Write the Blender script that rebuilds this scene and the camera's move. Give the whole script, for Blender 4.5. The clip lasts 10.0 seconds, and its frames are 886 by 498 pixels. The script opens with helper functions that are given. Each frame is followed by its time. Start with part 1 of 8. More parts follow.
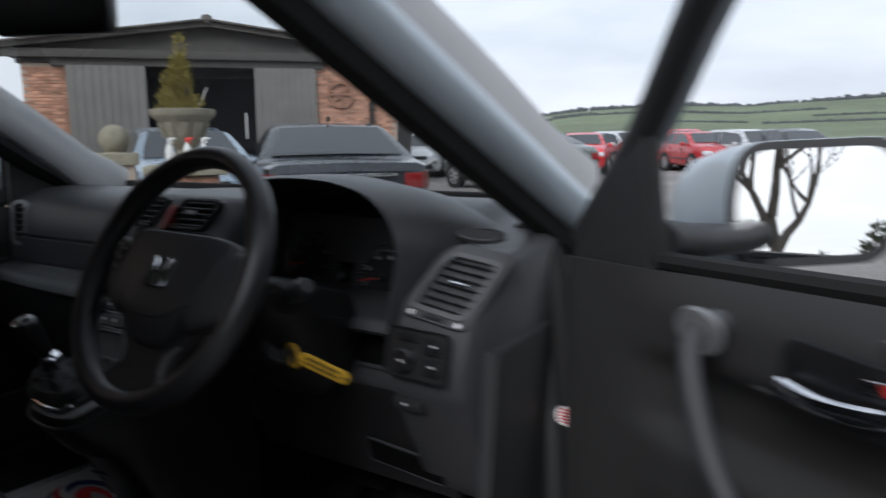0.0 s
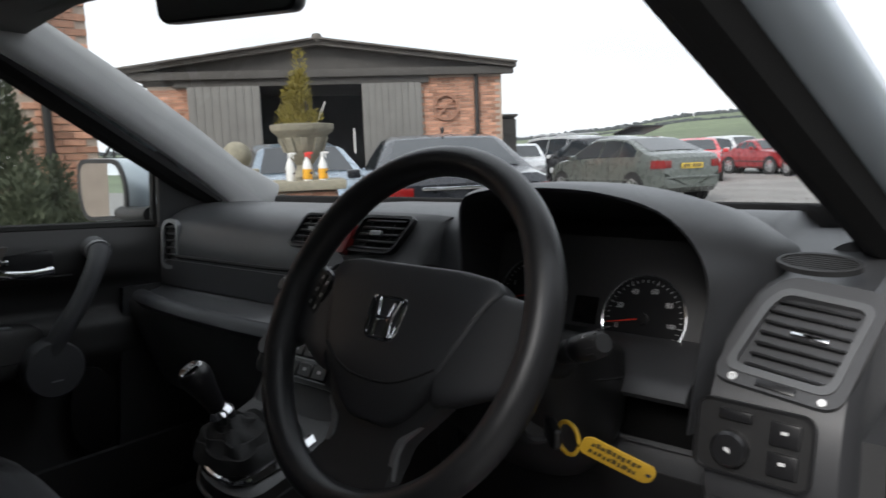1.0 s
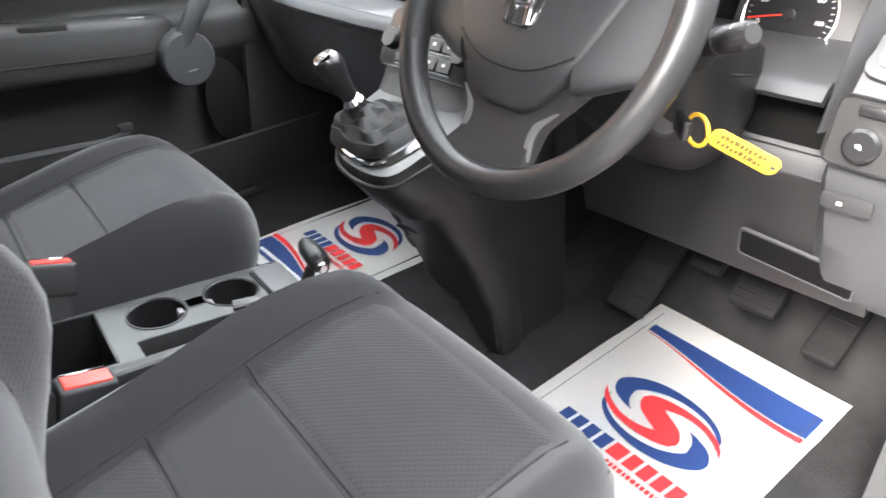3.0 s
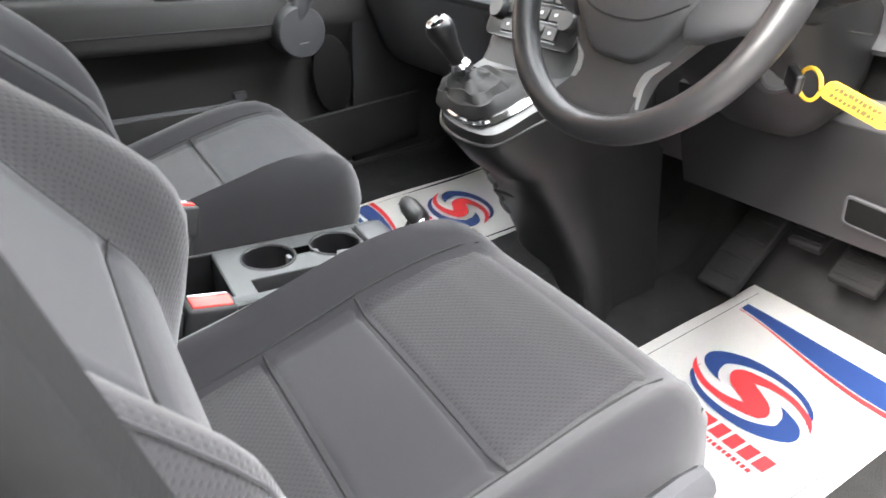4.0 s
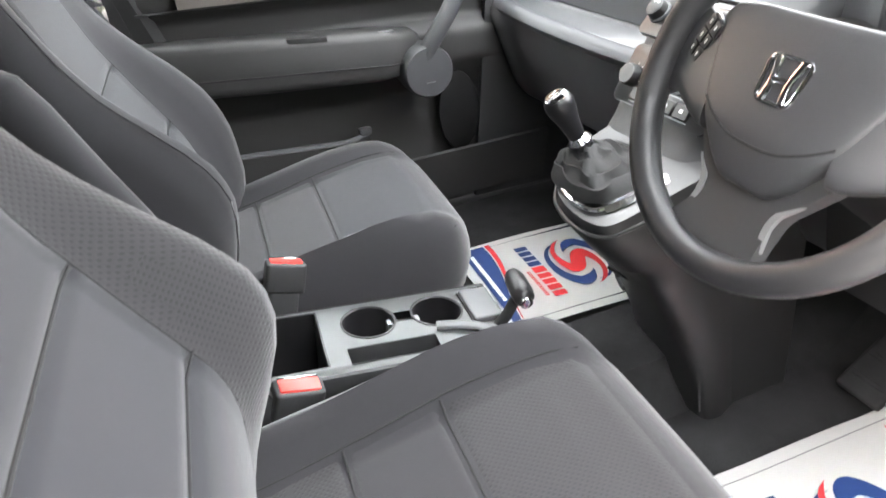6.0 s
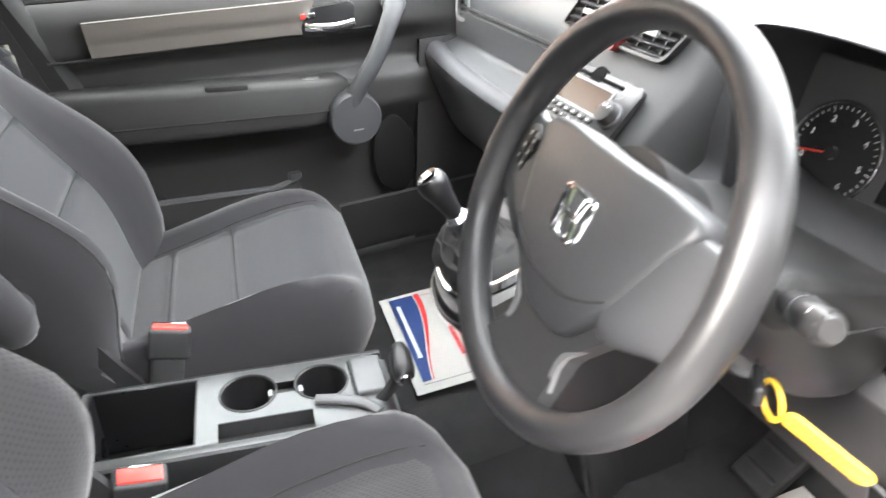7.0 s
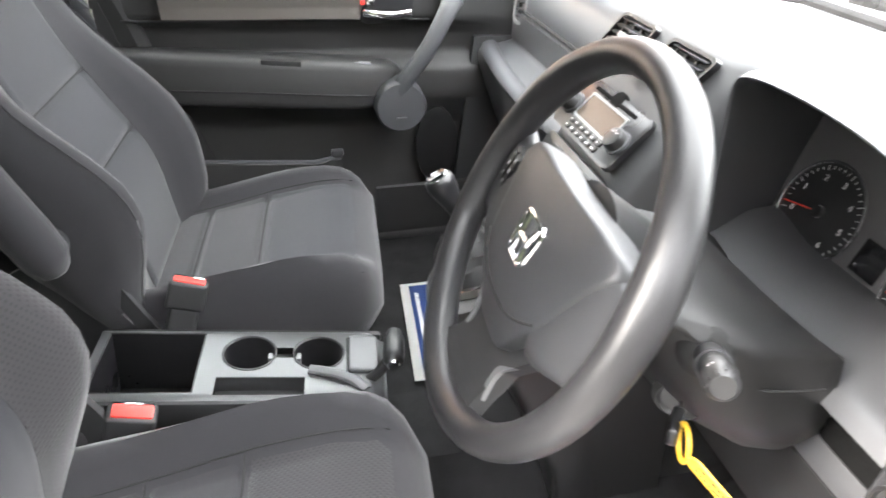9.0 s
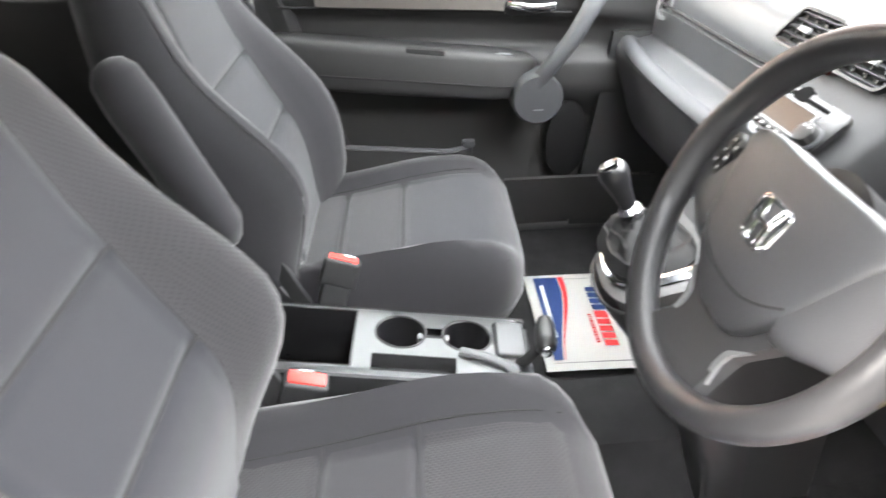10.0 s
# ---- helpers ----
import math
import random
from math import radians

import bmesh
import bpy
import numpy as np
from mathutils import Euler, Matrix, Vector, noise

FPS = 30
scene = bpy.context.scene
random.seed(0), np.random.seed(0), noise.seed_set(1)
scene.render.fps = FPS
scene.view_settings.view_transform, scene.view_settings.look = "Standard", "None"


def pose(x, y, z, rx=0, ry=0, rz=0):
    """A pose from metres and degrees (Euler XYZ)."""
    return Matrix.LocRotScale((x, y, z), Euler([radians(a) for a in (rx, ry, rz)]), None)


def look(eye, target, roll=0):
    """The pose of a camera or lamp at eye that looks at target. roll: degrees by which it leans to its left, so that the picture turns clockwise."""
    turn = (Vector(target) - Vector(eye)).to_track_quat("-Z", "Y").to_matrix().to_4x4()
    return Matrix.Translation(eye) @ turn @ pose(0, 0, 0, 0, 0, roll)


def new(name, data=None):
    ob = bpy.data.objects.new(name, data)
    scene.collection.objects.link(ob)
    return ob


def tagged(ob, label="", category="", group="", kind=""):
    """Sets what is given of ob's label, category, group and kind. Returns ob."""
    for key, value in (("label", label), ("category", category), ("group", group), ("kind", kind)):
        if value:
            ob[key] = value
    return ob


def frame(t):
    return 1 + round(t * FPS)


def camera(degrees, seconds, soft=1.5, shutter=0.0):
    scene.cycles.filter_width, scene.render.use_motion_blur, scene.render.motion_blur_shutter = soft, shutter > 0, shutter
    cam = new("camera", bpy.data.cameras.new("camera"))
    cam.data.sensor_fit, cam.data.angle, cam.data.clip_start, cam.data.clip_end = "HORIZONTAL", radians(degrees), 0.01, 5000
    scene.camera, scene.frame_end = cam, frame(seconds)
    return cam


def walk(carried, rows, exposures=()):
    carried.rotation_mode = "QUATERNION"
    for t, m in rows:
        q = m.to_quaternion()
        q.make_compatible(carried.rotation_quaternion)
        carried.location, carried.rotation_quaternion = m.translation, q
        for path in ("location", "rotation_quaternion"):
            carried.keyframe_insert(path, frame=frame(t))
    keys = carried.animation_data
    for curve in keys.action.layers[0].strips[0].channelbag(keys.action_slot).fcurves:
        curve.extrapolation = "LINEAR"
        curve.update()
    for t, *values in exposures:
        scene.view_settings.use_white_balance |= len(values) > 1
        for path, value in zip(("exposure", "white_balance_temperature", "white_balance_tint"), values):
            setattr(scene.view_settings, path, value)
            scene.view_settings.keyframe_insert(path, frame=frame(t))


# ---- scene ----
cam = camera(64.5, 10.0, shutter=0.5)
PATH = [
    (0, (1.19, -0.579, 1.204), (0.11, 1.076, 0.898), -0.7),
    (0.2, (1.057, -0.555, 1.2025), (-0.104, 1.046, 0.913), -0.87),
    (0.5, (0.956, -0.537, 1.201), (-0.265, 1.023, 0.925), -1.0),
    (1, (0.852, -0.477, 1.191), (-0.453, 1.015, 0.924), -2.2),
    (1.5, (0.846, -0.488, 1.182), (-0.604, 0.863, 0.911), -3.1),
    (2, (0.854, -0.503, 1.179), (-0.559, 0.829, 0.701), -3.0),
    (2.5, (0.847, -0.515, 1.183), (-0.447, 0.699, 0.261), -2.7),
    (2.7, (0.849, -0.521, 1.18), (-0.429, 0.659, 0.194), -2.2),
    (3, (0.848, -0.534, 1.184), (-0.472, 0.567, 0.162), -3.3),
    (3.2, (0.847, -0.551, 1.189), (-0.494, 0.529, 0.171), -3.4),
    (4.3, (0.896, -0.606, 1.136), (-0.58, 0.291, 0.127), -3.8),
    (4.5, (0.901, -0.603, 1.135), (-0.573, 0.291, 0.121), -3.6),
    (5, (0.893, -0.604, 1.128), (-0.585, 0.28, 0.111), -4.2),
    (5.5, (0.852, -0.571, 1.196), (-0.687, 0.179, 0.162), -5.2),
    (5.7, (0.818, -0.545, 1.219), (-0.774, 0.108, 0.199), -5.7),
    (6.8, (0.807, -0.332, 1.3), (-0.829, 0.214, 0.288), -5.6),
    (7, (0.816, -0.275, 1.312), (-0.822, 0.266, 0.3), -5.1),
    (7.5, (0.831, -0.208, 1.334), (-0.827, 0.236, 0.307), -2.3),
    (8, (0.853, -0.164, 1.343), (-0.819, 0.221, 0.315), -0.6),
    (8.5, (0.88, -0.136, 1.349), (-0.788, 0.253, 0.316), -0.1),
    (9, (0.867, -0.194, 1.346), (-0.802, 0.165, 0.303), 0.1),
    (9.5, (0.845, -0.24, 1.334), (-0.842, 0.027, 0.293), -0.2),
    (10, (0.863, -0.346, 1.332), (-0.835, -0.162, 0.29), -0.0),
]
EXPOSURES = [(0.0, 0.0, 5950, 10), (0.2, -0.1, 6400, 11), (0.5, 0.25, 6400, 10), (1.0, 0.6, 6350, 10), (1.8, 0.6, 6350, 10), (2.0, 1.1, 6350, 10), (2.5, 3.25, 6530, 11), (2.7, 4.0, 6560, 11), (4.3, 4.5, 6700, 11), (5.7, 4.6, 6700, 11), (6.8, 4.8, 6750, 11), (8.0, 4.6, 6750, 11), (9.4, 4.5, 6750, 11), (10.0, 4.9, 6750, 11)]
walk(cam, [(t, look(eye, target, roll)) for t, eye, target, roll in PATH], EXPOSURES)

# ---- sky and sun: bright overcast, no hard shadows ----
world = bpy.data.worlds.new("overcast_sky")
scene.world = world
world.use_nodes = True
wn, wl = world.node_tree.nodes, world.node_tree.links
wn.clear()
sky = wn.new("ShaderNodeTexSky")
sky.sky_type = "NISHITA"
sky.sun_disc = False
sky.sun_elevation, sky.sun_rotation = radians(38), radians(177)
sky.air_density, sky.dust_density, sky.ozone_density = 1.0, 6.0, 1.0
coord = wn.new("ShaderNodeTexCoord")
cloud = wn.new("ShaderNodeTexNoise")
cloud.inputs["Scale"].default_value, cloud.inputs["Detail"].default_value = 3.0, 5.0
stretch = wn.new("ShaderNodeMapping")
stretch.inputs["Scale"].default_value = (1.0, 1.0, 4.0)
wl.new(coord.outputs["Generated"], stretch.inputs["Vector"])
wl.new(stretch.outputs["Vector"], cloud.inputs["Vector"])
ramp = wn.new("ShaderNodeValToRGB")
ramp.color_ramp.elements[0].position, ramp.color_ramp.elements[0].color = 0.3, (7.6, 7.9, 8.4, 1)
ramp.color_ramp.elements[1].position, ramp.color_ramp.elements[1].color = 0.7, (10.5, 10.6, 10.8, 1)
wl.new(cloud.outputs["Fac"], ramp.inputs["Fac"])
veil = wn.new("ShaderNodeMix")
veil.data_type = "RGBA"
veil.inputs["Factor"].default_value = 0.8
wl.new(sky.outputs["Color"], veil.inputs["A"])
wl.new(ramp.outputs["Color"], veil.inputs["B"])
back = wn.new("ShaderNodeBackground")
back.inputs["Strength"].default_value = 0.114
wl.new(veil.outputs["Result"], back.inputs["Color"])
wout = wn.new("ShaderNodeOutputWorld")
wl.new(back.outputs["Background"], wout.inputs["Surface"])

sun_data = bpy.data.lights.new("sun", "SUN")
sun_data.energy, sun_data.angle, sun_data.color = 1.9, radians(20), (1.0, 0.97, 0.93)
sun = new("sun", sun_data)
sun.matrix_world = pose(0, 0, 20, 52, 0, 9)

# ---- materials ----
MATS = {}


def mat(name, colour, rough=0.6, metal=0.0, vary=0.12, grain=(300.0, 0.15), patch=6.0, spec=0.5, coat=0.0, sheen=0.0, random_obj=0.0):
    """A surface with large patches, fine grain relief and slightly uneven gloss."""
    if name in MATS:
        return MATS[name]
    m = bpy.data.materials.new(name)
    m.use_nodes = True
    n, l = m.node_tree.nodes, m.node_tree.links
    b = n["Principled BSDF"]
    tc = n.new("ShaderNodeTexCoord")
    big = n.new("ShaderNodeTexNoise")
    big.inputs["Scale"].default_value, big.inputs["Detail"].default_value = patch, 4.0
    l.new(tc.outputs["Object"], big.inputs["Vector"])
    fine = n.new("ShaderNodeTexNoise")
    fine.inputs["Scale"].default_value, fine.inputs["Detail"].default_value = grain[0], 2.0
    l.new(tc.outputs["Object"], fine.inputs["Vector"])
    add = n.new("ShaderNodeMath")
    add.operation = "MULTIPLY_ADD"
    add.inputs[1].default_value = 0.6
    l.new(big.outputs["Fac"], add.inputs[0])
    half = n.new("ShaderNodeMath")
    half.operation = "MULTIPLY"
    half.inputs[1].default_value = 0.4
    l.new(fine.outputs["Fac"], half.inputs[0])
    l.new(half.outputs[0], add.inputs[2])
    cr = n.new("ShaderNodeValToRGB")
    lo = [c * (1 - vary) for c in colour]
    hi = [min(1, c * (1 + vary)) for c in colour]
    cr.color_ramp.elements[0].position, cr.color_ramp.elements[0].color = 0.3, (*lo, 1)
    cr.color_ramp.elements[1].position, cr.color_ramp.elements[1].color = 0.7, (*hi, 1)
    l.new(add.outputs[0], cr.inputs["Fac"])
    out = cr.outputs["Color"]
    if random_obj:
        info = n.new("ShaderNodeObjectInfo")
        hsv = n.new("ShaderNodeHueSaturation")
        mr = n.new("ShaderNodeMapRange")
        mr.inputs["To Min"].default_value, mr.inputs["To Max"].default_value = 1 - random_obj, 1 + random_obj
        l.new(info.outputs["Random"], mr.inputs["Value"])
        l.new(mr.outputs["Result"], hsv.inputs["Value"])
        l.new(out, hsv.inputs["Color"])
        out = hsv.outputs["Color"]
    l.new(out, b.inputs["Base Color"])
    rr = n.new("ShaderNodeMapRange")
    rr.inputs["To Min"].default_value, rr.inputs["To Max"].default_value = max(0.02, rough - 0.08), min(1, rough + 0.08)
    l.new(big.outputs["Fac"], rr.inputs["Value"])
    l.new(rr.outputs["Result"], b.inputs["Roughness"])
    b.inputs["Metallic"].default_value = metal
    b.inputs["Specular IOR Level"].default_value = spec
    b.inputs["Coat Weight"].default_value = coat
    b.inputs["Sheen Weight"].default_value = sheen
    if grain[1]:
        bump = n.new("ShaderNodeBump")
        bump.inputs["Strength"].default_value = grain[1]
        bump.inputs["Distance"].default_value = 0.0015
        l.new(fine.outputs["Fac"], bump.inputs["Height"])
        l.new(bump.outputs["Normal"], b.inputs["Normal"])
    MATS[name] = m
    return m


def cloth(name, colour, size, relief, dots=True):
    """Woven seat cloth: rows of small dimples, with a soft sheen."""
    m = mat(name, colour, 0.92, vary=0.10, grain=(900, 0.0), patch=9, spec=0.25, sheen=0.25)
    n, l = m.node_tree.nodes, m.node_tree.links
    b = n["Principled BSDF"]
    b.inputs["Sheen Roughness"].default_value = 0.5
    uv = n.new("ShaderNodeUVMap")
    if dots:
        sep = n.new("ShaderNodeSeparateXYZ")
        l.new(uv.outputs["UV"], sep.inputs[0])
        waves = []
        for axis in (0, 1):
            k = n.new("ShaderNodeMath")
            k.operation = "MULTIPLY"
            k.inputs[1].default_value = 2 * math.pi / size
            l.new(sep.outputs[axis], k.inputs[0])
            s = n.new("ShaderNodeMath")
            s.operation = "SINE"
            l.new(k.outputs[0], s.inputs[0])
            waves.append(s)
        prod = n.new("ShaderNodeMath")
        prod.operation = "MULTIPLY"
        l.new(waves[0].outputs[0], prod.inputs[0])
        l.new(waves[1].outputs[0], prod.inputs[1])
        height = n.new("ShaderNodeMapRange")
        height.inputs["From Min"].default_value, height.inputs["From Max"].default_value = 0.1, 0.75
        height.inputs["To Min"].default_value, height.inputs["To Max"].default_value = 1.0, 0.0
        l.new(prod.outputs[0], height.inputs["Value"])
        src = height.outputs["Result"]
        old = b.inputs["Base Color"].links[0].from_socket
        dark = n.new("ShaderNodeMix")
        dark.data_type, dark.blend_type = "RGBA", "MULTIPLY"
        grey = n.new("ShaderNodeMapRange")
        grey.inputs["To Min"].default_value, grey.inputs["To Max"].default_value = 0.72, 1.0
        l.new(src, grey.inputs["Value"])
        dark.inputs["Factor"].default_value = 1.0
        l.new(old, dark.inputs["A"])
        l.new(grey.outputs["Result"], dark.inputs["B"])
        l.new(dark.outputs["Result"], b.inputs["Base Color"])
    else:
        weave = n.new("ShaderNodeTexNoise")
        weave.inputs["Scale"].default_value = 1.0 / size
        l.new(uv.outputs["UV"], weave.inputs["Vector"])
        src = weave.outputs["Fac"]
    bump = n.new("ShaderNodeBump")
    bump.inputs["Strength"].default_value, bump.inputs["Distance"].default_value = relief, 0.001
    l.new(src, bump.inputs["Height"])
    l.new(bump.outputs["Normal"], b.inputs["Normal"])
    return m


def glass(name, tint=(1, 1, 1), rough=0.0, veil_film=0.0):
    """A thin clear pane: mostly straight through, with a mirror film by angle."""
    m = bpy.data.materials.new(name)
    m.use_nodes = True
    n, l = m.node_tree.nodes, m.node_tree.links
    n.remove(n["Principled BSDF"])
    out = n["Material Output"]
    tr = n.new("ShaderNodeBsdfTransparent")
    tr.inputs["Color"].default_value = (*tint, 1)
    gl = n.new("ShaderNodeBsdfGlossy")
    gl.inputs["Roughness"].default_value = rough
    lw = n.new("ShaderNodeLayerWeight")
    pw = n.new("ShaderNodeMath")
    pw.operation = "POWER"
    pw.inputs[1].default_value = 4.5
    l.new(lw.outputs["Facing"], pw.inputs[0])
    fr = n.new("ShaderNodeMath")
    fr.operation = "MULTIPLY_ADD"
    fr.inputs[1].default_value, fr.inputs[2].default_value = 0.7, 0.035
    l.new(pw.outputs[0], fr.inputs[0])
    mx = n.new("ShaderNodeMixShader")
    l.new(fr.outputs[0], mx.inputs[0])
    l.new(tr.outputs[0], mx.inputs[1])
    l.new(gl.outputs[0], mx.inputs[2])
    l.new(mx.outputs[0], out.inputs["Surface"])
    # Pale diffuse film paints the dash's reflected veil across the glass.
    if veil_film:
        film = n.new("ShaderNodeBsdfDiffuse")
        film.inputs["Color"].default_value = (0.9, 0.9, 0.9, 1)
        veil_tone = n.new("ShaderNodeTexNoise")
        veil_tone.inputs["Scale"].default_value, veil_tone.inputs["Detail"].default_value = 2.5, 1.0
        amount = n.new("ShaderNodeMath")
        amount.operation = "MULTIPLY"
        amount.inputs[1].default_value = veil_film * 2
        l.new(veil_tone.outputs["Fac"], amount.inputs[0])
        both = n.new("ShaderNodeMixShader")
        l.new(amount.outputs[0], both.inputs[0])
        l.new(mx.outputs[0], both.inputs[1])
        l.new(film.outputs[0], both.inputs[2])
        l.new(both.outputs[0], out.inputs["Surface"])
    MATS[name] = m
    return m


BLACK = mat("black_grained_plastic", (0.0260, 0.0265, 0.0275), 0.55, grain=(850, 0.2))
DARK = mat("charcoal_soft_plastic", (0.0428, 0.0439, 0.0478), 0.6, grain=(850, 0.2))
DASHTOP = mat("dark_grey_dash_skin", (0.046, 0.047, 0.050), 0.42, grain=(900, 0.18), spec=0.65)
DOORSKIN = mat("dark_grey_door_skin", (0.0262, 0.0258, 0.0256), 0.58, grain=(850, 0.2))
GLOSSY = mat("smooth_black_plastic", (0.012, 0.012, 0.013), 0.3, grain=(200, 0.05))
PIANO = mat("gloss_black_plastic", (0.006, 0.006, 0.007), 0.12, grain=(200, 0.0))
PADSKIN = mat("satin_charcoal_pad_skin", (0.040, 0.041, 0.044), 0.46, grain=(900, 0.2), spec=0.6)
LEATHER = mat("black_leather_grain_rim", (0.0200, 0.0200, 0.0212), 0.36, grain=(1400, 0.16))
RUBBER = mat("black_rubber", (0.016, 0.016, 0.016), 0.75, grain=(300, 0.2), spec=0.25)
SILVER = mat("silver_painted_plastic", (0.22, 0.225, 0.23), 0.36, metal=0.4, vary=0.06, grain=(600, 0.06))
MATTSILVER = mat("matt_silver_vent_paint", (0.115, 0.118, 0.122), 0.45, metal=0.3, vary=0.06, grain=(600, 0.06))
WARMSILVER = mat("brushed_titanium_trim", (0.125, 0.113, 0.103), 0.42, metal=0.35, vary=0.05, grain=(500, 0.08))
CHROME = mat("chrome", (0.75, 0.76, 0.78), 0.09, metal=1.0, vary=0.03, grain=(100, 0.0))
PILLAR = mat("light_grey_pillar_trim", (0.50, 0.50, 0.50), 0.75, vary=0.07, grain=(600, 0.25))
LINING = mat("grey_roof_lining_cloth", (0.1500, 0.1500, 0.1450), 0.95, vary=0.08, grain=(900, 0.3))
CARPET = mat("black_needle_carpet", (0.022, 0.022, 0.0225), 0.98, vary=0.3, grain=(700, 0.9), patch=20, spec=0.08)
PAPER = mat("white_mat_paper", (0.72, 0.71, 0.685), 0.8, vary=0.03, grain=(250, 0.15))
MATRED = mat("red_print", (0.52, 0.02, 0.025), 0.75, vary=0.04, grain=(250, 0.1))
MATBLUE = mat("blue_print", (0.005, 0.026, 0.115), 0.75, vary=0.05, grain=(250, 0.1))
MATLINE = mat("dark_print", (0.03, 0.03, 0.05), 0.8, grain=(250, 0.1))
REDBTN = mat("red_button_plastic", (0.75, 0.05, 0.04), 0.4, vary=0.06, grain=(250, 0.05))
WHITE = mat("white_marking", (0.8, 0.8, 0.8), 0.6, vary=0.02, grain=(200, 0.0))
NEEDLE = mat("red_needle", (0.8, 0.04, 0.02), 0.4, grain=(200, 0.0))
GREYMARK = mat("grey_marking", (0.6, 0.6, 0.6), 0.6, grain=(200, 0.0))
YELLOW = mat("yellow_tag_plastic", (0.60, 0.36, 0.03), 0.45, vary=0.06, grain=(300, 0.1))
PALEBLUE = mat("pale_blue_silver_paint", (0.40, 0.45, 0.49), 0.3, metal=0.2, vary=0.04, grain=(900, 0.03), coat=0.6)
INK = mat("smudged_black_ink", (0.10, 0.07, 0.02), 0.7, vary=0.3, grain=(300, 0.0))
AMBER = mat("dim_amber_display", (0.05, 0.032, 0.022), 0.25, grain=(200, 0.0))
MIRROR = mat("mirror_silvering", (0.86, 0.88, 0.89), 0.02, metal=1.0, vary=0.01, grain=(50, 0.0))
for link in [k for k in MIRROR.node_tree.links if k.to_socket.name == "Roughness"]:
    MIRROR.node_tree.links.remove(link)
MIRROR.node_tree.nodes["Principled BSDF"].inputs["Roughness"].default_value = 0.0
SEAT = cloth("charcoal_seat_cloth", (0.0228, 0.0222, 0.0248), 0.0006, 0.25, dots=False)
SEATDOT = cloth("dimpled_seat_cloth", (0.0265, 0.0256, 0.0275), 0.0078, 0.28)
SEATMID = cloth("blue_grey_seat_cloth", (0.0150, 0.0156, 0.0192), 0.0006, 0.25, dots=False)
SEATDARK = mat("crease_shade_and_trim_black", (0.012, 0.012, 0.0122), 0.85, grain=(850, 0.2))
SHROUD = mat("satin_black_shroud_plastic", (0.0165, 0.0165, 0.017), 0.42, grain=(850, 0.12))
DIALFACE = mat("dark_grey_dial_face", (0.060, 0.060, 0.062), 0.5, grain=(850, 0.08))
GAITER = mat("creased_black_leatherette", (0.0075, 0.0075, 0.0078), 0.6, vary=0.2, grain=(500, 0.2), patch=14, spec=0.22)
MIDGREY = mat("mid_grey_satin_plastic", (0.085, 0.087, 0.090), 0.42, vary=0.08, grain=(600, 0.06))
# Darker than rubber: shade at the driver's door and pedals in the colour.
SEALBLACK = mat("shade_dark_seal_black", (0.0068, 0.0068, 0.0070), 0.8, vary=0.2, grain=(300, 0.2), spec=0.2)
COLUMN = mat("column_black_plastic", (0.0095, 0.0095, 0.0097), 0.5, grain=(850, 0.12), spec=0.4)
# Near-black colour stands for the shade inside recesses that are not cut.
RECESS_SHADE = mat("recess_shade_black", (0.004, 0.004, 0.004), 0.95, vary=0.2, grain=(400, 0.3), spec=0.08)
# Unseen rear panes: dark tint added to cut sky light in the cabin.
REARTINT = glass("light_cut_rear_glass", (0.16, 0.17, 0.17))
CLEAR = glass("clear_window_glass", (0.93, 0.95, 0.94))
# Windscreen pane with the milky reflection painted in as a pale film.
SCREEN = glass("veiled_windscreen_glass", (0.93, 0.95, 0.94), veil_film=0.025)
DARKRED = mat("dark_red_switch_plastic", (0.13, 0.008, 0.008), 0.4, vary=0.06, grain=(250, 0.05))
PERF = mat("perforated_rim_leather", (0.0205, 0.0205, 0.0217), 0.38, vary=0.15, grain=(1100, 0.5))
TYRE = mat("tyre_rubber", (0.02, 0.02, 0.02), 0.85, grain=(80, 0.3))
RIM = mat("alloy_rim", (0.5, 0.5, 0.51), 0.35, metal=0.7, vary=0.05, grain=(80, 0.0))

# ---- builders ----
X, Y, Z = Vector((1, 0, 0)), Vector((0, 1, 0)), Vector((0, 0, 1))


def part(name, bm, material, parent=None, label="", sharp=38, uv=False):
    """Link a bmesh as one mesh object under a thing or a part."""
    bmesh.ops.recalc_face_normals(bm, faces=bm.faces)
    me = bpy.data.meshes.new(name)
    if uv:
        layer = bm.loops.layers.uv.verify()
        for f in bm.faces:
            for lp in f.loops:
                c = lp.vert.co
                lp[layer].uv = (c.x, math.hypot(c.y, 0.0) if abs(f.normal.z) > 0.7 else c.z) if abs(f.normal.x) < 0.7 else (c.y, c.z)
    bm.to_mesh(me)
    bm.free()
    me.shade_smooth()
    me.set_sharp_from_angle(angle=radians(sharp))
    me.materials.append(material)
    ob = new(name, me)
    if parent is not None:
        ob.parent = parent
    if label:
        ob["label"] = label
    return ob


def thing(name, label, category, m=None, group="", kind=""):
    ob = new(name)
    ob.empty_display_size = 0.05
    if m is not None:
        ob.matrix_basis = m
    return tagged(ob, label, category, group, kind)


def solo(name, bm, material, label, category, m=None, kind="", group="", sharp=38):
    ob = part(name, bm, material, sharp=sharp)
    if m is not None:
        ob.matrix_basis = m
    return tagged(ob, label, category, group, kind)


def join(*bms):
    out = bmesh.new()
    for b in bms:
        me = bpy.data.meshes.new("tmp")
        b.to_mesh(me)
        b.free()
        out.from_mesh(me)
        bpy.data.meshes.remove(me)
    return out


def xf(bm, m):
    bmesh.ops.transform(bm, matrix=m, verts=bm.verts)
    return bm


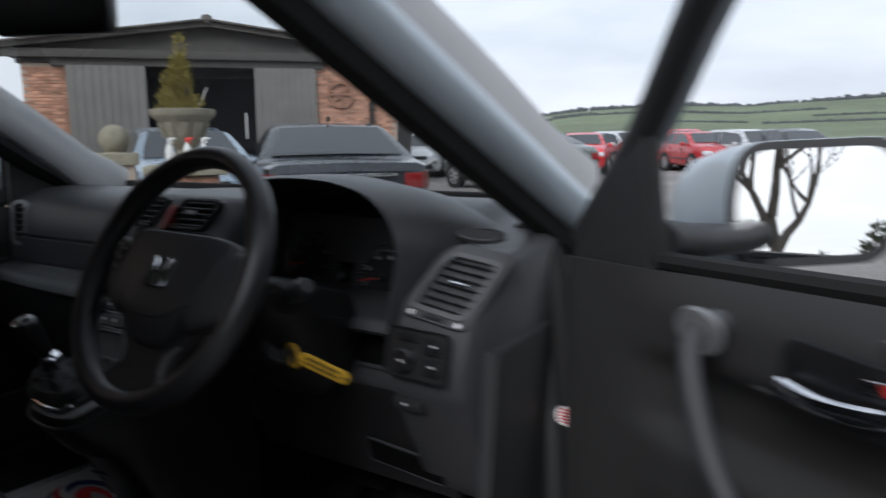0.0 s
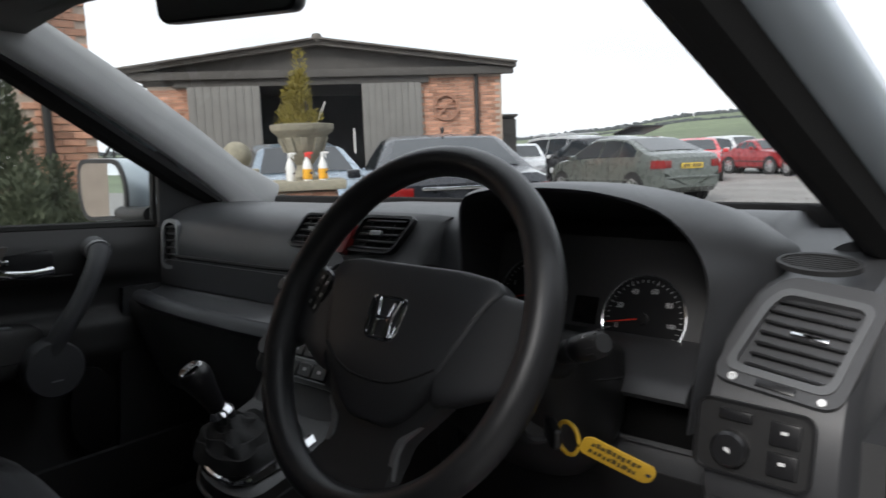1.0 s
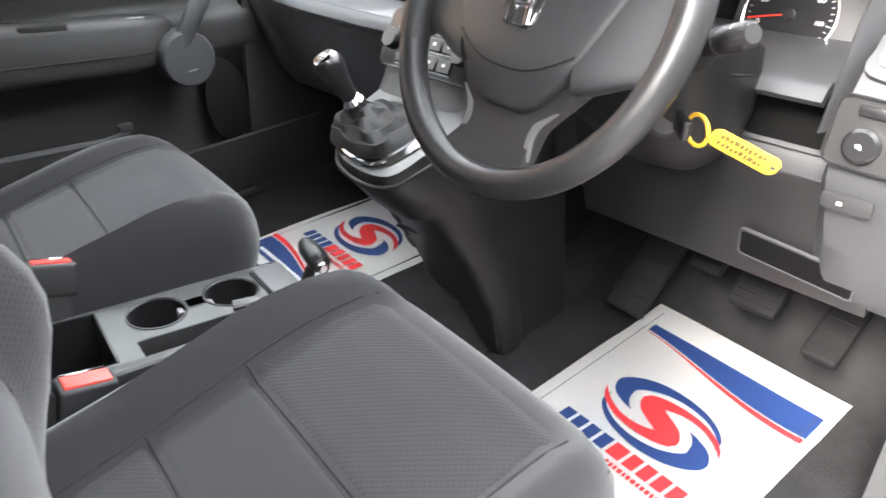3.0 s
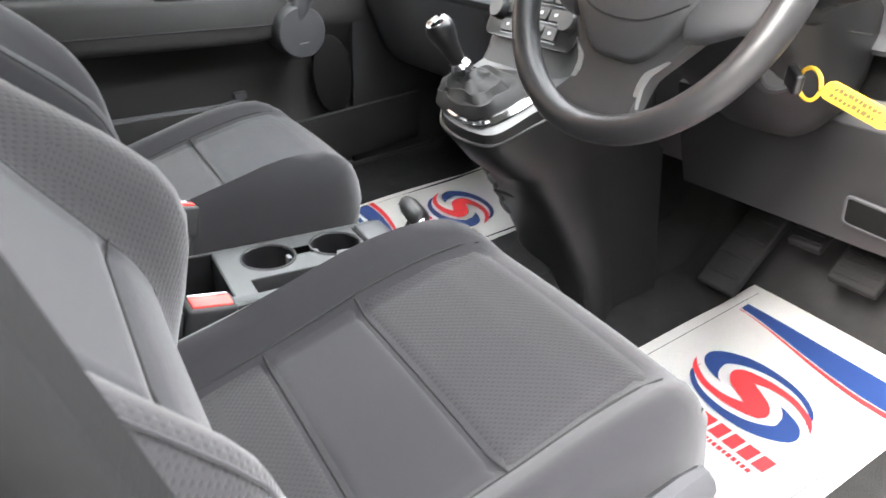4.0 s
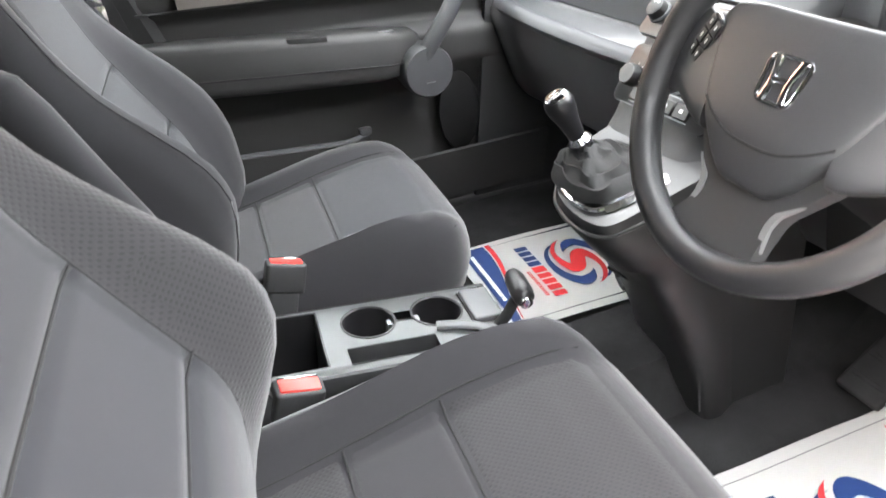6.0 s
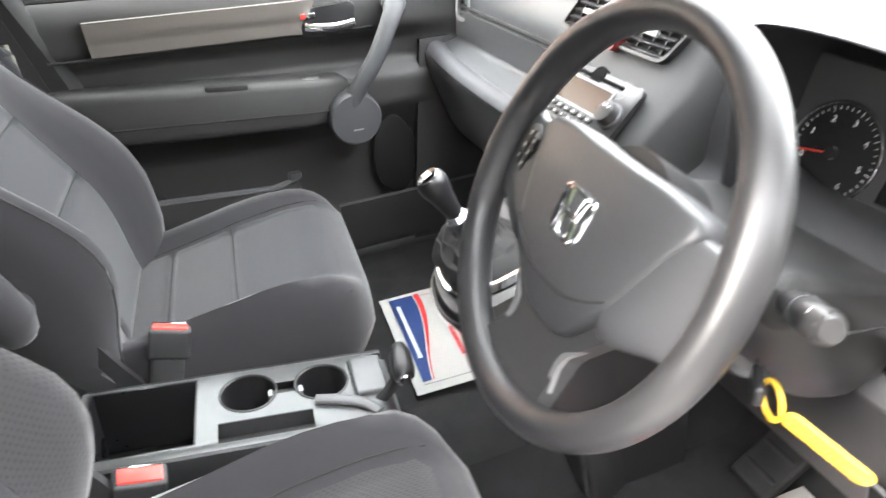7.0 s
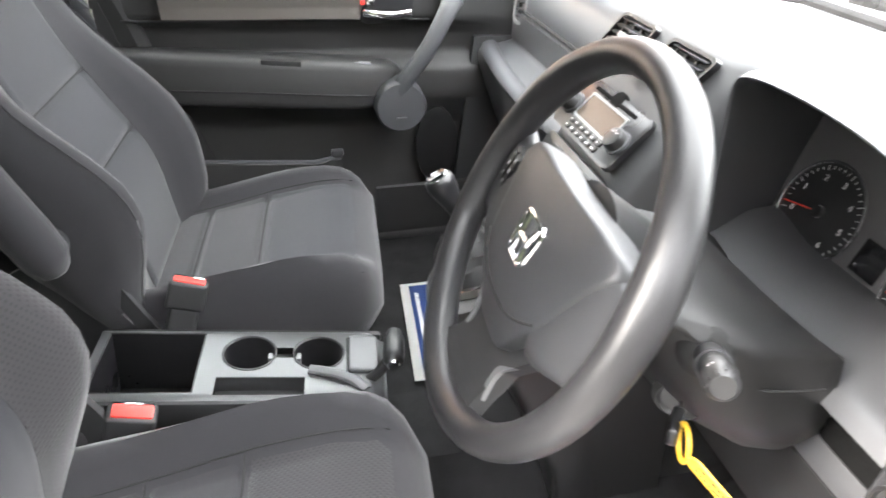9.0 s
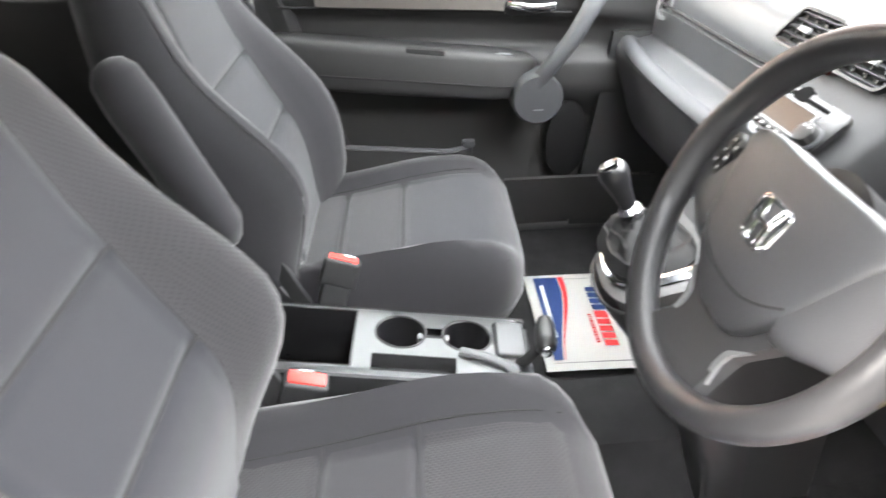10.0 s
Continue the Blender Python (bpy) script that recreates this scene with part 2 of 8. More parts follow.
def box(c, s, bev=0.004, seg=2, rot=None):
    bm = bmesh.new()
    bmesh.ops.create_cube(bm, size=1.0)
    bmesh.ops.scale(bm, vec=s, verts=bm.verts)
    if bev:
        bmesh.ops.bevel(bm, geom=bm.edges[:], offset=min(bev, 0.45 * min(s)), segments=seg, profile=0.6, affect="EDGES")
    if rot is not None:
        bmesh.ops.transform(bm, matrix=rot, verts=bm.verts)
    bmesh.ops.translate(bm, vec=c, verts=bm.verts)
    return bm


def loft(rings, cap=True, cyclic=True, close=False):
    """Skin a row of rings with equal numbers of points."""
    bm = bmesh.new()
    vs = [[bm.verts.new(p) for p in r] for r in rings]
    k = len(rings[0])
    pairs = list(zip(vs, vs[1:])) + ([(vs[-1], vs[0])] if close else [])
    for a, b in pairs:
        for i in range(k if cyclic else k - 1):
            j = (i + 1) % k
            bm.faces.new((a[i], a[j], b[j], b[i]))
    if cap and cyclic and not close:
        bm.faces.new(vs[0][::-1])
        bm.faces.new(vs[-1])
    return bm


def spline(pts, n):
    """n points along a smooth line through pts."""
    pts = [Vector(p) for p in pts]
    out = []
    for i in range(n):
        t = i / (n - 1) * (len(pts) - 1)
        k = min(int(t), len(pts) - 2)
        f = t - k
        p0, p1, p2, p3 = pts[max(k - 1, 0)], pts[k], pts[k + 1], pts[min(k + 2, len(pts) - 1)]
        out.append(0.5 * ((2 * p1) + (p2 - p0) * f + (2 * p0 - 5 * p1 + 4 * p2 - p3) * f * f + (3 * p1 - p0 - 3 * p2 + p3) * f ** 3))
    return out


def tube(pts, r, n=10, cap=True, flat=1.0, up=Z, close=False):
    """A round or flattened bar along pts; r is one radius or one for each point."""
    pts = [Vector(p) for p in pts]
    rs = r if isinstance(r, (list, tuple)) else [r] * len(pts)
    rings = []
    for i, p in enumerate(pts):
        if close:
            d = pts[(i + 1) % len(pts)] - pts[i - 1]
        else:
            d = pts[min(i + 1, len(pts) - 1)] - pts[max(i - 1, 0)]
        d.normalize()
        s = d.cross(up)
        if s.length < 1e-4:
            s = d.cross(X)
        s.normalize()
        u = s.cross(d)
        rings.append([p + rs[i] * (math.cos(a) * s + flat * math.sin(a) * u) for a in (2 * math.pi * k / n for k in range(n))])
    return loft(rings, cap=cap, close=close)


def lathe(profile, n=24, m=None, close=False):
    """Turn (radius, height) pairs round z; close joins the last pair to the first."""
    rings = [[Vector((max(r, 1e-4) * math.cos(a), max(r, 1e-4) * math.sin(a), h)) for a in (2 * math.pi * k / n for k in range(n))] for r, h in profile]
    bm = loft(rings, close=close)
    return xf(bm, m) if m is not None else bm


def prism(pts, h, bev=0.0, seg=2):
    """A flat outline in x, y, raised from z = 0 to h."""
    bm = bmesh.new()
    lo = [bm.verts.new((p[0], p[1], 0)) for p in pts]
    hi = [bm.verts.new((p[0], p[1], h)) for p in pts]
    k = len(pts)
    bm.faces.new(lo[::-1])
    top = bm.faces.new(hi)
    for i in range(k):
        bm.faces.new((lo[i], lo[(i + 1) % k], hi[(i + 1) % k], hi[i]))
    if bev:
        bmesh.ops.bevel(bm, geom=list(top.edges), offset=bev, segments=seg, profile=0.6, affect="EDGES")
    return bm


def sheet(f, nu, nv, thick):
    """A curved panel p = f(u, v) with u, v from 0 to 1, thickened away from its front."""
    bm = bmesh.new()
    vs = [[bm.verts.new(f(i / nu, j / nv)) for j in range(nv + 1)] for i in range(nu + 1)]
    for i in range(nu):
        for j in range(nv):
            bm.faces.new((vs[i][j], vs[i + 1][j], vs[i + 1][j + 1], vs[i][j + 1]))
    bm.normal_update()
    if thick:
        bmesh.ops.solidify(bm, geom=bm.faces[:], thickness=thick)
    return bm


def rounded(w, h, r, k=5, cx=0.0, cy=0.0):
    """Outline of a rounded rectangle in x, y."""
    out = []
    for sx, sy, a0 in ((1, 1, 0), (-1, 1, 90), (-1, -1, 180), (1, -1, 270)):
        for i in range(k + 1):
            a = radians(a0 + 90 * i / k)
            out.append((cx + sx * (w / 2 - r) + r * math.cos(a), cy + sy * (h / 2 - r) + r * math.sin(a)))
    return out


def round_poly(pts, r, k=4):
    """A polygon in x, y with its corners rounded."""
    out = []
    m = len(pts)
    for i in range(m):
        p, a, b = Vector(pts[i]), Vector(pts[i - 1]), Vector(pts[(i + 1) % m])
        ra = min(r, 0.45 * (a - p).length, 0.45 * (b - p).length)
        s, e = p + (a - p).normalized() * ra, p + (b - p).normalized() * ra
        for q in range(k + 1):
            t = q / k
            out.append(tuple((1 - t) ** 2 * s + 2 * t * (1 - t) * p + t * t * e))
    return out


def ring_strip(outer, inner, h):
    """A flat frame between two outlines with equal numbers of points."""
    k = len(outer)
    rings = [[Vector((p[0], p[1], z)) for p in o] for o, z in ((outer, 0), (outer, h), (inner, h), (inner, 0))]
    return loft(rings, cap=False, close=True)


def basis(o, x, z):
    """A pose with its own x and z axes (z kept, x made square to it)."""
    z = Vector(z).normalized()
    x = Vector(x)
    x = (x - x.dot(z) * z).normalized()
    y = z.cross(x)
    m = Matrix((x, y, z)).transposed().to_4x4()
    m.translation = Vector(o)
    return m


def text_bm(words, size, depth=0.0004):
    """Raised lettering in x, y from the built-in font, centred."""
    cu = bpy.data.curves.new("letters", "FONT")
    cu.body, cu.size, cu.extrude, cu.align_x, cu.align_y = words, size, depth, "CENTER", "CENTER"
    cu.resolution_u = 2
    ob = bpy.data.objects.new("letters", cu)
    scene.collection.objects.link(ob)
    bpy.context.view_layer.update()
    me = bpy.data.meshes.new_from_object(ob.evaluated_get(bpy.context.evaluated_depsgraph_get()))
    bm = bmesh.new()
    bm.from_mesh(me)
    bpy.data.objects.remove(ob)
    bpy.data.curves.remove(cu)
    bpy.data.meshes.remove(me)
    return bm


def lerp(a, b, t):
    return a + (b - a) * t


def smooth(t):
    t = min(1.0, max(0.0, t))
    return t * t * (3 - 2 * t)


def table(pairs, x):
    """Straight-line look-up."""
    if x <= pairs[0][0]:
        return pairs[0][1]
    for (a, p), (b, q) in zip(pairs, pairs[1:]):
        if x <= b:
            return lerp(p, q, (x - a) / (b - a))
    return pairs[-1][1]

# ---- the car's shell: floor, pillars, roof, screen ----
def car_floor():
    def f(u, v):
        x, y = lerp(-0.74, 0.74, u), lerp(-2.0, 0.62, v)
        z = 0.395
        z += 0.16 * smooth((y - 0.42) / 0.2)
        z += 0.09 * smooth((0.13 - abs(x - 0.02)) / 0.06)
        return Vector((x, y, z))
    bm = sheet(f, 60, 70, 0)
    solo("floor", bm, CARPET, "black needle-felt carpet on the car floor", "car floor", kind="structure")
    bm = box((0, 0.64, 0.75), (1.5, 0.03, 0.7), 0.005)
    solo("firewall", bm, CARPET, "black felt-covered firewall behind the pedals", "bulkhead", kind="structure")
    for s, side in ((-1, "left"), (1, "right")):
        bm = box((s * 0.775, -0.35, 0.37), (0.08, 2.0, 0.08), 0.02, 3)
        solo("door_sill", bm, BLACK, "black plastic door sill trim", "sill", kind="structure")
        bm = box((s * 0.84, -0.35, 0.34), (0.06, 2.1, 0.14), 0.015, 3)
        solo("body_sill", bm, PALEBLUE, "pale blue painted sill of the car body", "sill", kind="structure")
        bm = sheet(lambda u, v, s=s: Vector((s * (0.715 + 0.02 * u), lerp(0.62, 0.22, u) - 0.06 * (1 - v), lerp(0.42, 0.92, v))), 8, 8, 0.02)
        solo("kick_panel", bm, BLACK, "black plastic kick panel beside the footwell", "trim panel", kind="structure")


def pillar(s):
    """Slanting windscreen pillar: grey trim inside, black seal and painted outside."""
    root = thing("windscreen_pillar", "slanting windscreen pillar with grey cloth-grain trim inside", "pillar", kind="structure")
    base, top = Vector((s * 0.712, 0.60, 1.035 if s > 0 else 1.058)), Vector((s * 0.590, -0.045, 1.462)) if s < 0 else Vector((0.572, -0.03, 1.425))
    d = (top - base).normalized()
    side = Vector((s * 1.0, 0.1, 0)).cross(d).normalized()
    if side.y > 0:
        side = -side
    outn = d.cross(side).normalized()
    if outn.x * s < 0:
        outn = -outn
    rings = []
    for i in range(13):
        t = i / 12
        p = base.lerp(top, t) + 0.018 * math.sin(math.pi * t) * (-side) - side * (0.040 if s > 0 else 0.012)
        w = lerp(0.100, 0.095, t) + 0.05 * (1 - smooth(t * 5)) + (0.065 if s > 0 else 0.0)
        h = 0.022
        ring = []
        for a in range(16):
            an = 2 * math.pi * a / 16
            cx, cy = math.cos(an), math.sin(an)
            ring.append(p + side * (w * 0.5 * math.copysign(abs(cx) ** 0.7, cx)) - outn * (h * math.copysign(abs(cy) ** 0.7, cy)))
        rings.append(ring)
    part("pillar_trim", loft(rings), PILLAR, root, "light grey grained pillar trim")
    seal = [base.lerp(top, t) - side * 0.064 + outn * 0.012 for t in (0, 0.25, 0.5, 0.75, 1.0)]
    part("screen_seal", tube(spline(seal, 12), 0.009, 8), RUBBER, root, "black rubber screen seal")
    body = [base.lerp(top, t) + outn * (0.052 if s < 0 else 0.035) + side * (-0.004 if s < 0 else 0.020) for t in (-0.25, 0.0, 0.25, 0.5, 0.75, 1.0)]
    part("door_seal", tube(spline([p + side * (0.042 if s < 0 else 0.026) - outn * 0.006 for p in body], 12), 0.024 if s < 0 else 0.030, 8), RUBBER, root, "black door-opening seal")
    part("painted_pillar", tube(spline([p + outn * (0.036 if s < 0 else 0.026) - side * 0.004 for p in body], 12), 0.038 if s < 0 else 0.034, 12), PALEBLUE, root, "pale painted outer pillar")
    if s > 0:
        post = [(0.705, 0.47, 1.06), (0.735, 0.44, 0.995), (0.758, 0.43, 0.90), (0.775, 0.42, 0.78), (0.79, 0.41, 0.66), (0.80, 0.40, 0.42)]
        part("post_seal", tube(spline(post, 16), 0.021, 10), RUBBER, root, "black door-opening seal on the post")
        part("post_seal", tube(spline([(x - 0.035, y + 0.0, z) for x, y, z in post], 16), 0.02, 10), BLACK, root)
    return root


def shell():
    # roof lining with a front header
    def roof(u, v):
        x, y = lerp(-0.60, 0.60, u), lerp(-2.1, 0.03, v)
        return Vector((x, y, 1.515 - 0.025 * (2 * u - 1) ** 2 - 0.035 * smooth((v - 0.8) / 0.2) - 0.02 * (1 - v)))
    solo("ceiling", sheet(roof, 20, 24, 0.02), LINING, "pale grey roof lining of the car", "roof lining", kind="structure")
    bm = xf(sheet(lambda u, v: roof(u, v) * 1.0 + Vector(((u - 0.5) * 0.12, 0, 0.03)), 20, 24, 0.004), pose(0, 0, 0))
    solo("roof_skin", bm, PALEBLUE, "pale blue painted steel roof", "car roof", kind="structure")
    bm = tube(spline([(-0.6, -0.03, 1.468), (-0.3, 0.02, 1.466), (0.0, 0.035, 1.46), (0.3, 0.02, 1.455), (0.6, -0.03, 1.43)], 20), 0.02, 10)
    solo("header_trim", bm, LINING, "pale grey header trim above the windscreen", "trim", kind="structure")
    for s in (-1, 1):
        bm = tube([(s * 0.585, -0.03, 1.470), (s * 0.60, -0.6, 1.49), (s * 0.60, -1.3, 1.48), (s * 0.59, -2.0, 1.43)], 0.03, 10, flat=1.3)
        solo("roof_rail_trim", bm, LINING, "pale grey trim along the side of the roof", "trim", kind="structure")
        bm = tube([(s * 0.63, -0.04, 1.49), (s * 0.645, -0.6, 1.50), (s * 0.645, -1.3, 1.49), (s * 0.63, -2.0, 1.46)], 0.028, 10)
        solo("roof_edge", bm, PALEBLUE, "pale painted roof edge above the doors", "car roof", kind="structure")
    # centre pillars
    for s in (-1, 1):
        root = thing("centre_pillar", "dark centre pillar behind the front door with a seat belt", "pillar", kind="structure")
        flare = [(-0.34, 0.42, 0.735), (-0.40, 0.61, 0.737), (-0.47, 0.81, 0.738), (-0.525, 1.0, 0.735), (-0.60, 1.25, 0.675), (-0.68, 1.47, 0.60)]
        ys = flare if s < 0 else [(-0.50, 0.42, 0.735), (-0.54, 0.61, 0.737), (-0.585, 0.81, 0.738), (-0.613, 1.0, 0.736), (-0.632, 1.10, 0.728), (-0.665, 1.27, 0.69), (-0.70, 1.47, 0.60)]
        shift = 0.0 if s < 0 else -0.075
        rings = []
        for y, z, x in ys:
            rings.append([Vector((s * (x + dx), y + dy, z)) for dx, dy in ((-0.03, 0), (-0.02, 0.012), (0.0, 0.02), (0.02, 0.012), (0.025, -0.01), (0.02, -0.24), (-0.03, -0.24))])
        # Right-hand cover takes the darker copy, with shade in its colour.
        part("pillar_cover", loft(rings), RUBBER if s < 0 else SEALBLACK, root)
        rings = []
        for y, z, x in ys:
            rings.append([Vector((s * (x + dx), y + dy, z)) for dx, dy in ((0.026, -0.004), (0.034, -0.002), (0.048, -0.010), (0.060, -0.030), (0.06, -0.16), (0.03, -0.16))])
        part("painted_pillar", loft(rings), PALEBLUE, root, "pale painted pillar face")
        part("seal", tube(spline([(s * (x + 0.022), y + 0.006, z) for y, z, x in ys], 24), 0.010, 14), SEALBLACK, root, "dull black door-opening seal")
        # belt
        bm = sheet(lambda u, v, s=s, shift=shift: Vector((s * (0.703 - 0.045 * smooth((v - 0.4) / 0.6)), -0.51 - 0.16 * v + 0.045 * u + shift, lerp(0.60, 1.32, v))), 2, 14, 0.0015)
        part("belt_webbing", bm, SEATDARK, root, "black seat belt webbing")
        part("belt_guide", box((s * 0.645, -0.655 + shift, 1.33), (0.02, 0.06, 0.075), 0.01, 3), BLACK, root)
        part("belt_tongue", join(box((s * 0.690, -0.59 + shift, 1.0), (0.006, 0.03, 0.05), 0.002), box((s * 0.690, -0.595 + shift, 1.035), (0.014, 0.036, 0.022), 0.004)), CHROME, root, "steel seat belt tongue")
    # sides and tail behind the front doors
    for s in (-1, 1):
        bm = box((s * 0.76, -1.42, 0.72), (0.08, 1.3, 0.62), 0.02, 3)
        solo("rear_door_panel", bm, DOORSKIN, "dark grey rear door panel", "door panel", kind="structure")
        bm = box((s * 0.70, -1.35, 1.25), (0.004, 1.1, 0.42), 0)
        pane = solo("window_rear_side", bm, REARTINT, "unseen rear side window, tinted to cut cabin light", "window", kind="structure")
    bm = join(box((0, -2.12, 0.75), (1.5, 0.06, 0.75), 0.02, 3), box((-0.63, -2.1, 1.28), (0.12, 0.06, 0.4), 0.02), box((0.63, -2.1, 1.28), (0.12, 0.06, 0.4), 0.02))
    solo("tailgate_trim", bm, DARK, "dark grey tailgate trim at the back", "tailgate", kind="structure")
    solo("window_tail", box((0, -2.13, 1.29), (1.16, 0.004, 0.36), 0), REARTINT, "unseen tailgate window, tinted to cut cabin light", "window", kind="structure")
    # windscreen
    def screen(u, v):
        x = lerp(-0.70, 0.70, u) * lerp(1.0, 0.83, v)
        c = 1 - (2 * u - 1) ** 2
        return Vector((x, lerp(0.60, -0.02, v) + lerp(0.14, 0.05, v) * c, lerp(1.075, 1.465, v) + 0.01 * c))
    pane = solo("windscreen", sheet(screen, 24, 10, 0), SCREEN, "clear raked windscreen of the car", "windscreen", kind="structure")
    pane.visible_shadow = False
    # bonnet and cowl outside the screen
    def bonnet(u, v):
        x, y = lerp(-0.74, 0.74, u), lerp(0.80, 1.65, v)
        return Vector((x, y, 1.035 - 0.16 * v ** 1.5 - 0.10 * (2 * u - 1) ** 4))
    solo("bonnet", sheet(bonnet, 20, 14, 0.01), PALEBLUE, "pale blue painted bonnet below the windscreen", "bonnet", kind="structure")
    bm = tube(spline([(-0.73, 0.60, 1.055), (-0.4, 0.74, 1.055), (0, 0.78, 1.055), (0.4, 0.74, 1.055), (0.73, 0.60, 1.055)], 24), 0.035, 8, flat=0.5)
    solo("cowl", bm, BLACK, "black plastic cowl at the foot of the windscreen", "cowl", kind="structure")


def car_outside():
    """Plain outer panels, bumpers and wheels that carry the car."""
    for s in (-1, 1):
        def wing(u, v, s=s):
            y = lerp(0.68, 1.66, u)
            top_z = 1.03 - 0.16 * max(0.0, (y - 0.8) / 0.85) ** 1.5 - 0.10
            return Vector((s * (0.745 + 0.12 * math.sin(v * 1.57) - 0.10 * smooth((y - 1.35) / 0.35)), y, lerp(top_z, 0.68, v)))
        solo("front_wing", sheet(wing, 16, 8, 0.006), PALEBLUE, "pale blue painted front wing of the car", "car wing", kind="structure")
        solo("rear_wing", sheet(lambda u, v, s=s: Vector((s * (0.85 - 0.03 * (2 * v - 1) ** 2), lerp(-2.16, -0.78, u), lerp(0.36 + 0.34 * smooth(1 - abs(lerp(-2.16, -0.78, u) + 1.55) / 0.36), 1.06, v))), 24, 8, 0.006), PALEBLUE, "pale blue painted rear side of the car", "car side", kind="structure")
        for wy in (1.06, -1.55):
            wheel = thing("car_wheel", "black tyre on a silver alloy rim under the car", "wheel", basis((s * 0.76, wy, 0.34), (0, 1, 0), (s, 0, 0)), group="wheels of the car")
            part("tyre", lathe([(0.21, -0.10), (0.31, -0.10), (0.34, -0.06), (0.34, 0.06), (0.31, 0.10), (0.22, 0.10), (0.21, 0.07)], 36), TYRE, wheel)
            part("rim", join(lathe([(0.222, 0.07), (0.222, 0.102), (0.20, 0.102), (0.195, 0.05), (0.0, 0.045)], 32), *[box((0.10, 0, 0.08), (0.20, 0.05, 0.03), 0.008, 1, pose(0, 0, 0, 0, 0, 72 * k)) for k in range(5)]), RIM, wheel)
    for y, z, name in ((1.70, 0.58, "front"), (-2.22, 0.55, "rear")):
        solo("bumper", box((0, y, z), (1.62, 0.16, 0.50), 0.06, 4), PALEBLUE, "pale blue painted " + name + " bumper of the car", "bumper", kind="structure")


# ---- dashboard ----
PASS = [(0.70, 1.045), (0.64, 1.075), (0.55, 1.092), (0.46, 1.095), (0.39, 1.086), (0.345, 1.06), (0.325, 1.02), (0.318, 0.985), (0.314, 0.945), (0.31, 0.915),
        (0.275, 0.905), (0.238, 0.898), (0.228, 0.878), (0.24, 0.83), (0.262, 0.77), (0.29, 0.70), (0.34, 0.65), (0.45, 0.62), (0.60, 0.62)]
MID = [(0.76, 1.055), (0.70, 1.08), (0.60, 1.095), (0.50, 1.10), (0.43, 1.10), (0.36, 1.085), (0.345, 1.03), (0.335, 0.985), (0.33, 0.945), (0.325, 0.915),
       (0.30, 0.90), (0.29, 0.88), (0.28, 0.86), (0.28, 0.82), (0.285, 0.77), (0.30, 0.70), (0.35, 0.65), (0.45, 0.62), (0.60, 0.62)]
DRV = [(0.74, 1.05), (0.68, 1.075), (0.60, 1.093), (0.52, 1.093), (0.46, 1.075), (0.41, 1.02), (0.39, 0.985), (0.37, 0.945), (0.335, 0.925), (0.292, 0.918),
       (0.276, 0.905), (0.262, 0.875), (0.242, 0.835), (0.25, 0.79), (0.262, 0.74), (0.275, 0.695), (0.30, 0.655), (0.42, 0.63), (0.60, 0.63)]
RIGHT = [(0.66, 1.045), (0.60, 1.07), (0.52, 1.068), (0.45, 1.06), (0.39, 1.052), (0.34, 1.044), (0.285, 1.036), (0.235, 0.99), (0.20, 0.955), (0.185, 0.925),
         (0.178, 0.89), (0.18, 0.86), (0.19, 0.835), (0.21, 0.79), (0.235, 0.74), (0.26, 0.695), (0.30, 0.655), (0.42, 0.63), (0.60, 0.63)]
STATIONS = [(-0.735, PASS), (-0.70, PASS), (-0.5, PASS), (-0.26, PASS), (-0.16, MID), (0.0, MID), (0.205, MID), (0.25, DRV), (0.40, DRV), (0.583, DRV), (0.608, RIGHT), (0.69, RIGHT), (0.735, RIGHT)]


def dash_point(x, k):
    return (table([(a, p[k][0]) for a, p in STATIONS], x), table([(a, p[k][1]) for a, p in STATIONS], x))


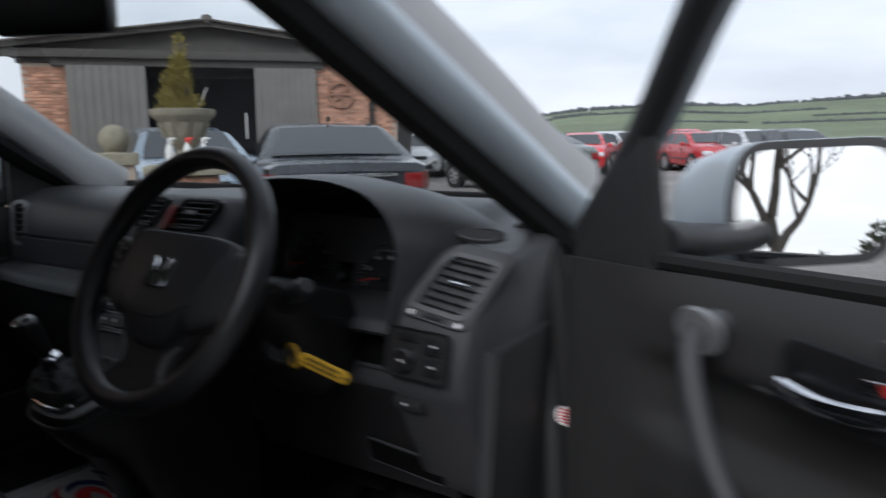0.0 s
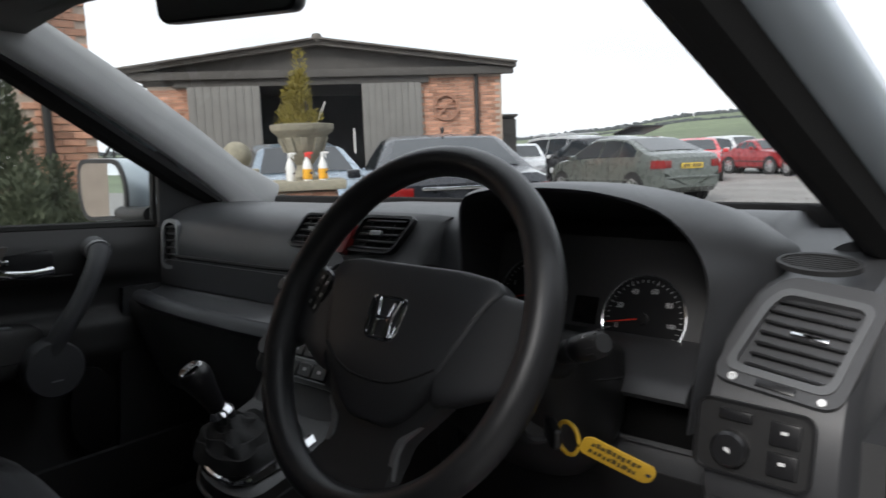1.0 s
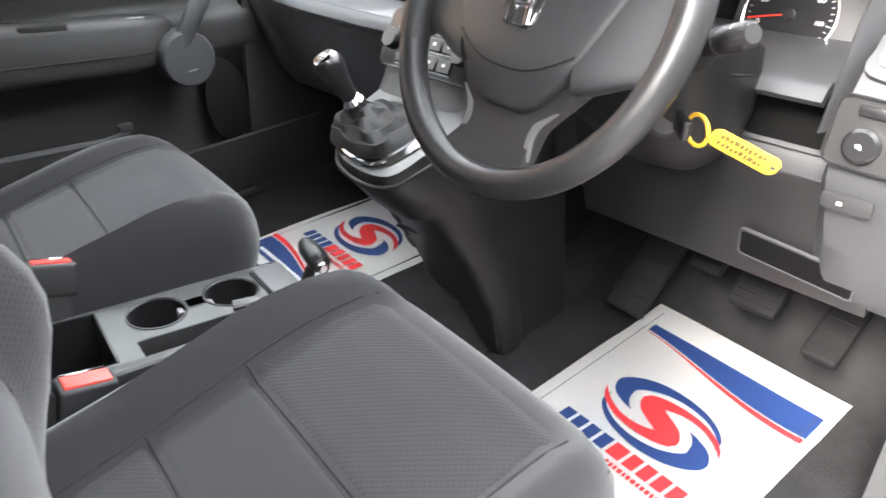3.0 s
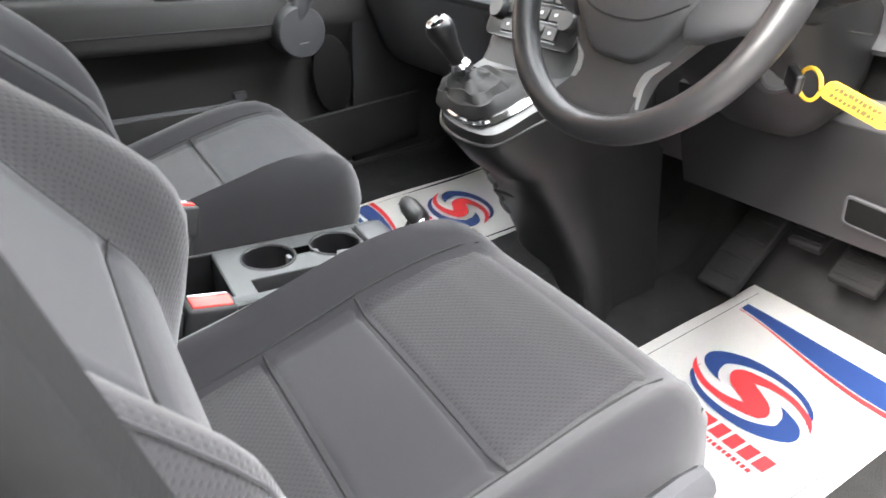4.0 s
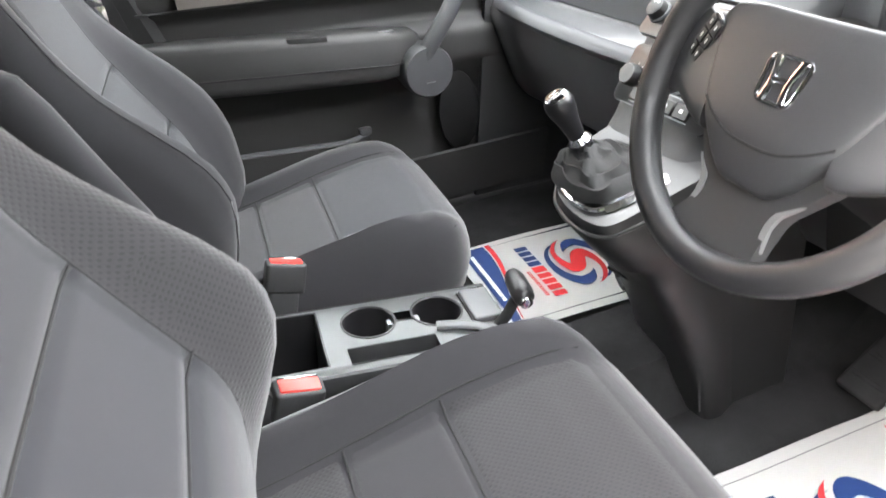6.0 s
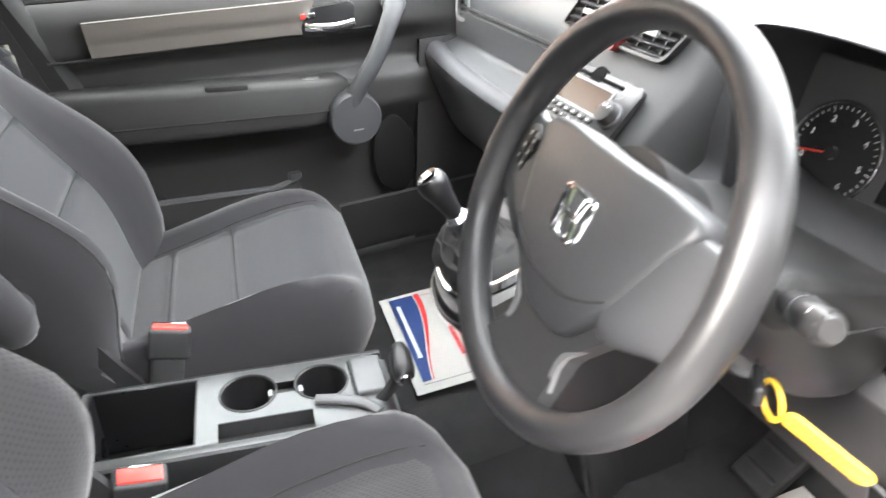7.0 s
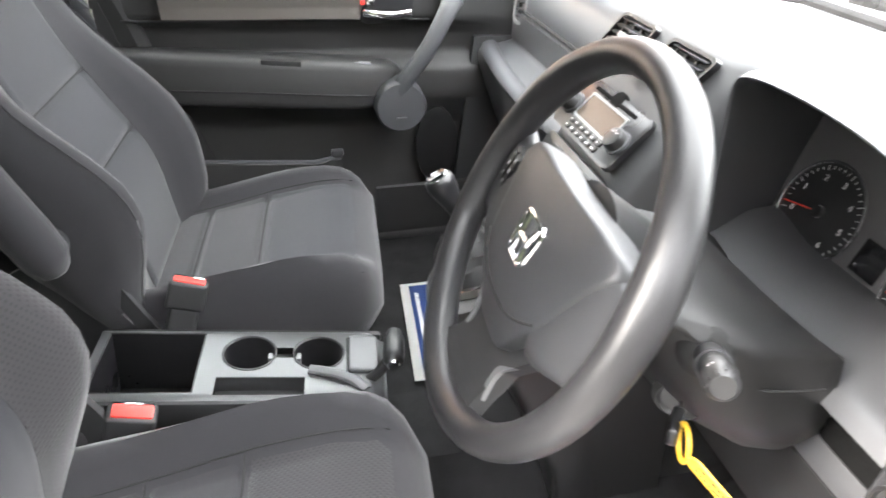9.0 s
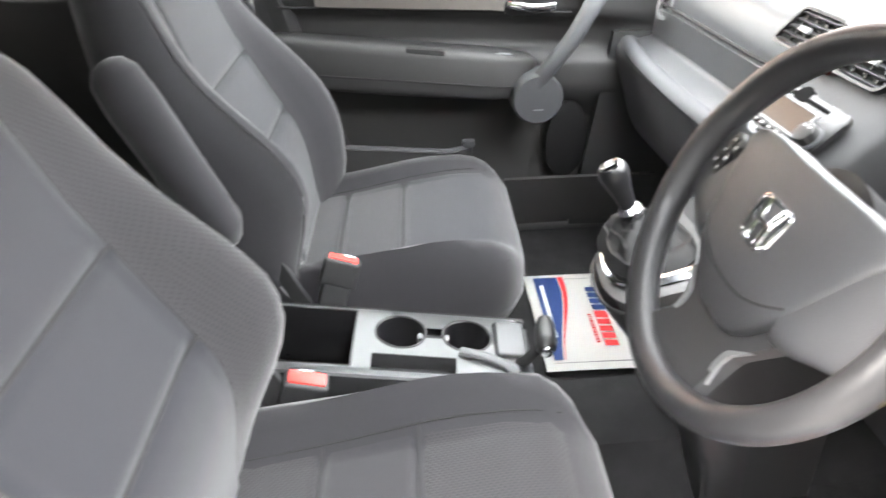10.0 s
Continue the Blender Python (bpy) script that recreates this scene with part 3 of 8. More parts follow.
def dashboard():
    root = thing("dashboard", "dark grey grained dashboard with silver vent frames and instrument hood", "dashboard", pose(0, 0, 0))
    xs = [-0.735, -0.725] + [lerp(-0.70, -0.28, i / 8) for i in range(9)] + [-0.24, -0.20, -0.16, -0.08, 0.0, 0.08, 0.17, 0.205, 0.228, 0.25, 0.32, 0.40, 0.48, 0.55, 0.57, 0.583, 0.592, 0.6, 0.608, 0.64, 0.69, 0.725, 0.735]
    rings = []
    for i, x in enumerate(xs):
        prof = [Vector((x, *dash_point(x, k))) for k in range(len(PASS))]
        if i in (0, len(xs) - 1):
            prof = [p.lerp(Vector((x, 0.5, 0.85)), 0.06) for p in prof]
        curve = spline(prof, 55)
        rings.append(curve)
    part("dash_body", loft(rings), DASHTOP, root, sharp=50)
    # gap line of the upper glovebox and the padded ledge below it
    line = [(x, dash_point(x, 7)[0] - 0.001, 0.984) for x in (-0.68, -0.5, -0.3, -0.2)]
    part("glovebox_gap", tube(line, 0.004, 6), SEATDARK, root, "dark gap above the glovebox lid")
    part("glovebox_lid", sheet(lambda u, v: Vector((lerp(-0.71, -0.22, u), 0.306 + 0.004 * v, lerp(0.918, 0.976, v))), 12, 4, 0.006), DASHTOP, root)
    part("ledge_pad", tube(spline([(-0.745, 0.262, 0.897), (-0.65, 0.246, 0.893), (-0.5, 0.236, 0.889), (-0.3, 0.236, 0.885), (-0.18, 0.25, 0.88)], 14), 0.022, 10, flat=0.8), DARK, root)
    # lower glovebox
    part("lower_glovebox", sheet(lambda u, v: Vector((lerp(-0.74, -0.17, u), 0.246 + 0.075 * (1 - v) ** 1.3 - 0.01 * math.sin(math.pi * u), lerp(0.67, 0.855, v))), 14, 8, 0.02), DASHTOP, root)
    # passenger outer vent: tall, slanted
    m = basis((-0.675, 0.325, 1.01), (0.9, -0.25, 0.1), (0.25, -0.9, 0.15))
    o, i_ = rounded(0.05, 0.115, 0.022), rounded(0.036, 0.098, 0.016)
    vent = part("side_vent", xf(ring_strip(o, i_, 0.012), m), SILVER, root, "silver-edged outer vent")
    part("vent_back", xf(prism(i_, 0.002), m), SEATDARK, vent)
    for k in range(6):
        part("slat", xf(box((0, -0.04 + 0.016 * k, 0.006), (0.034, 0.003, 0.010), 0.001, 1, pose(0, 0, 0, 25, 0, 0)), m), GLOSSY, vent)
    centre_stack(root)
    hood(root)
    driver_vent(root)
    lower_driver(root)
    return root


def centre_stack(root):
    """Slanted stack: two vents with the warning switch between, radio, heater panel."""
    # outline: x half-width narrows downwards; list of (y, z, x_left, x_right)
    prof = [(0.375, 1.090, -0.175, 0.135), (0.345, 1.0985, -0.178, 0.135), (0.322, 1.09, -0.18, 0.132), (0.30, 1.055, -0.175, 0.128), (0.278, 1.022, -0.16, 0.128), (0.25, 1.0, -0.135, 0.128),
            (0.215, 0.965, -0.125, 0.125), (0.19, 0.93, -0.12, 0.125), (0.165, 0.885, -0.115, 0.125), (0.135, 0.84, -0.105, 0.125), (0.10, 0.805, -0.095, 0.125)]
    rings = []
    for y, z, a, b in prof:
        ring = []
        for k in range(21):
            u = k / 20
            e = 1 - (2 * u - 1) ** 8
            ring.append(Vector((lerp(a, b, u), y + 0.022 * (1 - e), z - 0.006 * (1 - e))))
        ring += [Vector((b, 0.42, min(z, 1.07))), Vector((a, 0.42, min(z, 1.07)))]
        rings.append(ring)
    stack = part("centre_panel", loft(rings), BLACK, root, sharp=60)
    # hump to the left of the instruments that carries the vents
    for name, x0, x1 in (("centre_vent", -0.165, -0.055), ("centre_vent", -0.012, 0.105)):
        top = [(x0 + 0.004, 0.3225, 1.092), (x1 + 0.004, 0.3225, 1.092)]
        bot = [(x1 - 0.028, 0.289, 1.036), (x0 - 0.02, 0.289, 1.036)]
        n = Vector((0, -0.86, 0.5))
        quad = [Vector(p) for p in top + bot]
        o = sum(quad, Vector()) / 4
        m = basis(o, (1, 0, 0), n)
        inv = m.inverted()
        flat = [tuple((inv @ p)[:2]) for p in quad][::-1]
        outer = round_poly(flat, 0.014)
        inner = [(p[0] * 0.92, p[1] * 0.86) for p in outer]
        vent = part(name, xf(ring_strip(outer, inner, 0.010), m), GLOSSY, root, "black centre vent")
        part("vent_back", xf(prism(inner, 0.0025), m), SEATDARK, vent)
        for k in range(5):
            yy = -0.024 + 0.012 * k
            part("slat", xf(box((0.012 * yy / 0.03, yy, 0.006), (0.088, 0.0035, 0.010), 0.001, 1, pose(0, 0, 0, 30, 0, 0)), m), GLOSSY, vent)
        for k in range(3):
            part("vane", xf(box((-0.026 + 0.026 * k, 0, 0.004), (0.003, 0.056, 0.004), 0.0005, 1), m), GLOSSY, vent)
        part("tab", xf(box((0.0, 0.0, 0.013), (0.026, 0.008, 0.005), 0.001), m), SILVER, vent, "silver tab")
    m = basis((-0.029, 0.297, 1.054), (1, 0, 0), (0, -0.86, 0.5))
    part("warning_switch", xf(prism(round_poly([(-0.012, -0.026), (0.005, -0.026), (0.013, 0.027), (-0.003, 0.027)], 0.004), 0.013, 0.002), m), DARKRED, root, "dark red hazard warning switch")
    # radio: black face, framed display, slot above, two knobs
    m = basis((-0.004, 0.222, 0.982), (1, 0, 0), (0, -0.70, 0.71))
    radio = part("radio", xf(prism(rounded(0.205, 0.088, 0.012), 0.008, 0.003), m), GLOSSY, root, "black radio with two knobs")
    part("display_frame", xf(ring_strip(rounded(0.118, 0.044, 0.004, cy=0.004), rounded(0.110, 0.036, 0.003, cy=0.004), 0.0100), m), SILVER, radio, "thin silver display frame")
    part("display", xf(prism(rounded(0.110, 0.036, 0.003, cy=0.004), 0.0090), m), AMBER, radio, "unlit amber display")
    part("disc_slot", xf(box((0.0, 0.033, 0.008), (0.13, 0.006, 0.003), 0.001, 1), m), RECESS_SHADE, radio)
    part("slot_notch", lathe([(0.014, 0), (0.014, 0.0095), (0.0, 0.0095)], 20, m @ pose(0.0, 0.036, 0)), RECESS_SHADE, radio)
    for sx in (-0.080, 0.080):
        part("knob", lathe([(0.016, 0), (0.016, 0.012), (0.0145, 0.017), (0.012, 0.018), (0.0, 0.018)], 24, m @ pose(sx, -0.006, 0.008)), SHROUD, radio)
        part("knob_ring", lathe([(0.0185, 0), (0.0185, 0.004), (0.017, 0.005)], 24, m @ pose(sx, -0.006, 0.008)), DARK, radio)
        for k in range(3):
            part("knob_mark", xf(box((0, 0.0085, 0.0183), (0.0012, 0.004, 0.0004), 0), m @ pose(sx, -0.006, 0.008, 0, 0, 40 * (k - 1))), GREYMARK, radio)
    for r in range(2):
        for k in range(6):
            part("button", xf(box((-0.046 + 0.0185 * k, -0.024 - 0.0105 * r, 0.0095), (0.016, 0.0085, 0.004), 0.0015, 1), m), SHROUD, radio)
            part("button_mark", xf(box((-0.046 + 0.0185 * k, -0.024 - 0.0105 * r, 0.0118), (0.005, 0.0020, 0.0004), 0), m), GREYMARK, radio)
    # heater panel: three button rows over fine bright lines, a knob at each end
    m = basis((0.010, 0.165, 0.900), (1, 0, 0), (0, -0.86, 0.5))
    heat = part("heater_panel", xf(prism(rounded(0.21, 0.092, 0.012), 0.006, 0.002), m), GLOSSY, root, "black heater controls")
    for sx in (-0.080, 0.084):
        part("knob", lathe([(0.017, 0), (0.017, 0.012), (0.015, 0.016), (0.0, 0.0165)], 24, m @ pose(sx, -0.004, 0.006)), SHROUD, heat)
        for k in range(7):
            part("dial_mark", xf(box((0, 0.0200, 0.0064), (0.0012, 0.0035, 0.0005), 0), m @ pose(sx, -0.004, 0, 0, 0, 35 * (k - 3))), GREYMARK, heat)
    for r, (yy, hh) in enumerate(((0.028, 0.018), (0.002, 0.020), (-0.026, 0.022))):
        for k in range(4):
            x = -0.048 + 0.033 * k
            part("button", xf(box((x, yy, 0.008), (0.031, hh, 0.005), 0.002, 1), m), SHROUD, heat)
            part("button_mark", xf(box((x, yy + 0.001, 0.0108), (0.007, 0.005, 0.0004), 0.0002, 1), m), GREYMARK, heat)
        part("trim_line", xf(box((0.002, yy - hh / 2 - 0.0018, 0.0072), (0.130, 0.0012, 0.002), 0), m), SILVER, heat)
    return stack


def hood(root):
    """Arched hood over two dials."""
    edge = spline([(0.262, 0, 0.90), (0.262, 0, 1.0), (0.264, 0, 1.09), (0.270, 0, 1.125), (0.292, 0, 1.140), (0.345, 0, 1.147), (0.415, 0, 1.148), (0.480, 0, 1.143), (0.541, 0, 1.128), (0.578, 0, 1.103), (0.598, 0, 1.074), (0.604, 0, 1.040), (0.597, 0, 0.99), (0.587, 0, 0.90)], 41)

    def arch(y, left, right, k):
        out = []
        for i, p in enumerate(edge):
            u = i / (len(edge) - 1)
            g = left if p.x < 0.43 else right
            out.append(Vector((0.43 + (p.x - 0.43) * g, y - 0.045 * (u - 0.3), 0.955 + (p.z - 0.955) * (k if p.z > 0.955 else 1))))
        return out
    rings = [arch(0.224, 0.985, 0.985, 0.985), arch(0.222, 1.0, 1.0, 1.0), arch(0.236, 1.04, 1.03, 1.02), arch(0.32, 1.20, 1.13, 1.01), arch(0.42, 1.30, 1.18, 0.90), arch(0.56, 1.35, 1.22, 0.58)]
    inner = [arch(0.56, 1.26, 1.0, 0.5), arch(0.40, 1.22, 0.98, 0.78), arch(0.30, 1.10, 0.975, 0.93), arch(0.235, 0.99, 0.975, 0.968)]
    part("instrument_hood", loft(rings + inner, cyclic=False, close=True), DASHTOP, root, sharp=55)
    # dark face with two dials
    m = basis((0.394, 0.336, 0.983), (1, -0.03, 0), (0.0, -0.93, 0.36))
    part("instrument_face", xf(box((0.020, 0, -0.012), (0.380, 0.20, 0.02), 0.01), m), DIALFACE, root, "dark grey instrument face")
    dial_marks = (("0", "1", "2", "3", "4", "5", "6"), ("0", "20", "40", "60", "80", "100", "120"))
    for (dx, words) in ((-0.088, dial_marks[0]), (0.079, dial_marks[1])):
        c = m @ pose(dx, 0.006 if dx < 0 else -0.006, 0) @ Matrix.Scale(0.86, 4)
        rim = [Vector((0.064 * math.cos(q), 0.064 * math.sin(q), 0.004)) for q in (radians(212 - 272 * k / 50) for k in range(51))]
        dial = part("dial", xf(tube(rim, 0.0019, 8, close=True), c), CHROME, root, "silver-ringed dial")
        part("dial_plate", lathe([(0.0615, 0), (0.0615, 0.002), (0.0, 0.002)], 48, c), GLOSSY, dial)
        for k in range(7):
            a = radians(200 - 250 * k / 6)
            part("numeral", xf(text_bm(words[k], 0.0115 if len(words[k]) < 3 else 0.009), c @ pose(0.043 * math.cos(a), 0.043 * math.sin(a), 0.0026)), GREYMARK, dial)
            for q in range(5 if k < 6 else 1):
                b = radians(200 - 250 * (k + q / 5) / 6)
                part("mark", xf(box((0, 0, 0), (0.007 if q == 0 else 0.004, 0.0011, 0.0005), 0), c @ pose(0.056 * math.cos(b), 0.056 * math.sin(b), 0.0026, 0, 0, math.degrees(b))), GREYMARK, dial)
        b = radians(192)
        part("needle", xf(box((0.026, 0, 0), (0.06, 0.0018, 0.001), 0), c @ pose(0, 0, 0.006, 0, 0, math.degrees(b))), NEEDLE, dial, "red needle")
        part("needle_hub", lathe([(0.008, 0), (0.008, 0.006), (0.0, 0.007)], 16, c @ pose(0, 0, 0.002)), GLOSSY, dial)
    part("trip_display", xf(box((-0.004, -0.004, 0.0), (0.034, 0.036, 0.003), 0.001), m), PIANO, root)
    # sloping shelf between the dials and the column
    part("dial_shelf", sheet(lambda u, v: Vector((lerp(0.250, 0.575, u), lerp(0.212, 0.330, v), 0.938 + 0.020 * smooth(v * 1.1) + 0.012 * smooth((0.25 - u) / 0.25) - 0.014 * smooth((0.12 - v) / 0.12))), 20, 12, 0.012), DASHTOP, root, "sloping shelf below the dials", sharp=60)


def driver_vent(root):
    """Silver frame at the driver's side: demist grille, vent, switch panel."""
    n = Vector((0.03, -0.70, 0.71))
    m = basis((0.678, 0.246, 0.992), (1, -0.19, 0), n)
    outer = round_poly([(-0.066, -0.062), (0.052, -0.062), (0.060, 0.072), (-0.034, 0.072), (-0.056, 0.045)], 0.020, 5)
    inner = round_poly([(-0.050, -0.042), (0.036, -0.042), (0.044, 0.048), (-0.030, 0.048), (-0.040, 0.03)], 0.012, 5)
    band = round_poly([(-0.058, -0.050), (0.043, -0.050), (0.051, 0.056), (-0.034, 0.056), (-0.047, 0.035)], 0.016, 5)
    frame_ = part("vent_frame", xf(ring_strip(band, inner, 0.014), m), MATTSILVER, root, "matt silver vent frame")
    part("vent_surround", xf(ring_strip(outer, band, 0.012), m), DASHTOP, frame_)
    part("vent_back", xf(prism(inner, 0.001), m), SEATDARK, frame_)
    for k in range(7):
        part("slat", xf(box((-0.001, -0.036 + 0.013 * k, 0.007), (0.078, 0.0035, 0.012), 0.001, 1, pose(0, 0, 0, 28, 0, 0)), m), GLOSSY, frame_)
    part("tab", xf(box((0.006, 0.004, 0.015), (0.034, 0.004, 0.004), 0.001), m), CHROME, frame_, "bright tab")
    part("shut_wheel", xf(box((-0.005, -0.055, 0.012), (0.036, 0.008, 0.004), 0.002), m), GLOSSY, frame_)
    part("open_mark", lathe([(0.0042, 0), (0.0042, 0.0012), (0.0028, 0.0012), (0.0028, 0)], 14, m @ pose(-0.045, -0.056, 0.0120)), WHITE, frame_)
    part("shut_mark", lathe([(0.0038, 0), (0.0038, 0.0012), (0.0, 0.0012)], 14, m @ pose(0.036, -0.056, 0.0120)), WHITE, frame_)
    # oval demist grille on top
    g = basis((0.672, 0.322, 1.060), (1, -0.12, 0), (0, -0.30, 0.95))
    oval = [(0.042 * math.cos(a), 0.022 * math.sin(a)) for a in (2 * math.pi * k / 28 for k in range(28))]
    grille = part("demist_grille", xf(ring_strip(oval, [(p[0] * 0.9, p[1] * 0.82) for p in oval], 0.006), g), BLACK, root, "oval demist grille")
    part("grille_back", xf(prism([(p[0] * 0.9, p[1] * 0.82) for p in oval], 0.001), g), SEATDARK, grille)
    for k in range(7):
        yy = -0.0135 + 0.0045 * k
        part("bar", xf(box((0, yy, 0.003), (0.074 * math.sqrt(max(0.05, 1 - (yy / 0.019) ** 2)), 0.0018, 0.004), 0), g), BLACK, grille)
    # switch panel below
    p = basis((0.654, 0.176, 0.915), (1, -0.17, 0), (0.0, -0.985, 0.17))
    panel = part("switch_panel", xf(ring_strip(rounded(0.106, 0.070, 0.012), rounded(0.10, 0.066, 0.010), 0.005), p), GLOSSY, root, "black switch panel")
    part("panel_plate", xf(prism(rounded(0.10, 0.066, 0.010), 0.002), p), SHROUD, panel)
    part("mirror_knob", lathe([(0.017, 0), (0.017, 0.008), (0.014, 0.011), (0, 0.011)], 22, p @ pose(-0.018, -0.010, 0.002)), GLOSSY, panel)
    part("knob_mark", xf(prism([(-0.003, -0.001), (0.003, -0.003), (0.001, 0.002), (-0.003, 0.002)], 0.0004), p @ pose(-0.018, -0.010, 0.0131)), GREYMARK, panel)
    part("switch", xf(box((-0.016, 0.022, 0.004), (0.030, 0.010, 0.006), 0.002), p), GLOSSY, panel)
    part("switch", xf(box((0.028, 0.014, 0.004), (0.026, 0.022, 0.005), 0.002), p), GLOSSY, panel)
    part("switch", xf(box((0.028, -0.014, 0.004), (0.026, 0.022, 0.005), 0.002), p), GLOSSY, panel)
    for cx, cy in ((0.028, 0.016), (0.028, -0.012)):
        part("switch_mark", xf(box((cx, cy, 0.0068), (0.006, 0.003, 0.0004), 0), p), GREYMARK, panel)


def lower_driver(root):
    """Coin box, knee panel with its slot, warning-lamp switch."""
    m = basis((0.530, 0.259, 0.881), (1, 0, 0), (0, -0.93, 0.36))
    part("coin_box", xf(ring_strip(rounded(0.108, 0.060, 0.010), rounded(0.096, 0.049, 0.007), 0.010), m @ pose(0, 0, -0.002)), DASHTOP, root)
    # Flat plates here and in the knee slot paint a hollow's shade.
    part("coin_box_inside", xf(prism(rounded(0.096, 0.049, 0.007), 0.006), m), RECESS_SHADE, root)
    part("knee_panel", sheet(lambda u, v: Vector((lerp(0.235, 0.655, u), 0.240 + 0.04 * (1 - v) ** 1.2, lerp(0.655, 0.825, v))), 20, 10, 0.025), SHROUD, root)
    k = basis((0.571, 0.258, 0.708), (1, 0, -0.1), (0, -0.95, -0.3))
    part("knee_slot", xf(ring_strip(rounded(0.146, 0.048, 0.008), rounded(0.140, 0.042, 0.006), 0.004), k), DARK, root)
    part("knee_slot_inside", xf(prism(rounded(0.140, 0.042, 0.006), 0.003), k), RECESS_SHADE, root)
    part("lower_switch", xf(prism(rounded(0.05, 0.018, 0.003), 0.005, 0.001), basis((0.632, 0.186, 0.838), (1, 0, 0), (0, -0.98, -0.20))), BLACK, root)
    part("switch_mark", xf(box((0, 0, 0.0054), (0.005, 0.004, 0.0004), 0), basis((0.626, 0.186, 0.838), (1, 0, 0), (0, -0.98, -0.20))), WHITE, root)


# ---- gear pod and pedestal ----
def gear_pod():
    root = thing("gear_console", "dark grey centre console pod with a chrome-edged gear gaiter", "centre console", pose(0, 0, 0))
    levels = [(0.40, [(-0.045, 0.23), (-0.04, 0.18), (0.02, 0.145), (0.16, 0.14), (0.185, 0.165), (0.17, 0.21)]),
              (0.50, [(-0.048, 0.22), (-0.042, 0.165), (0.02, 0.13), (0.16, 0.12), (0.18, 0.15), (0.165, 0.20)]),
              (0.60, [(-0.062, 0.19), (-0.052, 0.128), (0.02, 0.088), (0.15, 0.080), (0.172, 0.115), (0.16, 0.19)]),
              (0.66, [(-0.068, 0.18), (-0.054, 0.10), (0.02, 0.058), (0.138, 0.050), (0.166, 0.09), (0.158, 0.19)]),
              (0.695, [(-0.072, 0.17), (-0.056, 0.082), (0.02, 0.034), (0.130, 0.026), (0.160, 0.078), (0.156, 0.18)]),
              (0.705, [(-0.080, 0.17), (-0.066, 0.066), (0.02, 0.010), (0.134, 0.004), (0.163, 0.066), (0.156, 0.18)]),
              (0.755, [(-0.085, 0.17), (-0.065, 0.045), (0.015, -0.025), (0.125, -0.032), (0.152, 0.05), (0.165, 0.17)]),
              (0.782, [(-0.082, 0.17), (-0.062, 0.042), (0.015, -0.026), (0.122, -0.032), (0.142, 0.05), (0.150, 0.17)])]
    rings = []
    for z, pts in levels:
        front = spline([(x, y, z) for x, y in pts], 31)
        tilt = smooth((z - 0.68) / 0.1)
        front = [Vector((p.x, p.y, p.z + tilt * 0.30 * max(0, p.y + 0.02))) for p in front]
        rings.append(front + [Vector((pts[-1][0], 0.32, z + tilt * 0.08)), Vector((pts[0][0], 0.32, z + tilt * 0.08))])
    part("pedestal", loft(rings), SHROUD, root, "satin black pedestal", sharp=50)
    lip = spline([(x, y, 0.766) for x, y in [(-0.086, 0.10), (-0.066, 0.036), (0.015, -0.030), (0.120, -0.037), (0.148, 0.045), (0.154, 0.10)]], 40)
    part("pod_lip", tube([Vector((p.x, p.y, p.z + 0.28 * max(0, p.y + 0.02))) for p in lip], 0.0032, 8), SHROUD, root, "rounded lip round the pod")
    base = spline([(x, y, 0.786) for x, y in [(-0.064, 0.074), (-0.058, 0.042), (0.010, -0.016), (0.085, -0.022), (0.108, 0.02), (0.112, 0.085)]], 40)
    band = [Vector((p.x, p.y, p.z + 0.30 * max(0, p.y + 0.02) + 0.001)) for p in base[27:]]
    part("chrome_band", loft([[p + Vector((-0.006, 0, 0.003)), p + Vector((0.002, 0, 0.004)), p + Vector((0.010, -0.002, -0.003)), p + Vector((0.0, 0, -0.006))] for p in band]), CHROME, root, "broad chrome edge beside the gaiter")
    base = [Vector((p.x, p.y, p.z + 0.30 * max(0, p.y + 0.02))) for p in base]
    part("chrome_edge", tube(base, 0.0045, 8), CHROME, root, "chrome trim line round the gaiter")
    rings = []
    for s, h in ((1.0, 0.0), (0.95, 0.008), (0.84, 0.020), (0.76, 0.020), (0.64, 0.034), (0.56, 0.034), (0.44, 0.046), (0.36, 0.047), (0.26, 0.056)):
        ring = []
        for k in range(48):
            a = 2 * math.pi * k / 48
            wob = 1 + 0.07 * math.sin(3 * a + 5 * s) * (s < 0.9) + 0.06 * math.sin(7 * a - 8 * s) * (s < 0.9)
            px = 0.025 - 0.045 * (1 - s) + 0.080 * s * wob * math.copysign(abs(math.cos(a)) ** 0.75, math.cos(a))
            py = 0.040 - 0.010 * (1 - s) + 0.062 * s * wob * math.copysign(abs(math.sin(a)) ** 0.75, math.sin(a))
            ring.append(Vector((px, py, 0.788 + 0.30 * (py + 0.02) * s + h * 0.72 * (1 + 0.10 * math.sin(4 * a + 11 * s)))))
        rings.append(ring)
    part("gaiter", loft(rings), GAITER, root, "black leatherette gear gaiter in soft folds", sharp=35)
    # side seams and lower vent of the pedestal
    for z in (0.575, 0.605, 0.635, 0.665):
        ends = [[table([(lz, pts[k][j]) for lz, pts in levels], z) for j in (0, 1)] for k in (1, 2)]
        line = [Vector((lerp(ends[0][0], ends[1][0], u) - 0.006 * math.sin(math.pi * u), lerp(ends[0][1], ends[1][1], u) - 0.006 * math.sin(math.pi * u), z)) for u in (0.15, 0.35, 0.55, 0.75, 0.95)]
        part("louvre", tube(line, 0.006, 8), DARK, root)
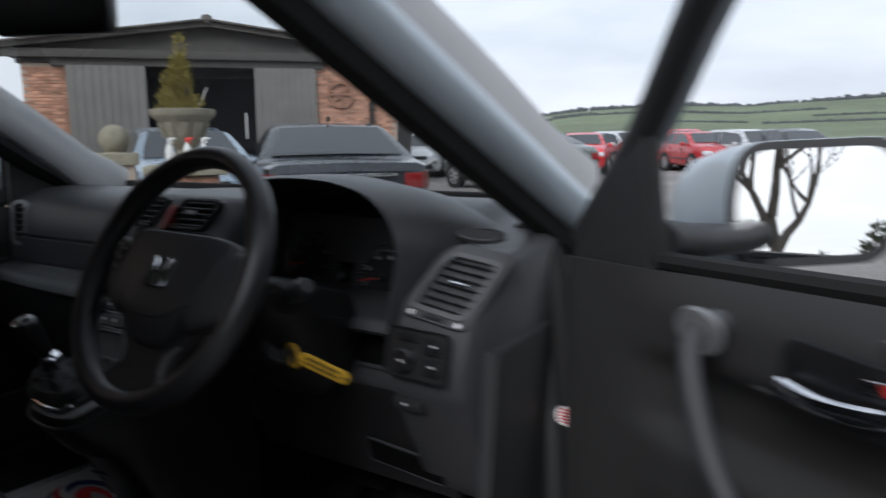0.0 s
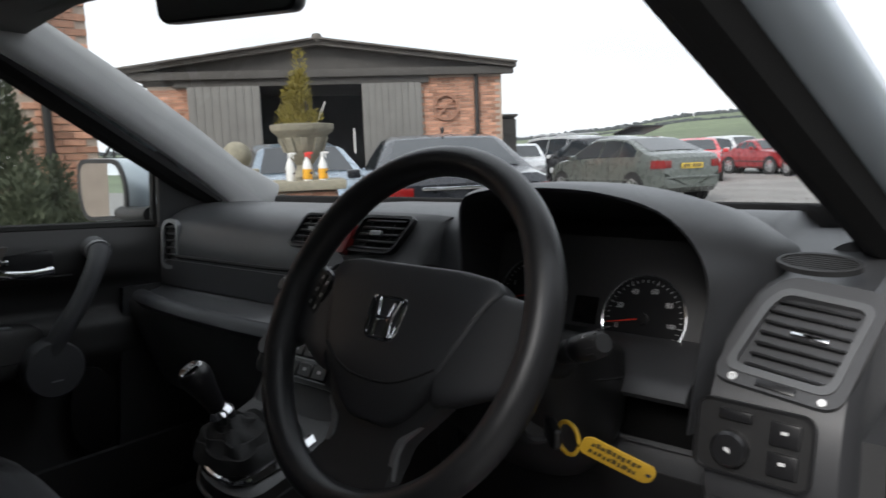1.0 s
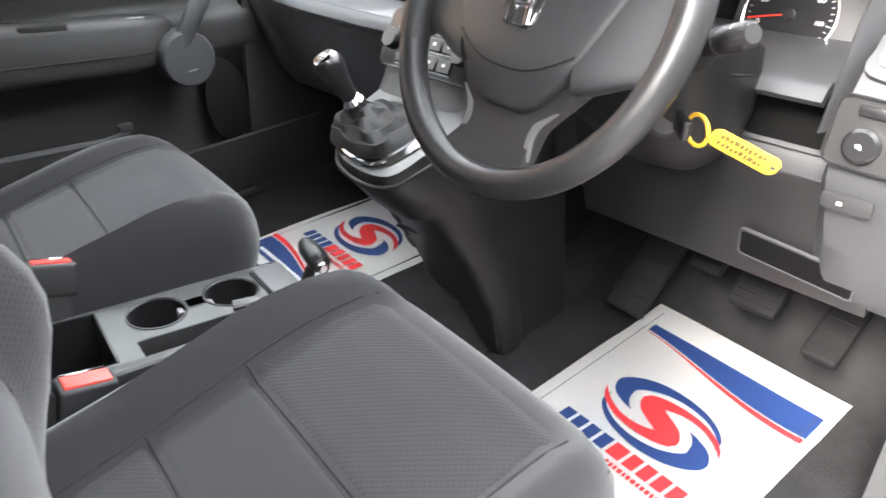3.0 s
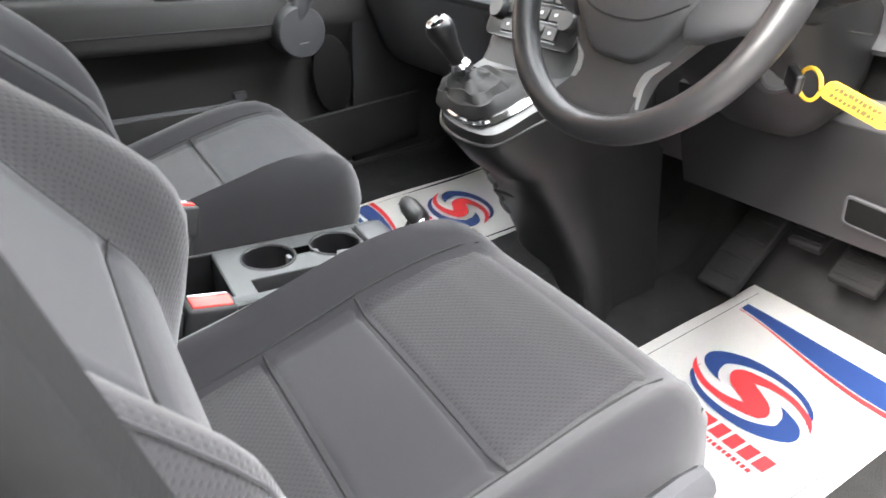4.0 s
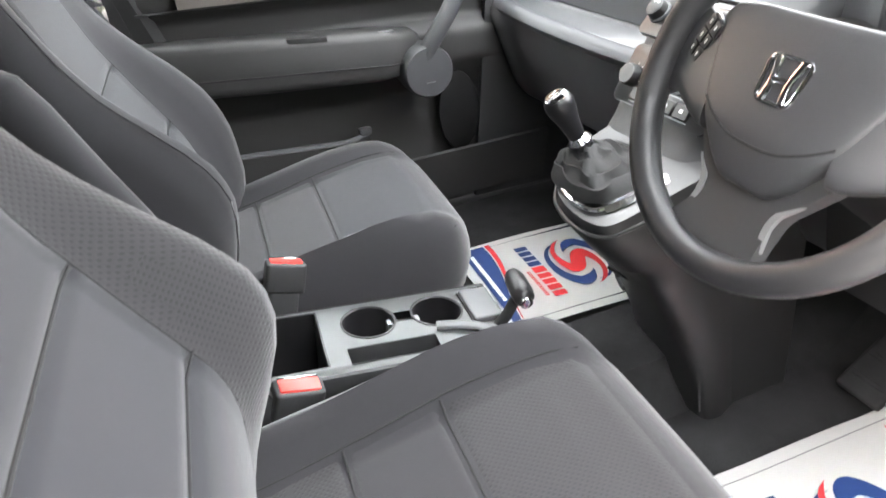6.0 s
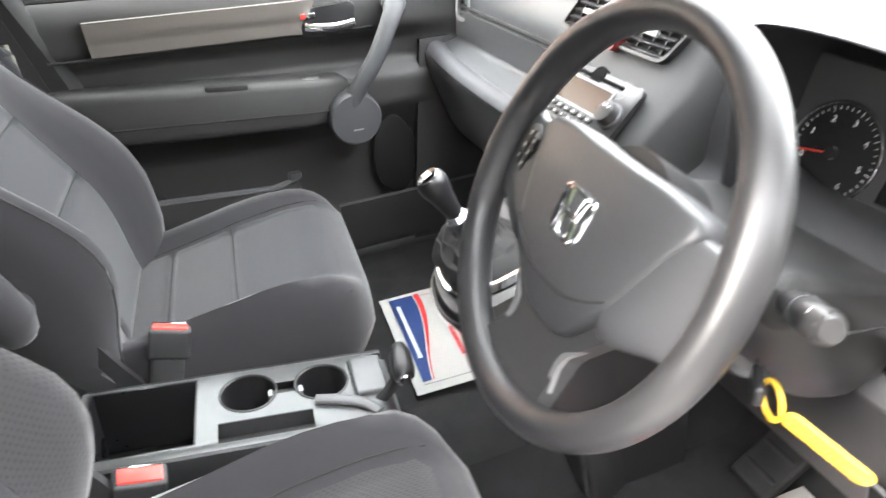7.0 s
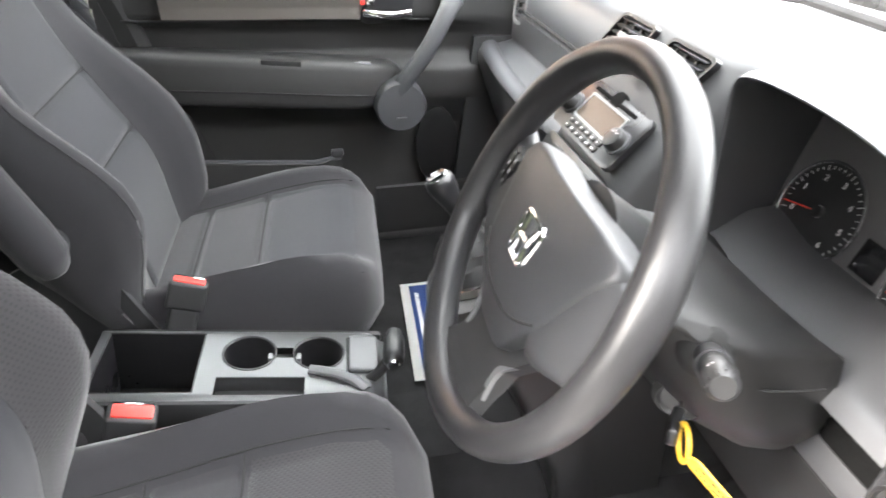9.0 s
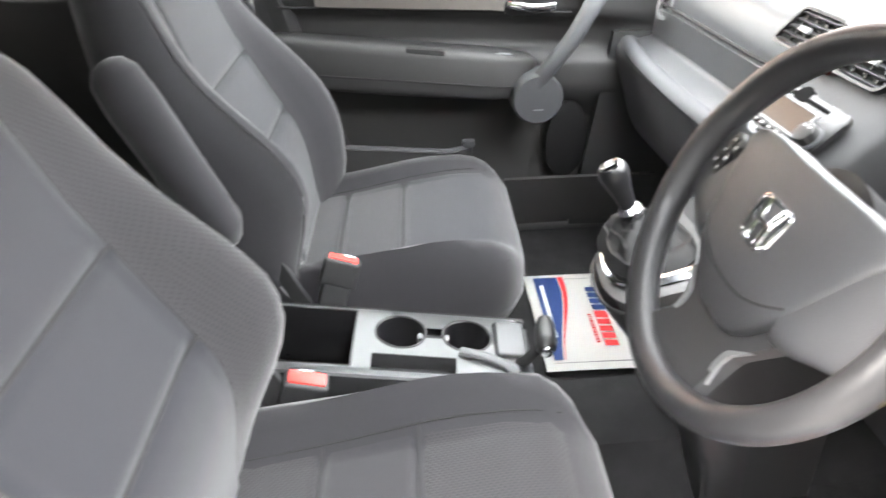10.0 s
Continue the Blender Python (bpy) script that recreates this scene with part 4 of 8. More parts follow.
    part("panel_seam", tube(spline([(0.02, 0.062, 0.63), (0.09, 0.068, 0.635), (0.14, 0.082, 0.63), (0.158, 0.105, 0.60), (0.17, 0.125, 0.52), (0.175, 0.135, 0.42)], 20), 0.0028, 6), SEATDARK, root)
    # lever
    lever = thing("gear_lever", "black gear lever with chrome collar and pattern disc", "gear lever", pose(-0.012, 0.026, 0.842))
    ax = Vector((0.0, -0.47, 0.88)).normalized()
    m = basis((0, 0, 0), (1, 0, 0), ax)
    part("collar", lathe([(0.013, -0.012), (0.018, -0.008), (0.019, 0.004), (0.015, 0.010), (0.012, 0.013)], 20, m), CHROME, lever, "chrome collar")
    part("knob", lathe([(0.012, 0.008), (0.0135, 0.024), (0.0165, 0.044), (0.0208, 0.062), (0.0222, 0.073), (0.0205, 0.081), (0.0170, 0.0855), (0.0, 0.087)], 28, m), GLOSSY, lever, "smooth black knob")
    disc = part("pattern_disc", lathe([(0.0150, 0.0856), (0.0150, 0.0878), (0.0135, 0.0888), (0.0, 0.0890)], 24, m), PIANO, lever, "black shift pattern disc")
    part("disc_ring", lathe([(0.0160, 0.0855), (0.0160, 0.0876), (0.0150, 0.0882), (0.0148, 0.0855)], 24, m, True), CHROME, lever, "bright disc ring")
    for cx in (-0.006, 0.0, 0.006):
        part("pattern_line", xf(box((cx, 0, 0.0893), (0.0014, 0.013, 0.0006), 0), m), GREYMARK, disc)
    part("pattern_line", xf(box((0, 0, 0.0893), (0.013, 0.0014, 0.0006), 0), m), GREYMARK, disc)

# ---- front seats ----
def seat(name, label, m, recline, mirrored, arm):
    """Front seat in its own axes: x across, y forwards, z up; origin on the floor under the back of the cushion."""
    root = thing(name, label, "car seat", m, group="front seats")

    def top(x, y):
        # y from -0.16 (under the backrest) to 0.40 (front lip)
        base = table([(-0.16, 0.205), (-0.02, 0.212), (0.10, 0.232), (0.20, 0.252), (0.30, 0.272), (0.36, 0.276), (0.395, 0.266), (0.42, 0.245)], y)
        a = abs(x)
        inner = (x < 0) != mirrored
        bol = (0.056 if inner else 0.038) * smooth((a - 0.142) / 0.065) * (1 - smooth((a - 0.212) / 0.05) * 1.5) * (1 - 0.30 * smooth((y - 0.22) / 0.16) - 0.40 * smooth((y - 0.35) / 0.07))
        return base + bol + 0.006 * (1 - (a / 0.2) ** 2 if a < 0.2 else 0)

    def width(y):
        return table([(-0.16, 0.215), (0.0, 0.232), (0.2, 0.245), (0.33, 0.238), (0.375, 0.222), (0.40, 0.203), (0.42, 0.168)], y)

    # cushion body
    ys = [-0.16, -0.10, -0.04, 0.02, 0.08, 0.12, 0.16, 0.20, 0.24, 0.28, 0.32, 0.35, 0.375, 0.395, 0.41, 0.42]
    rings = []
    for y in ys:
        w = width(y)
        ring = []
        for k in range(25):
            u = -1 + 2 * k / 24
            uu = math.copysign(abs(u) ** 0.9, u)
            x = w * uu
            edge = smooth((abs(u) - 0.86) / 0.14)
            ring.append(Vector((x, y, top(x, y) - 0.028 * edge)))
        zb = 0.11 if y < 0.36 else lerp(0.11, 0.17, (y - 0.36) / 0.06)
        for k, (fx, fz) in enumerate(((1.02, 0.72), (1.02, 0.4), (0.97, 0.1), (0.6, 0.0), (-0.6, 0.0), (-0.97, 0.1), (-1.02, 0.4), (-1.02, 0.72))):
            zt = top(w, y) - 0.04
            ring.append(Vector((w * fx, y, lerp(zb, zt, fz))))
        rings.append(ring)
    part("cushion", loft(rings), SEAT, root, sharp=70, uv=True)

    # two sewn panels on the cushion, slightly proud, with gaps between
    def panel(y0, y1, w0, w1, lift=0.0055):
        def f(u, v):
            y = lerp(y0, y1, v)
            w = lerp(w0, w1, v)
            x = lerp(-w, w, u)
            e = min(u, 1 - u, 0.5) * 2 * w
            g = min(v, 1 - v) * (y1 - y0)
            dip = lift * smooth(min(e, g) / 0.009)
            return Vector((x, y, top(x, y) - 0.003 + dip * (1 - 0.6 * smooth((y - 0.33) / 0.06))))
        return sheet(f, 36, 24, 0.004)
    part("cushion_front_panel", panel(0.194, 0.414, 0.163, 0.156), SEATMID if mirrored else SEATDOT, root, "blue-grey cloth panel" if mirrored else "dimpled cloth panel", sharp=70, uv=True)
    part("cushion_middle_panel", panel(0.070, 0.190, 0.158, 0.163), SEAT, root, sharp=70, uv=True)
    part("cushion_rear_panel", panel(-0.12, 0.066, 0.150, 0.158), SEAT if mirrored else SEATDOT, root, "" if mirrored else "dimpled cloth panel", sharp=70, uv=True)
    # Dark tubes along the seams paint the shade of the creases.
    for y, w in ((0.192, 0.163), (0.068, 0.158)):
        line = [Vector((x, y, top(x, y) + 0.0002)) for x in (lerp(-w, w, i / 10) for i in range(11))]
        part("seam", tube(line, 0.0015, 6), SEATDARK, root)
    for s in (-1, 1):
        line = [Vector((s * table([(-0.12, 0.152), (0.085, 0.161), (0.208, 0.166), (0.398, 0.164)], y), y, 0)) for y in (lerp(-0.10, 0.375, i / 14) for i in range(15))]
        line = [Vector((p.x, p.y, top(p.x, p.y) + 0.0004)) for p in line]
        part("seam", tube(line, 0.0016, 6), SEATDARK, root)
        line = [Vector((s * (width(y) * 0.965), y, top(s * width(y), y) - 0.018)) for y in (lerp(-0.10, 0.385, i / 14) for i in range(15))]
        part("seam", tube(line, 0.0015, 6), SEAT, root)

    # backrest
    rec = radians(recline)
    o = Vector((0, 0.03, 0.215))
    upv, fw = Vector((0, -math.sin(rec), math.cos(rec))), Vector((0, math.cos(rec), math.sin(rec)))

    def front(x, s):
        hw = backw(s)
        a = abs(x) / hw
        rise = table([(0.0, 0.0), (0.04, 0.006), (0.09, 0.03), (0.14, 0.058), (0.19, 0.076), (0.24, 0.082), (0.29, 0.076), (0.34, 0.062), (0.40, 0.042), (0.47, 0.024), (0.56, 0.012), (0.63, 0.0)], s)
        if not mirrored and x > 0:
            rise *= 0.45
        if mirrored and x < 0:
            rise = max(rise, table([(0.0, 0.050), (0.06, 0.072), (0.14, 0.080), (0.24, 0.082), (0.34, 0.062), (0.40, 0.0)], s))
        bol = rise * smooth((a - 0.48) / 0.36) * (1 - 0.5 * smooth((a - 0.86) / 0.14))
        lumbar = 0.020 * math.exp(-((s - 0.17) / 0.14) ** 2) + 0.012 * math.exp(-((s - 0.55) / 0.1) ** 2)
        return lumbar + bol - (0.030 if mirrored else 0.082) * (1 - smooth((s + 0.03) / 0.25))

    def backw(s):
        return table([(0.0, 0.236 if mirrored else 0.21), (0.08, 0.246 if mirrored else 0.232), (0.25, 0.25), (0.40, 0.252), (0.52, 0.235), (0.60, 0.205), (0.635, 0.17)], s)

    rings = []
    for s in (-0.03, 0.0, 0.03, 0.06, 0.09, 0.12, 0.15, 0.18, 0.21, 0.24, 0.27, 0.30, 0.33, 0.37, 0.41, 0.45, 0.50, 0.55, 0.59, 0.615, 0.635):
        hw = backw(s)
        thick = table([(-0.03, 0.10), (0.2, 0.13), (0.5, 0.10), (0.60, 0.075), (0.635, 0.045)], s)
        ring = []
        for k in range(27):
            u = -1 + 2 * k / 26
            x = hw * u
            edge = smooth((abs(u) - 0.9) / 0.1)
            top_fade = smooth((s - 0.58) / 0.06) * 0.02
            ring.append(o + X * x + upv * s + fw * (front(x, s) - 0.02 * edge - top_fade))
        for fx, fd in ((1.03, 0.25), (1.03, 0.55), (0.95, 0.9), (0.5, 1.0), (-0.5, 1.0), (-0.95, 0.9), (-1.03, 0.55), (-1.03, 0.25)):
            ring.append(o + X * hw * fx + upv * s - fw * thick * fd)
        rings.append(ring)
    part("backrest", loft(rings), SEAT if mirrored else SEATDOT, root, sharp=70, uv=True)

    def bpanel(s0, s1, w0, w1):
        def f(u, v):
            s = lerp(s0, s1, v)
            w = lerp(w0, w1, v)
            x = lerp(-w, w, u)
            e = min(u, 1 - u) * 2 * w
            g = min(v, 1 - v) * (s1 - s0)
            return o + X * x + upv * s + fw * (front(x, s) - 0.003 + 0.0045 * smooth(min(e, g) / 0.010))
        return sheet(f, 30, 26, 0.004)
    part("backrest_lower_panel", bpanel(0.02, 0.235, 0.125, 0.135), SEATMID, root, sharp=70, uv=True)
    part("backrest_middle_panel", bpanel(0.243, 0.37, 0.135, 0.14), SEATMID, root, sharp=70, uv=True)
    part("backrest_upper_panel", bpanel(0.378, 0.60, 0.14, 0.125), SEATMID, root, sharp=70, uv=True)
    # Backrest seams too: dark tubes carry the crease shade.
    for s in (0.239, 0.374):
        w = 0.137
        part("seam", tube([o + X * x + upv * s + fw * (front(x, s) + 0.0003) for x in (lerp(-w, w, i / 8) for i in range(9))], 0.0015, 6), SEATDARK, root)
    for sd in (-1, 1):
        line = []
        for i in range(19):
            s = lerp(0.03, 0.59, i / 18)
            hw = backw(s)
            line.append(o + X * sd * hw * 0.90 + upv * s + fw * (front(hw * 0.90, s) + 0.0005))
        part("seam", tube(line, 0.0015, 6), SEAT, root)
    for sd in (-1, 1):
        line = []
        for i in range(21):
            s = lerp(0.03, 0.59, i / 20)
            x = sd * (table([(0.02, 0.126), (0.24, 0.136), (0.375, 0.141), (0.60, 0.126)], s))
            line.append(o + X * x + upv * s + fw * (front(x, s) + 0.0002))
        part("seam", tube(line, 0.0016, 6), SEATDARK, root)
    # headrest on two posts
    hr = [o + upv * 0.74 + fw * 0.02]
    part("headrest", box(tuple(hr[0]), (0.26, 0.10, 0.17), 0.045, 4, pose(0, 0, 0, recline * 1.0, 0, 0)), SEAT, root, uv=True)
    for sx in (-0.07, 0.07):
        part("headrest_post", tube([o + X * sx + upv * 0.60 - fw * 0.01, o + X * sx + upv * 0.70 + fw * 0.01], 0.006, 8), CHROME, root)
    # plastic valance, rails, lever
    for sx in (-1, 1):
        def val(u, v, sx=sx):
            y = lerp(-0.16, 0.37, u)
            return Vector((sx * (0.246 + 0.012 * math.sin(math.pi * u) - 0.03 * smooth((u - 0.85) / 0.15)), y, lerp(0.04, 0.135 + 0.02 * u, v)))
        part("valance", sheet(val, 14, 4, 0.012), BLACK, root, "black plastic seat side cover")
        part("rail", box((sx * 0.19, 0.10, 0.03), (0.045, 0.52, 0.05), 0.006), GLOSSY, root)
    if not mirrored:
        # height lever outside the driver's cushion
        part("height_lever", tube(spline([(0.262, 0.02, 0.20), (0.272, 0.12, 0.245), (0.276, 0.22, 0.268), (0.274, 0.31, 0.282)], 10), [0.012, 0.014, 0.015, 0.016, 0.017, 0.017, 0.017, 0.016, 0.015, 0.012], 10, flat=1.5), DARK, root, "grey height-adjusting lever")
        part("recline_lever", box((0.262, -0.12, 0.16), (0.02, 0.12, 0.035), 0.01, 3), BLACK, root)
    # folding armrest at the inner side, swung up beside the backrest
    if arm:
        ax = 1 if mirrored else -1
        def armring(s, hw, d0, d1):
            c = (o + X * ax * 0.290 if mirrored else o - Y * 0.065 + X * ax * 0.292) + upv * s
            return [c + X * hw * math.cos(a) + fw * (lerp(d0, d1, 0.5 + 0.5 * math.sin(a))) for a in (2 * math.pi * k / 18 for k in range(18))]
        rings = [armring(0.13, 0.012, -0.03, 0.0), armring(0.14, 0.030, -0.065, 0.02), armring(0.20, 0.034, -0.075, 0.025), armring(0.30, 0.034, -0.075, 0.015), armring(0.40, 0.034, -0.075, 0.0), armring(0.47, 0.031, -0.07, -0.008), armring(0.49, 0.015, -0.055, -0.025)]
        if mirrored:
            rings = [armring(0.185, 0.012, -0.045, -0.020), armring(0.192, 0.024, -0.056, -0.010), armring(0.215, 0.033, -0.066, 0.004), armring(0.26, 0.035, -0.070, 0.008), armring(0.35, 0.035, -0.072, 0.008), armring(0.44, 0.034, -0.074, 0.010), armring(0.485, 0.032, -0.068, 0.006), armring(0.503, 0.024, -0.055, -0.006), armring(0.509, 0.010, -0.040, -0.020)]
        part("armrest", loft(rings), SEAT, root, "folded-up cloth armrest", sharp=70, uv=True)
        part("armrest_pivot", lathe([(0.030, -0.018), (0.032, 0.0), (0.030, 0.012), (0.0, 0.014)], 24, basis(o + X * ax * 0.266 + upv * (0.225 if mirrored else 0.17) - fw * 0.035, (0, 0, 1), (ax, 0, 0))), BLACK, root)
        part("back_shell", sheet(lambda u, v: o + X * ax * (0.235 + 0.012 * math.sin(math.pi * v)) + upv * lerp(-0.05, 0.20, v) + fw * lerp(-0.14, 0.0, u), 8, 8, 0.012), BLACK, root, "black recliner cover")
    return root


def buckle(name, m, label):
    root = thing(name, label, "seat belt buckle", m, group="seat belt buckles")
    part("stalk", box((0, 0, -0.075), (0.026, 0.05, 0.15), 0.008, 3), BLACK, root)
    part("head", box((0, 0, 0.002), (0.032, 0.064, 0.05), 0.006, 3), BLACK, root)
    part("button", box((0.0, 0, 0.026), (0.022, 0.052, 0.008), 0.003, 2), REDBTN, root, "red release button")
    part("slot_edge", box((-0.013, 0, 0.028), (0.003, 0.052, 0.004), 0.001, 1), CHROME, root)
    return root


def seats():
    seat("driver_seat", "charcoal cloth driver's seat with dimpled panels and a grey lever", pose(0.362, -0.510, 0.402, 0, 0, -4), 25, False, True)
    seat("passenger_seat", "charcoal cloth passenger seat with its armrest folded up", pose(-0.415, -0.482, 0.383, 0, 0, -4), 24, True, True)
    buckle("seat_belt_buckle", pose(0.108, -0.462, 0.648, -18, 8, 0), "black seat belt buckle with a red button beside the driver's seat")
    buckle("seat_belt_buckle", pose(-0.186, -0.415, 0.652, -18, -10, 0), "black seat belt buckle with a red button beside the passenger seat")
    # rear bench behind
    root = thing("rear_bench", "charcoal cloth rear bench seat", "rear seat")
    part("cushion", box((0, -1.25, 0.62), (1.30, 0.50, 0.20), 0.05, 4), SEAT, root, uv=True)
    part("backrest", box((0, -1.58, 0.92), (1.30, 0.16, 0.62), 0.05, 4, pose(0, 0, 0, -20, 0, 0)), SEAT, root, uv=True)


# ---- tray between the seats ----
def tray():
    root = thing("cup_holder_console", "grey plastic floor console with two cup holders and an open bin", "floor console", pose(-0.05, -0.26, 0.592, -6, 0, -5))
    # top plate with openings: built from a grid, holes left open
    bm = bmesh.new()
    nx, ny = 34, 92
    x0, x1, y0, y1 = -0.086, 0.090, -0.30, 0.165
    cups = ((-0.020, -0.058, 0.041), (-0.020, 0.054, 0.040))

    def solid(x, y):
        for cx, cy, r in cups:
            if math.hypot(x - cx, y - cy) < r:
                return False
        if abs(x + 0.020) < 0.012 and -0.06 < y < 0.055:
            return False
        if 0.038 < x < 0.078 and -0.105 < y < 0.035:
            return False
        if -0.068 < x < 0.072 and -0.285 < y < -0.135:
            return False
        return True
    vs = {}

    def vert(i, j):
        if (i, j) not in vs:
            x, y = lerp(x0, x1, i / nx), lerp(y0, y1, j / ny)
            for cx, cy, r in cups:
                d = math.hypot(x - cx, y - cy)
                if abs(d - r) < 0.0042 and d > 1e-6:
                    x, y = cx + (x - cx) * r / d, cy + (y - cy) * r / d
            e = smooth((abs(x - 0.002) - 0.078) / 0.012) * 0.010 + smooth((y - 0.135) / 0.03) * 0.02
            vs[i, j] = bm.verts.new((x, y, -e))
        return vs[i, j]
    for i in range(nx):
        for j in range(ny):
            cx, cy = lerp(x0, x1, (i + 0.5) / nx), lerp(y0, y1, (j + 0.5) / ny)
            if solid(cx, cy):
                bm.faces.new((vert(i, j), vert(i + 1, j), vert(i + 1, j + 1), vert(i, j + 1)))
    bmesh.ops.solidify(bm, geom=bm.faces[:], thickness=0.006)
    part("top_plate", bm, SILVER, root, "matt silver-grey plate", sharp=45)
    for cx, cy, r in cups:
        part("cup", lathe([(r + 0.001, 0.001), (r - 0.001, 0.0), (r - 0.003, -0.065), (r - 0.008, -0.07), (0.0, -0.07), (0.0, -0.074), (r - 0.004, -0.074), (r + 0.001, -0.06)], 36, pose(cx, cy, 0), True), GLOSSY, root, "black cup holder")
        part("cup_rim", lathe([(r + 0.003, -0.001), (r + 0.003, 0.0015), (r + 0.0005, 0.002), (r - 0.0005, -0.002)], 36, pose(cx, cy, 0), True), BLACK, root)
    part("cup_bridge", box((-0.020, -0.002, -0.016), (0.022, 0.04, 0.012), 0.003), GLOSSY, root)
    for cy, s in ((-0.058, 1), (0.054, -1)):
        part("cup_flap", box((-0.020, cy + s * 0.033, -0.020), (0.016, 0.008, 0.03), 0.003, 2, pose(0, 0, 0, 0, 0, 0)), SILVER, root)
    part("slot", join(box((0.058, -0.035, -0.03), (0.042, 0.142, 0.004), 0.001), box((0.078, -0.035, -0.016), (0.003, 0.142, 0.03), 0.001), box((0.038, -0.035, -0.016), (0.003, 0.142, 0.03), 0.001)), BLACK, root)
    part("bin_floor", box((0.002, -0.21, -0.12), (0.14, 0.15, 0.004), 0.001), GLOSSY, root, "deep black open bin")
    for sx in (-0.070, 0.074):
        part("bin_wall", box((sx, -0.21, -0.06), (0.004, 0.155, 0.12), 0.001), GLOSSY, root)
    for sy in (-0.134, -0.286):
        part("bin_wall", box((0.002, sy, -0.06), (0.14, 0.004, 0.12), 0.001), GLOSSY, root)
    part("skirt", join(box((-0.084, -0.07, -0.10), (0.012, 0.46, 0.19), 0.005), box((0.088, -0.07, -0.10), (0.012, 0.46, 0.19), 0.005), box((0.002, 0.155, -0.105), (0.17, 0.012, 0.17), 0.005)), BLACK, root)
    part("hinged_cover", box((-0.014, 0.127, 0.003), (0.088, 0.050, 0.012), 0.005, 3), MIDGREY, root, "raised mid-grey hinged cover")
    part("cover_gap", box((-0.014, 0.1005, 0.001), (0.088, 0.002, 0.004), 0), SEATDARK, root)
    part("cover_edge", tube(spline([(0.025, 0.04, 0.004), (0.035, 0.075, 0.006), (0.05, 0.11, 0.004), (0.07, 0.13, 0.0)], 10), 0.010, 10, flat=0.6), MIDGREY, root)
    # hand brake grip ahead of the tray
    hb = thing("hand_brake", "black hand brake grip with a bright button", "hand brake", pose(0.0, -0.084, 0.628))
    part("grip", tube([(-0.040, 0.004, 0.004), (-0.036, 0.003, 0.004), (-0.02, 0.0, 0.003), (0.015, -0.006, 0.0), (0.026, -0.008, -0.002), (0.030, -0.008, -0.003)], [0.006, 0.012, 0.0165, 0.0175, 0.016, 0.012], 16), SHROUD, hb)
    part("button", tube([(0.028, -0.008, -0.003), (0.036, -0.010, -0.005), (0.038, -0.010, -0.005)], [0.010, 0.010, 0.007], 14), CHROME, hb, "chrome button")
    part("stem", tube([(0.0, -0.004, -0.008), (0.0, -0.03, -0.045), (0.0, -0.05, -0.06)], 0.009, 10), SEATDARK, hb)

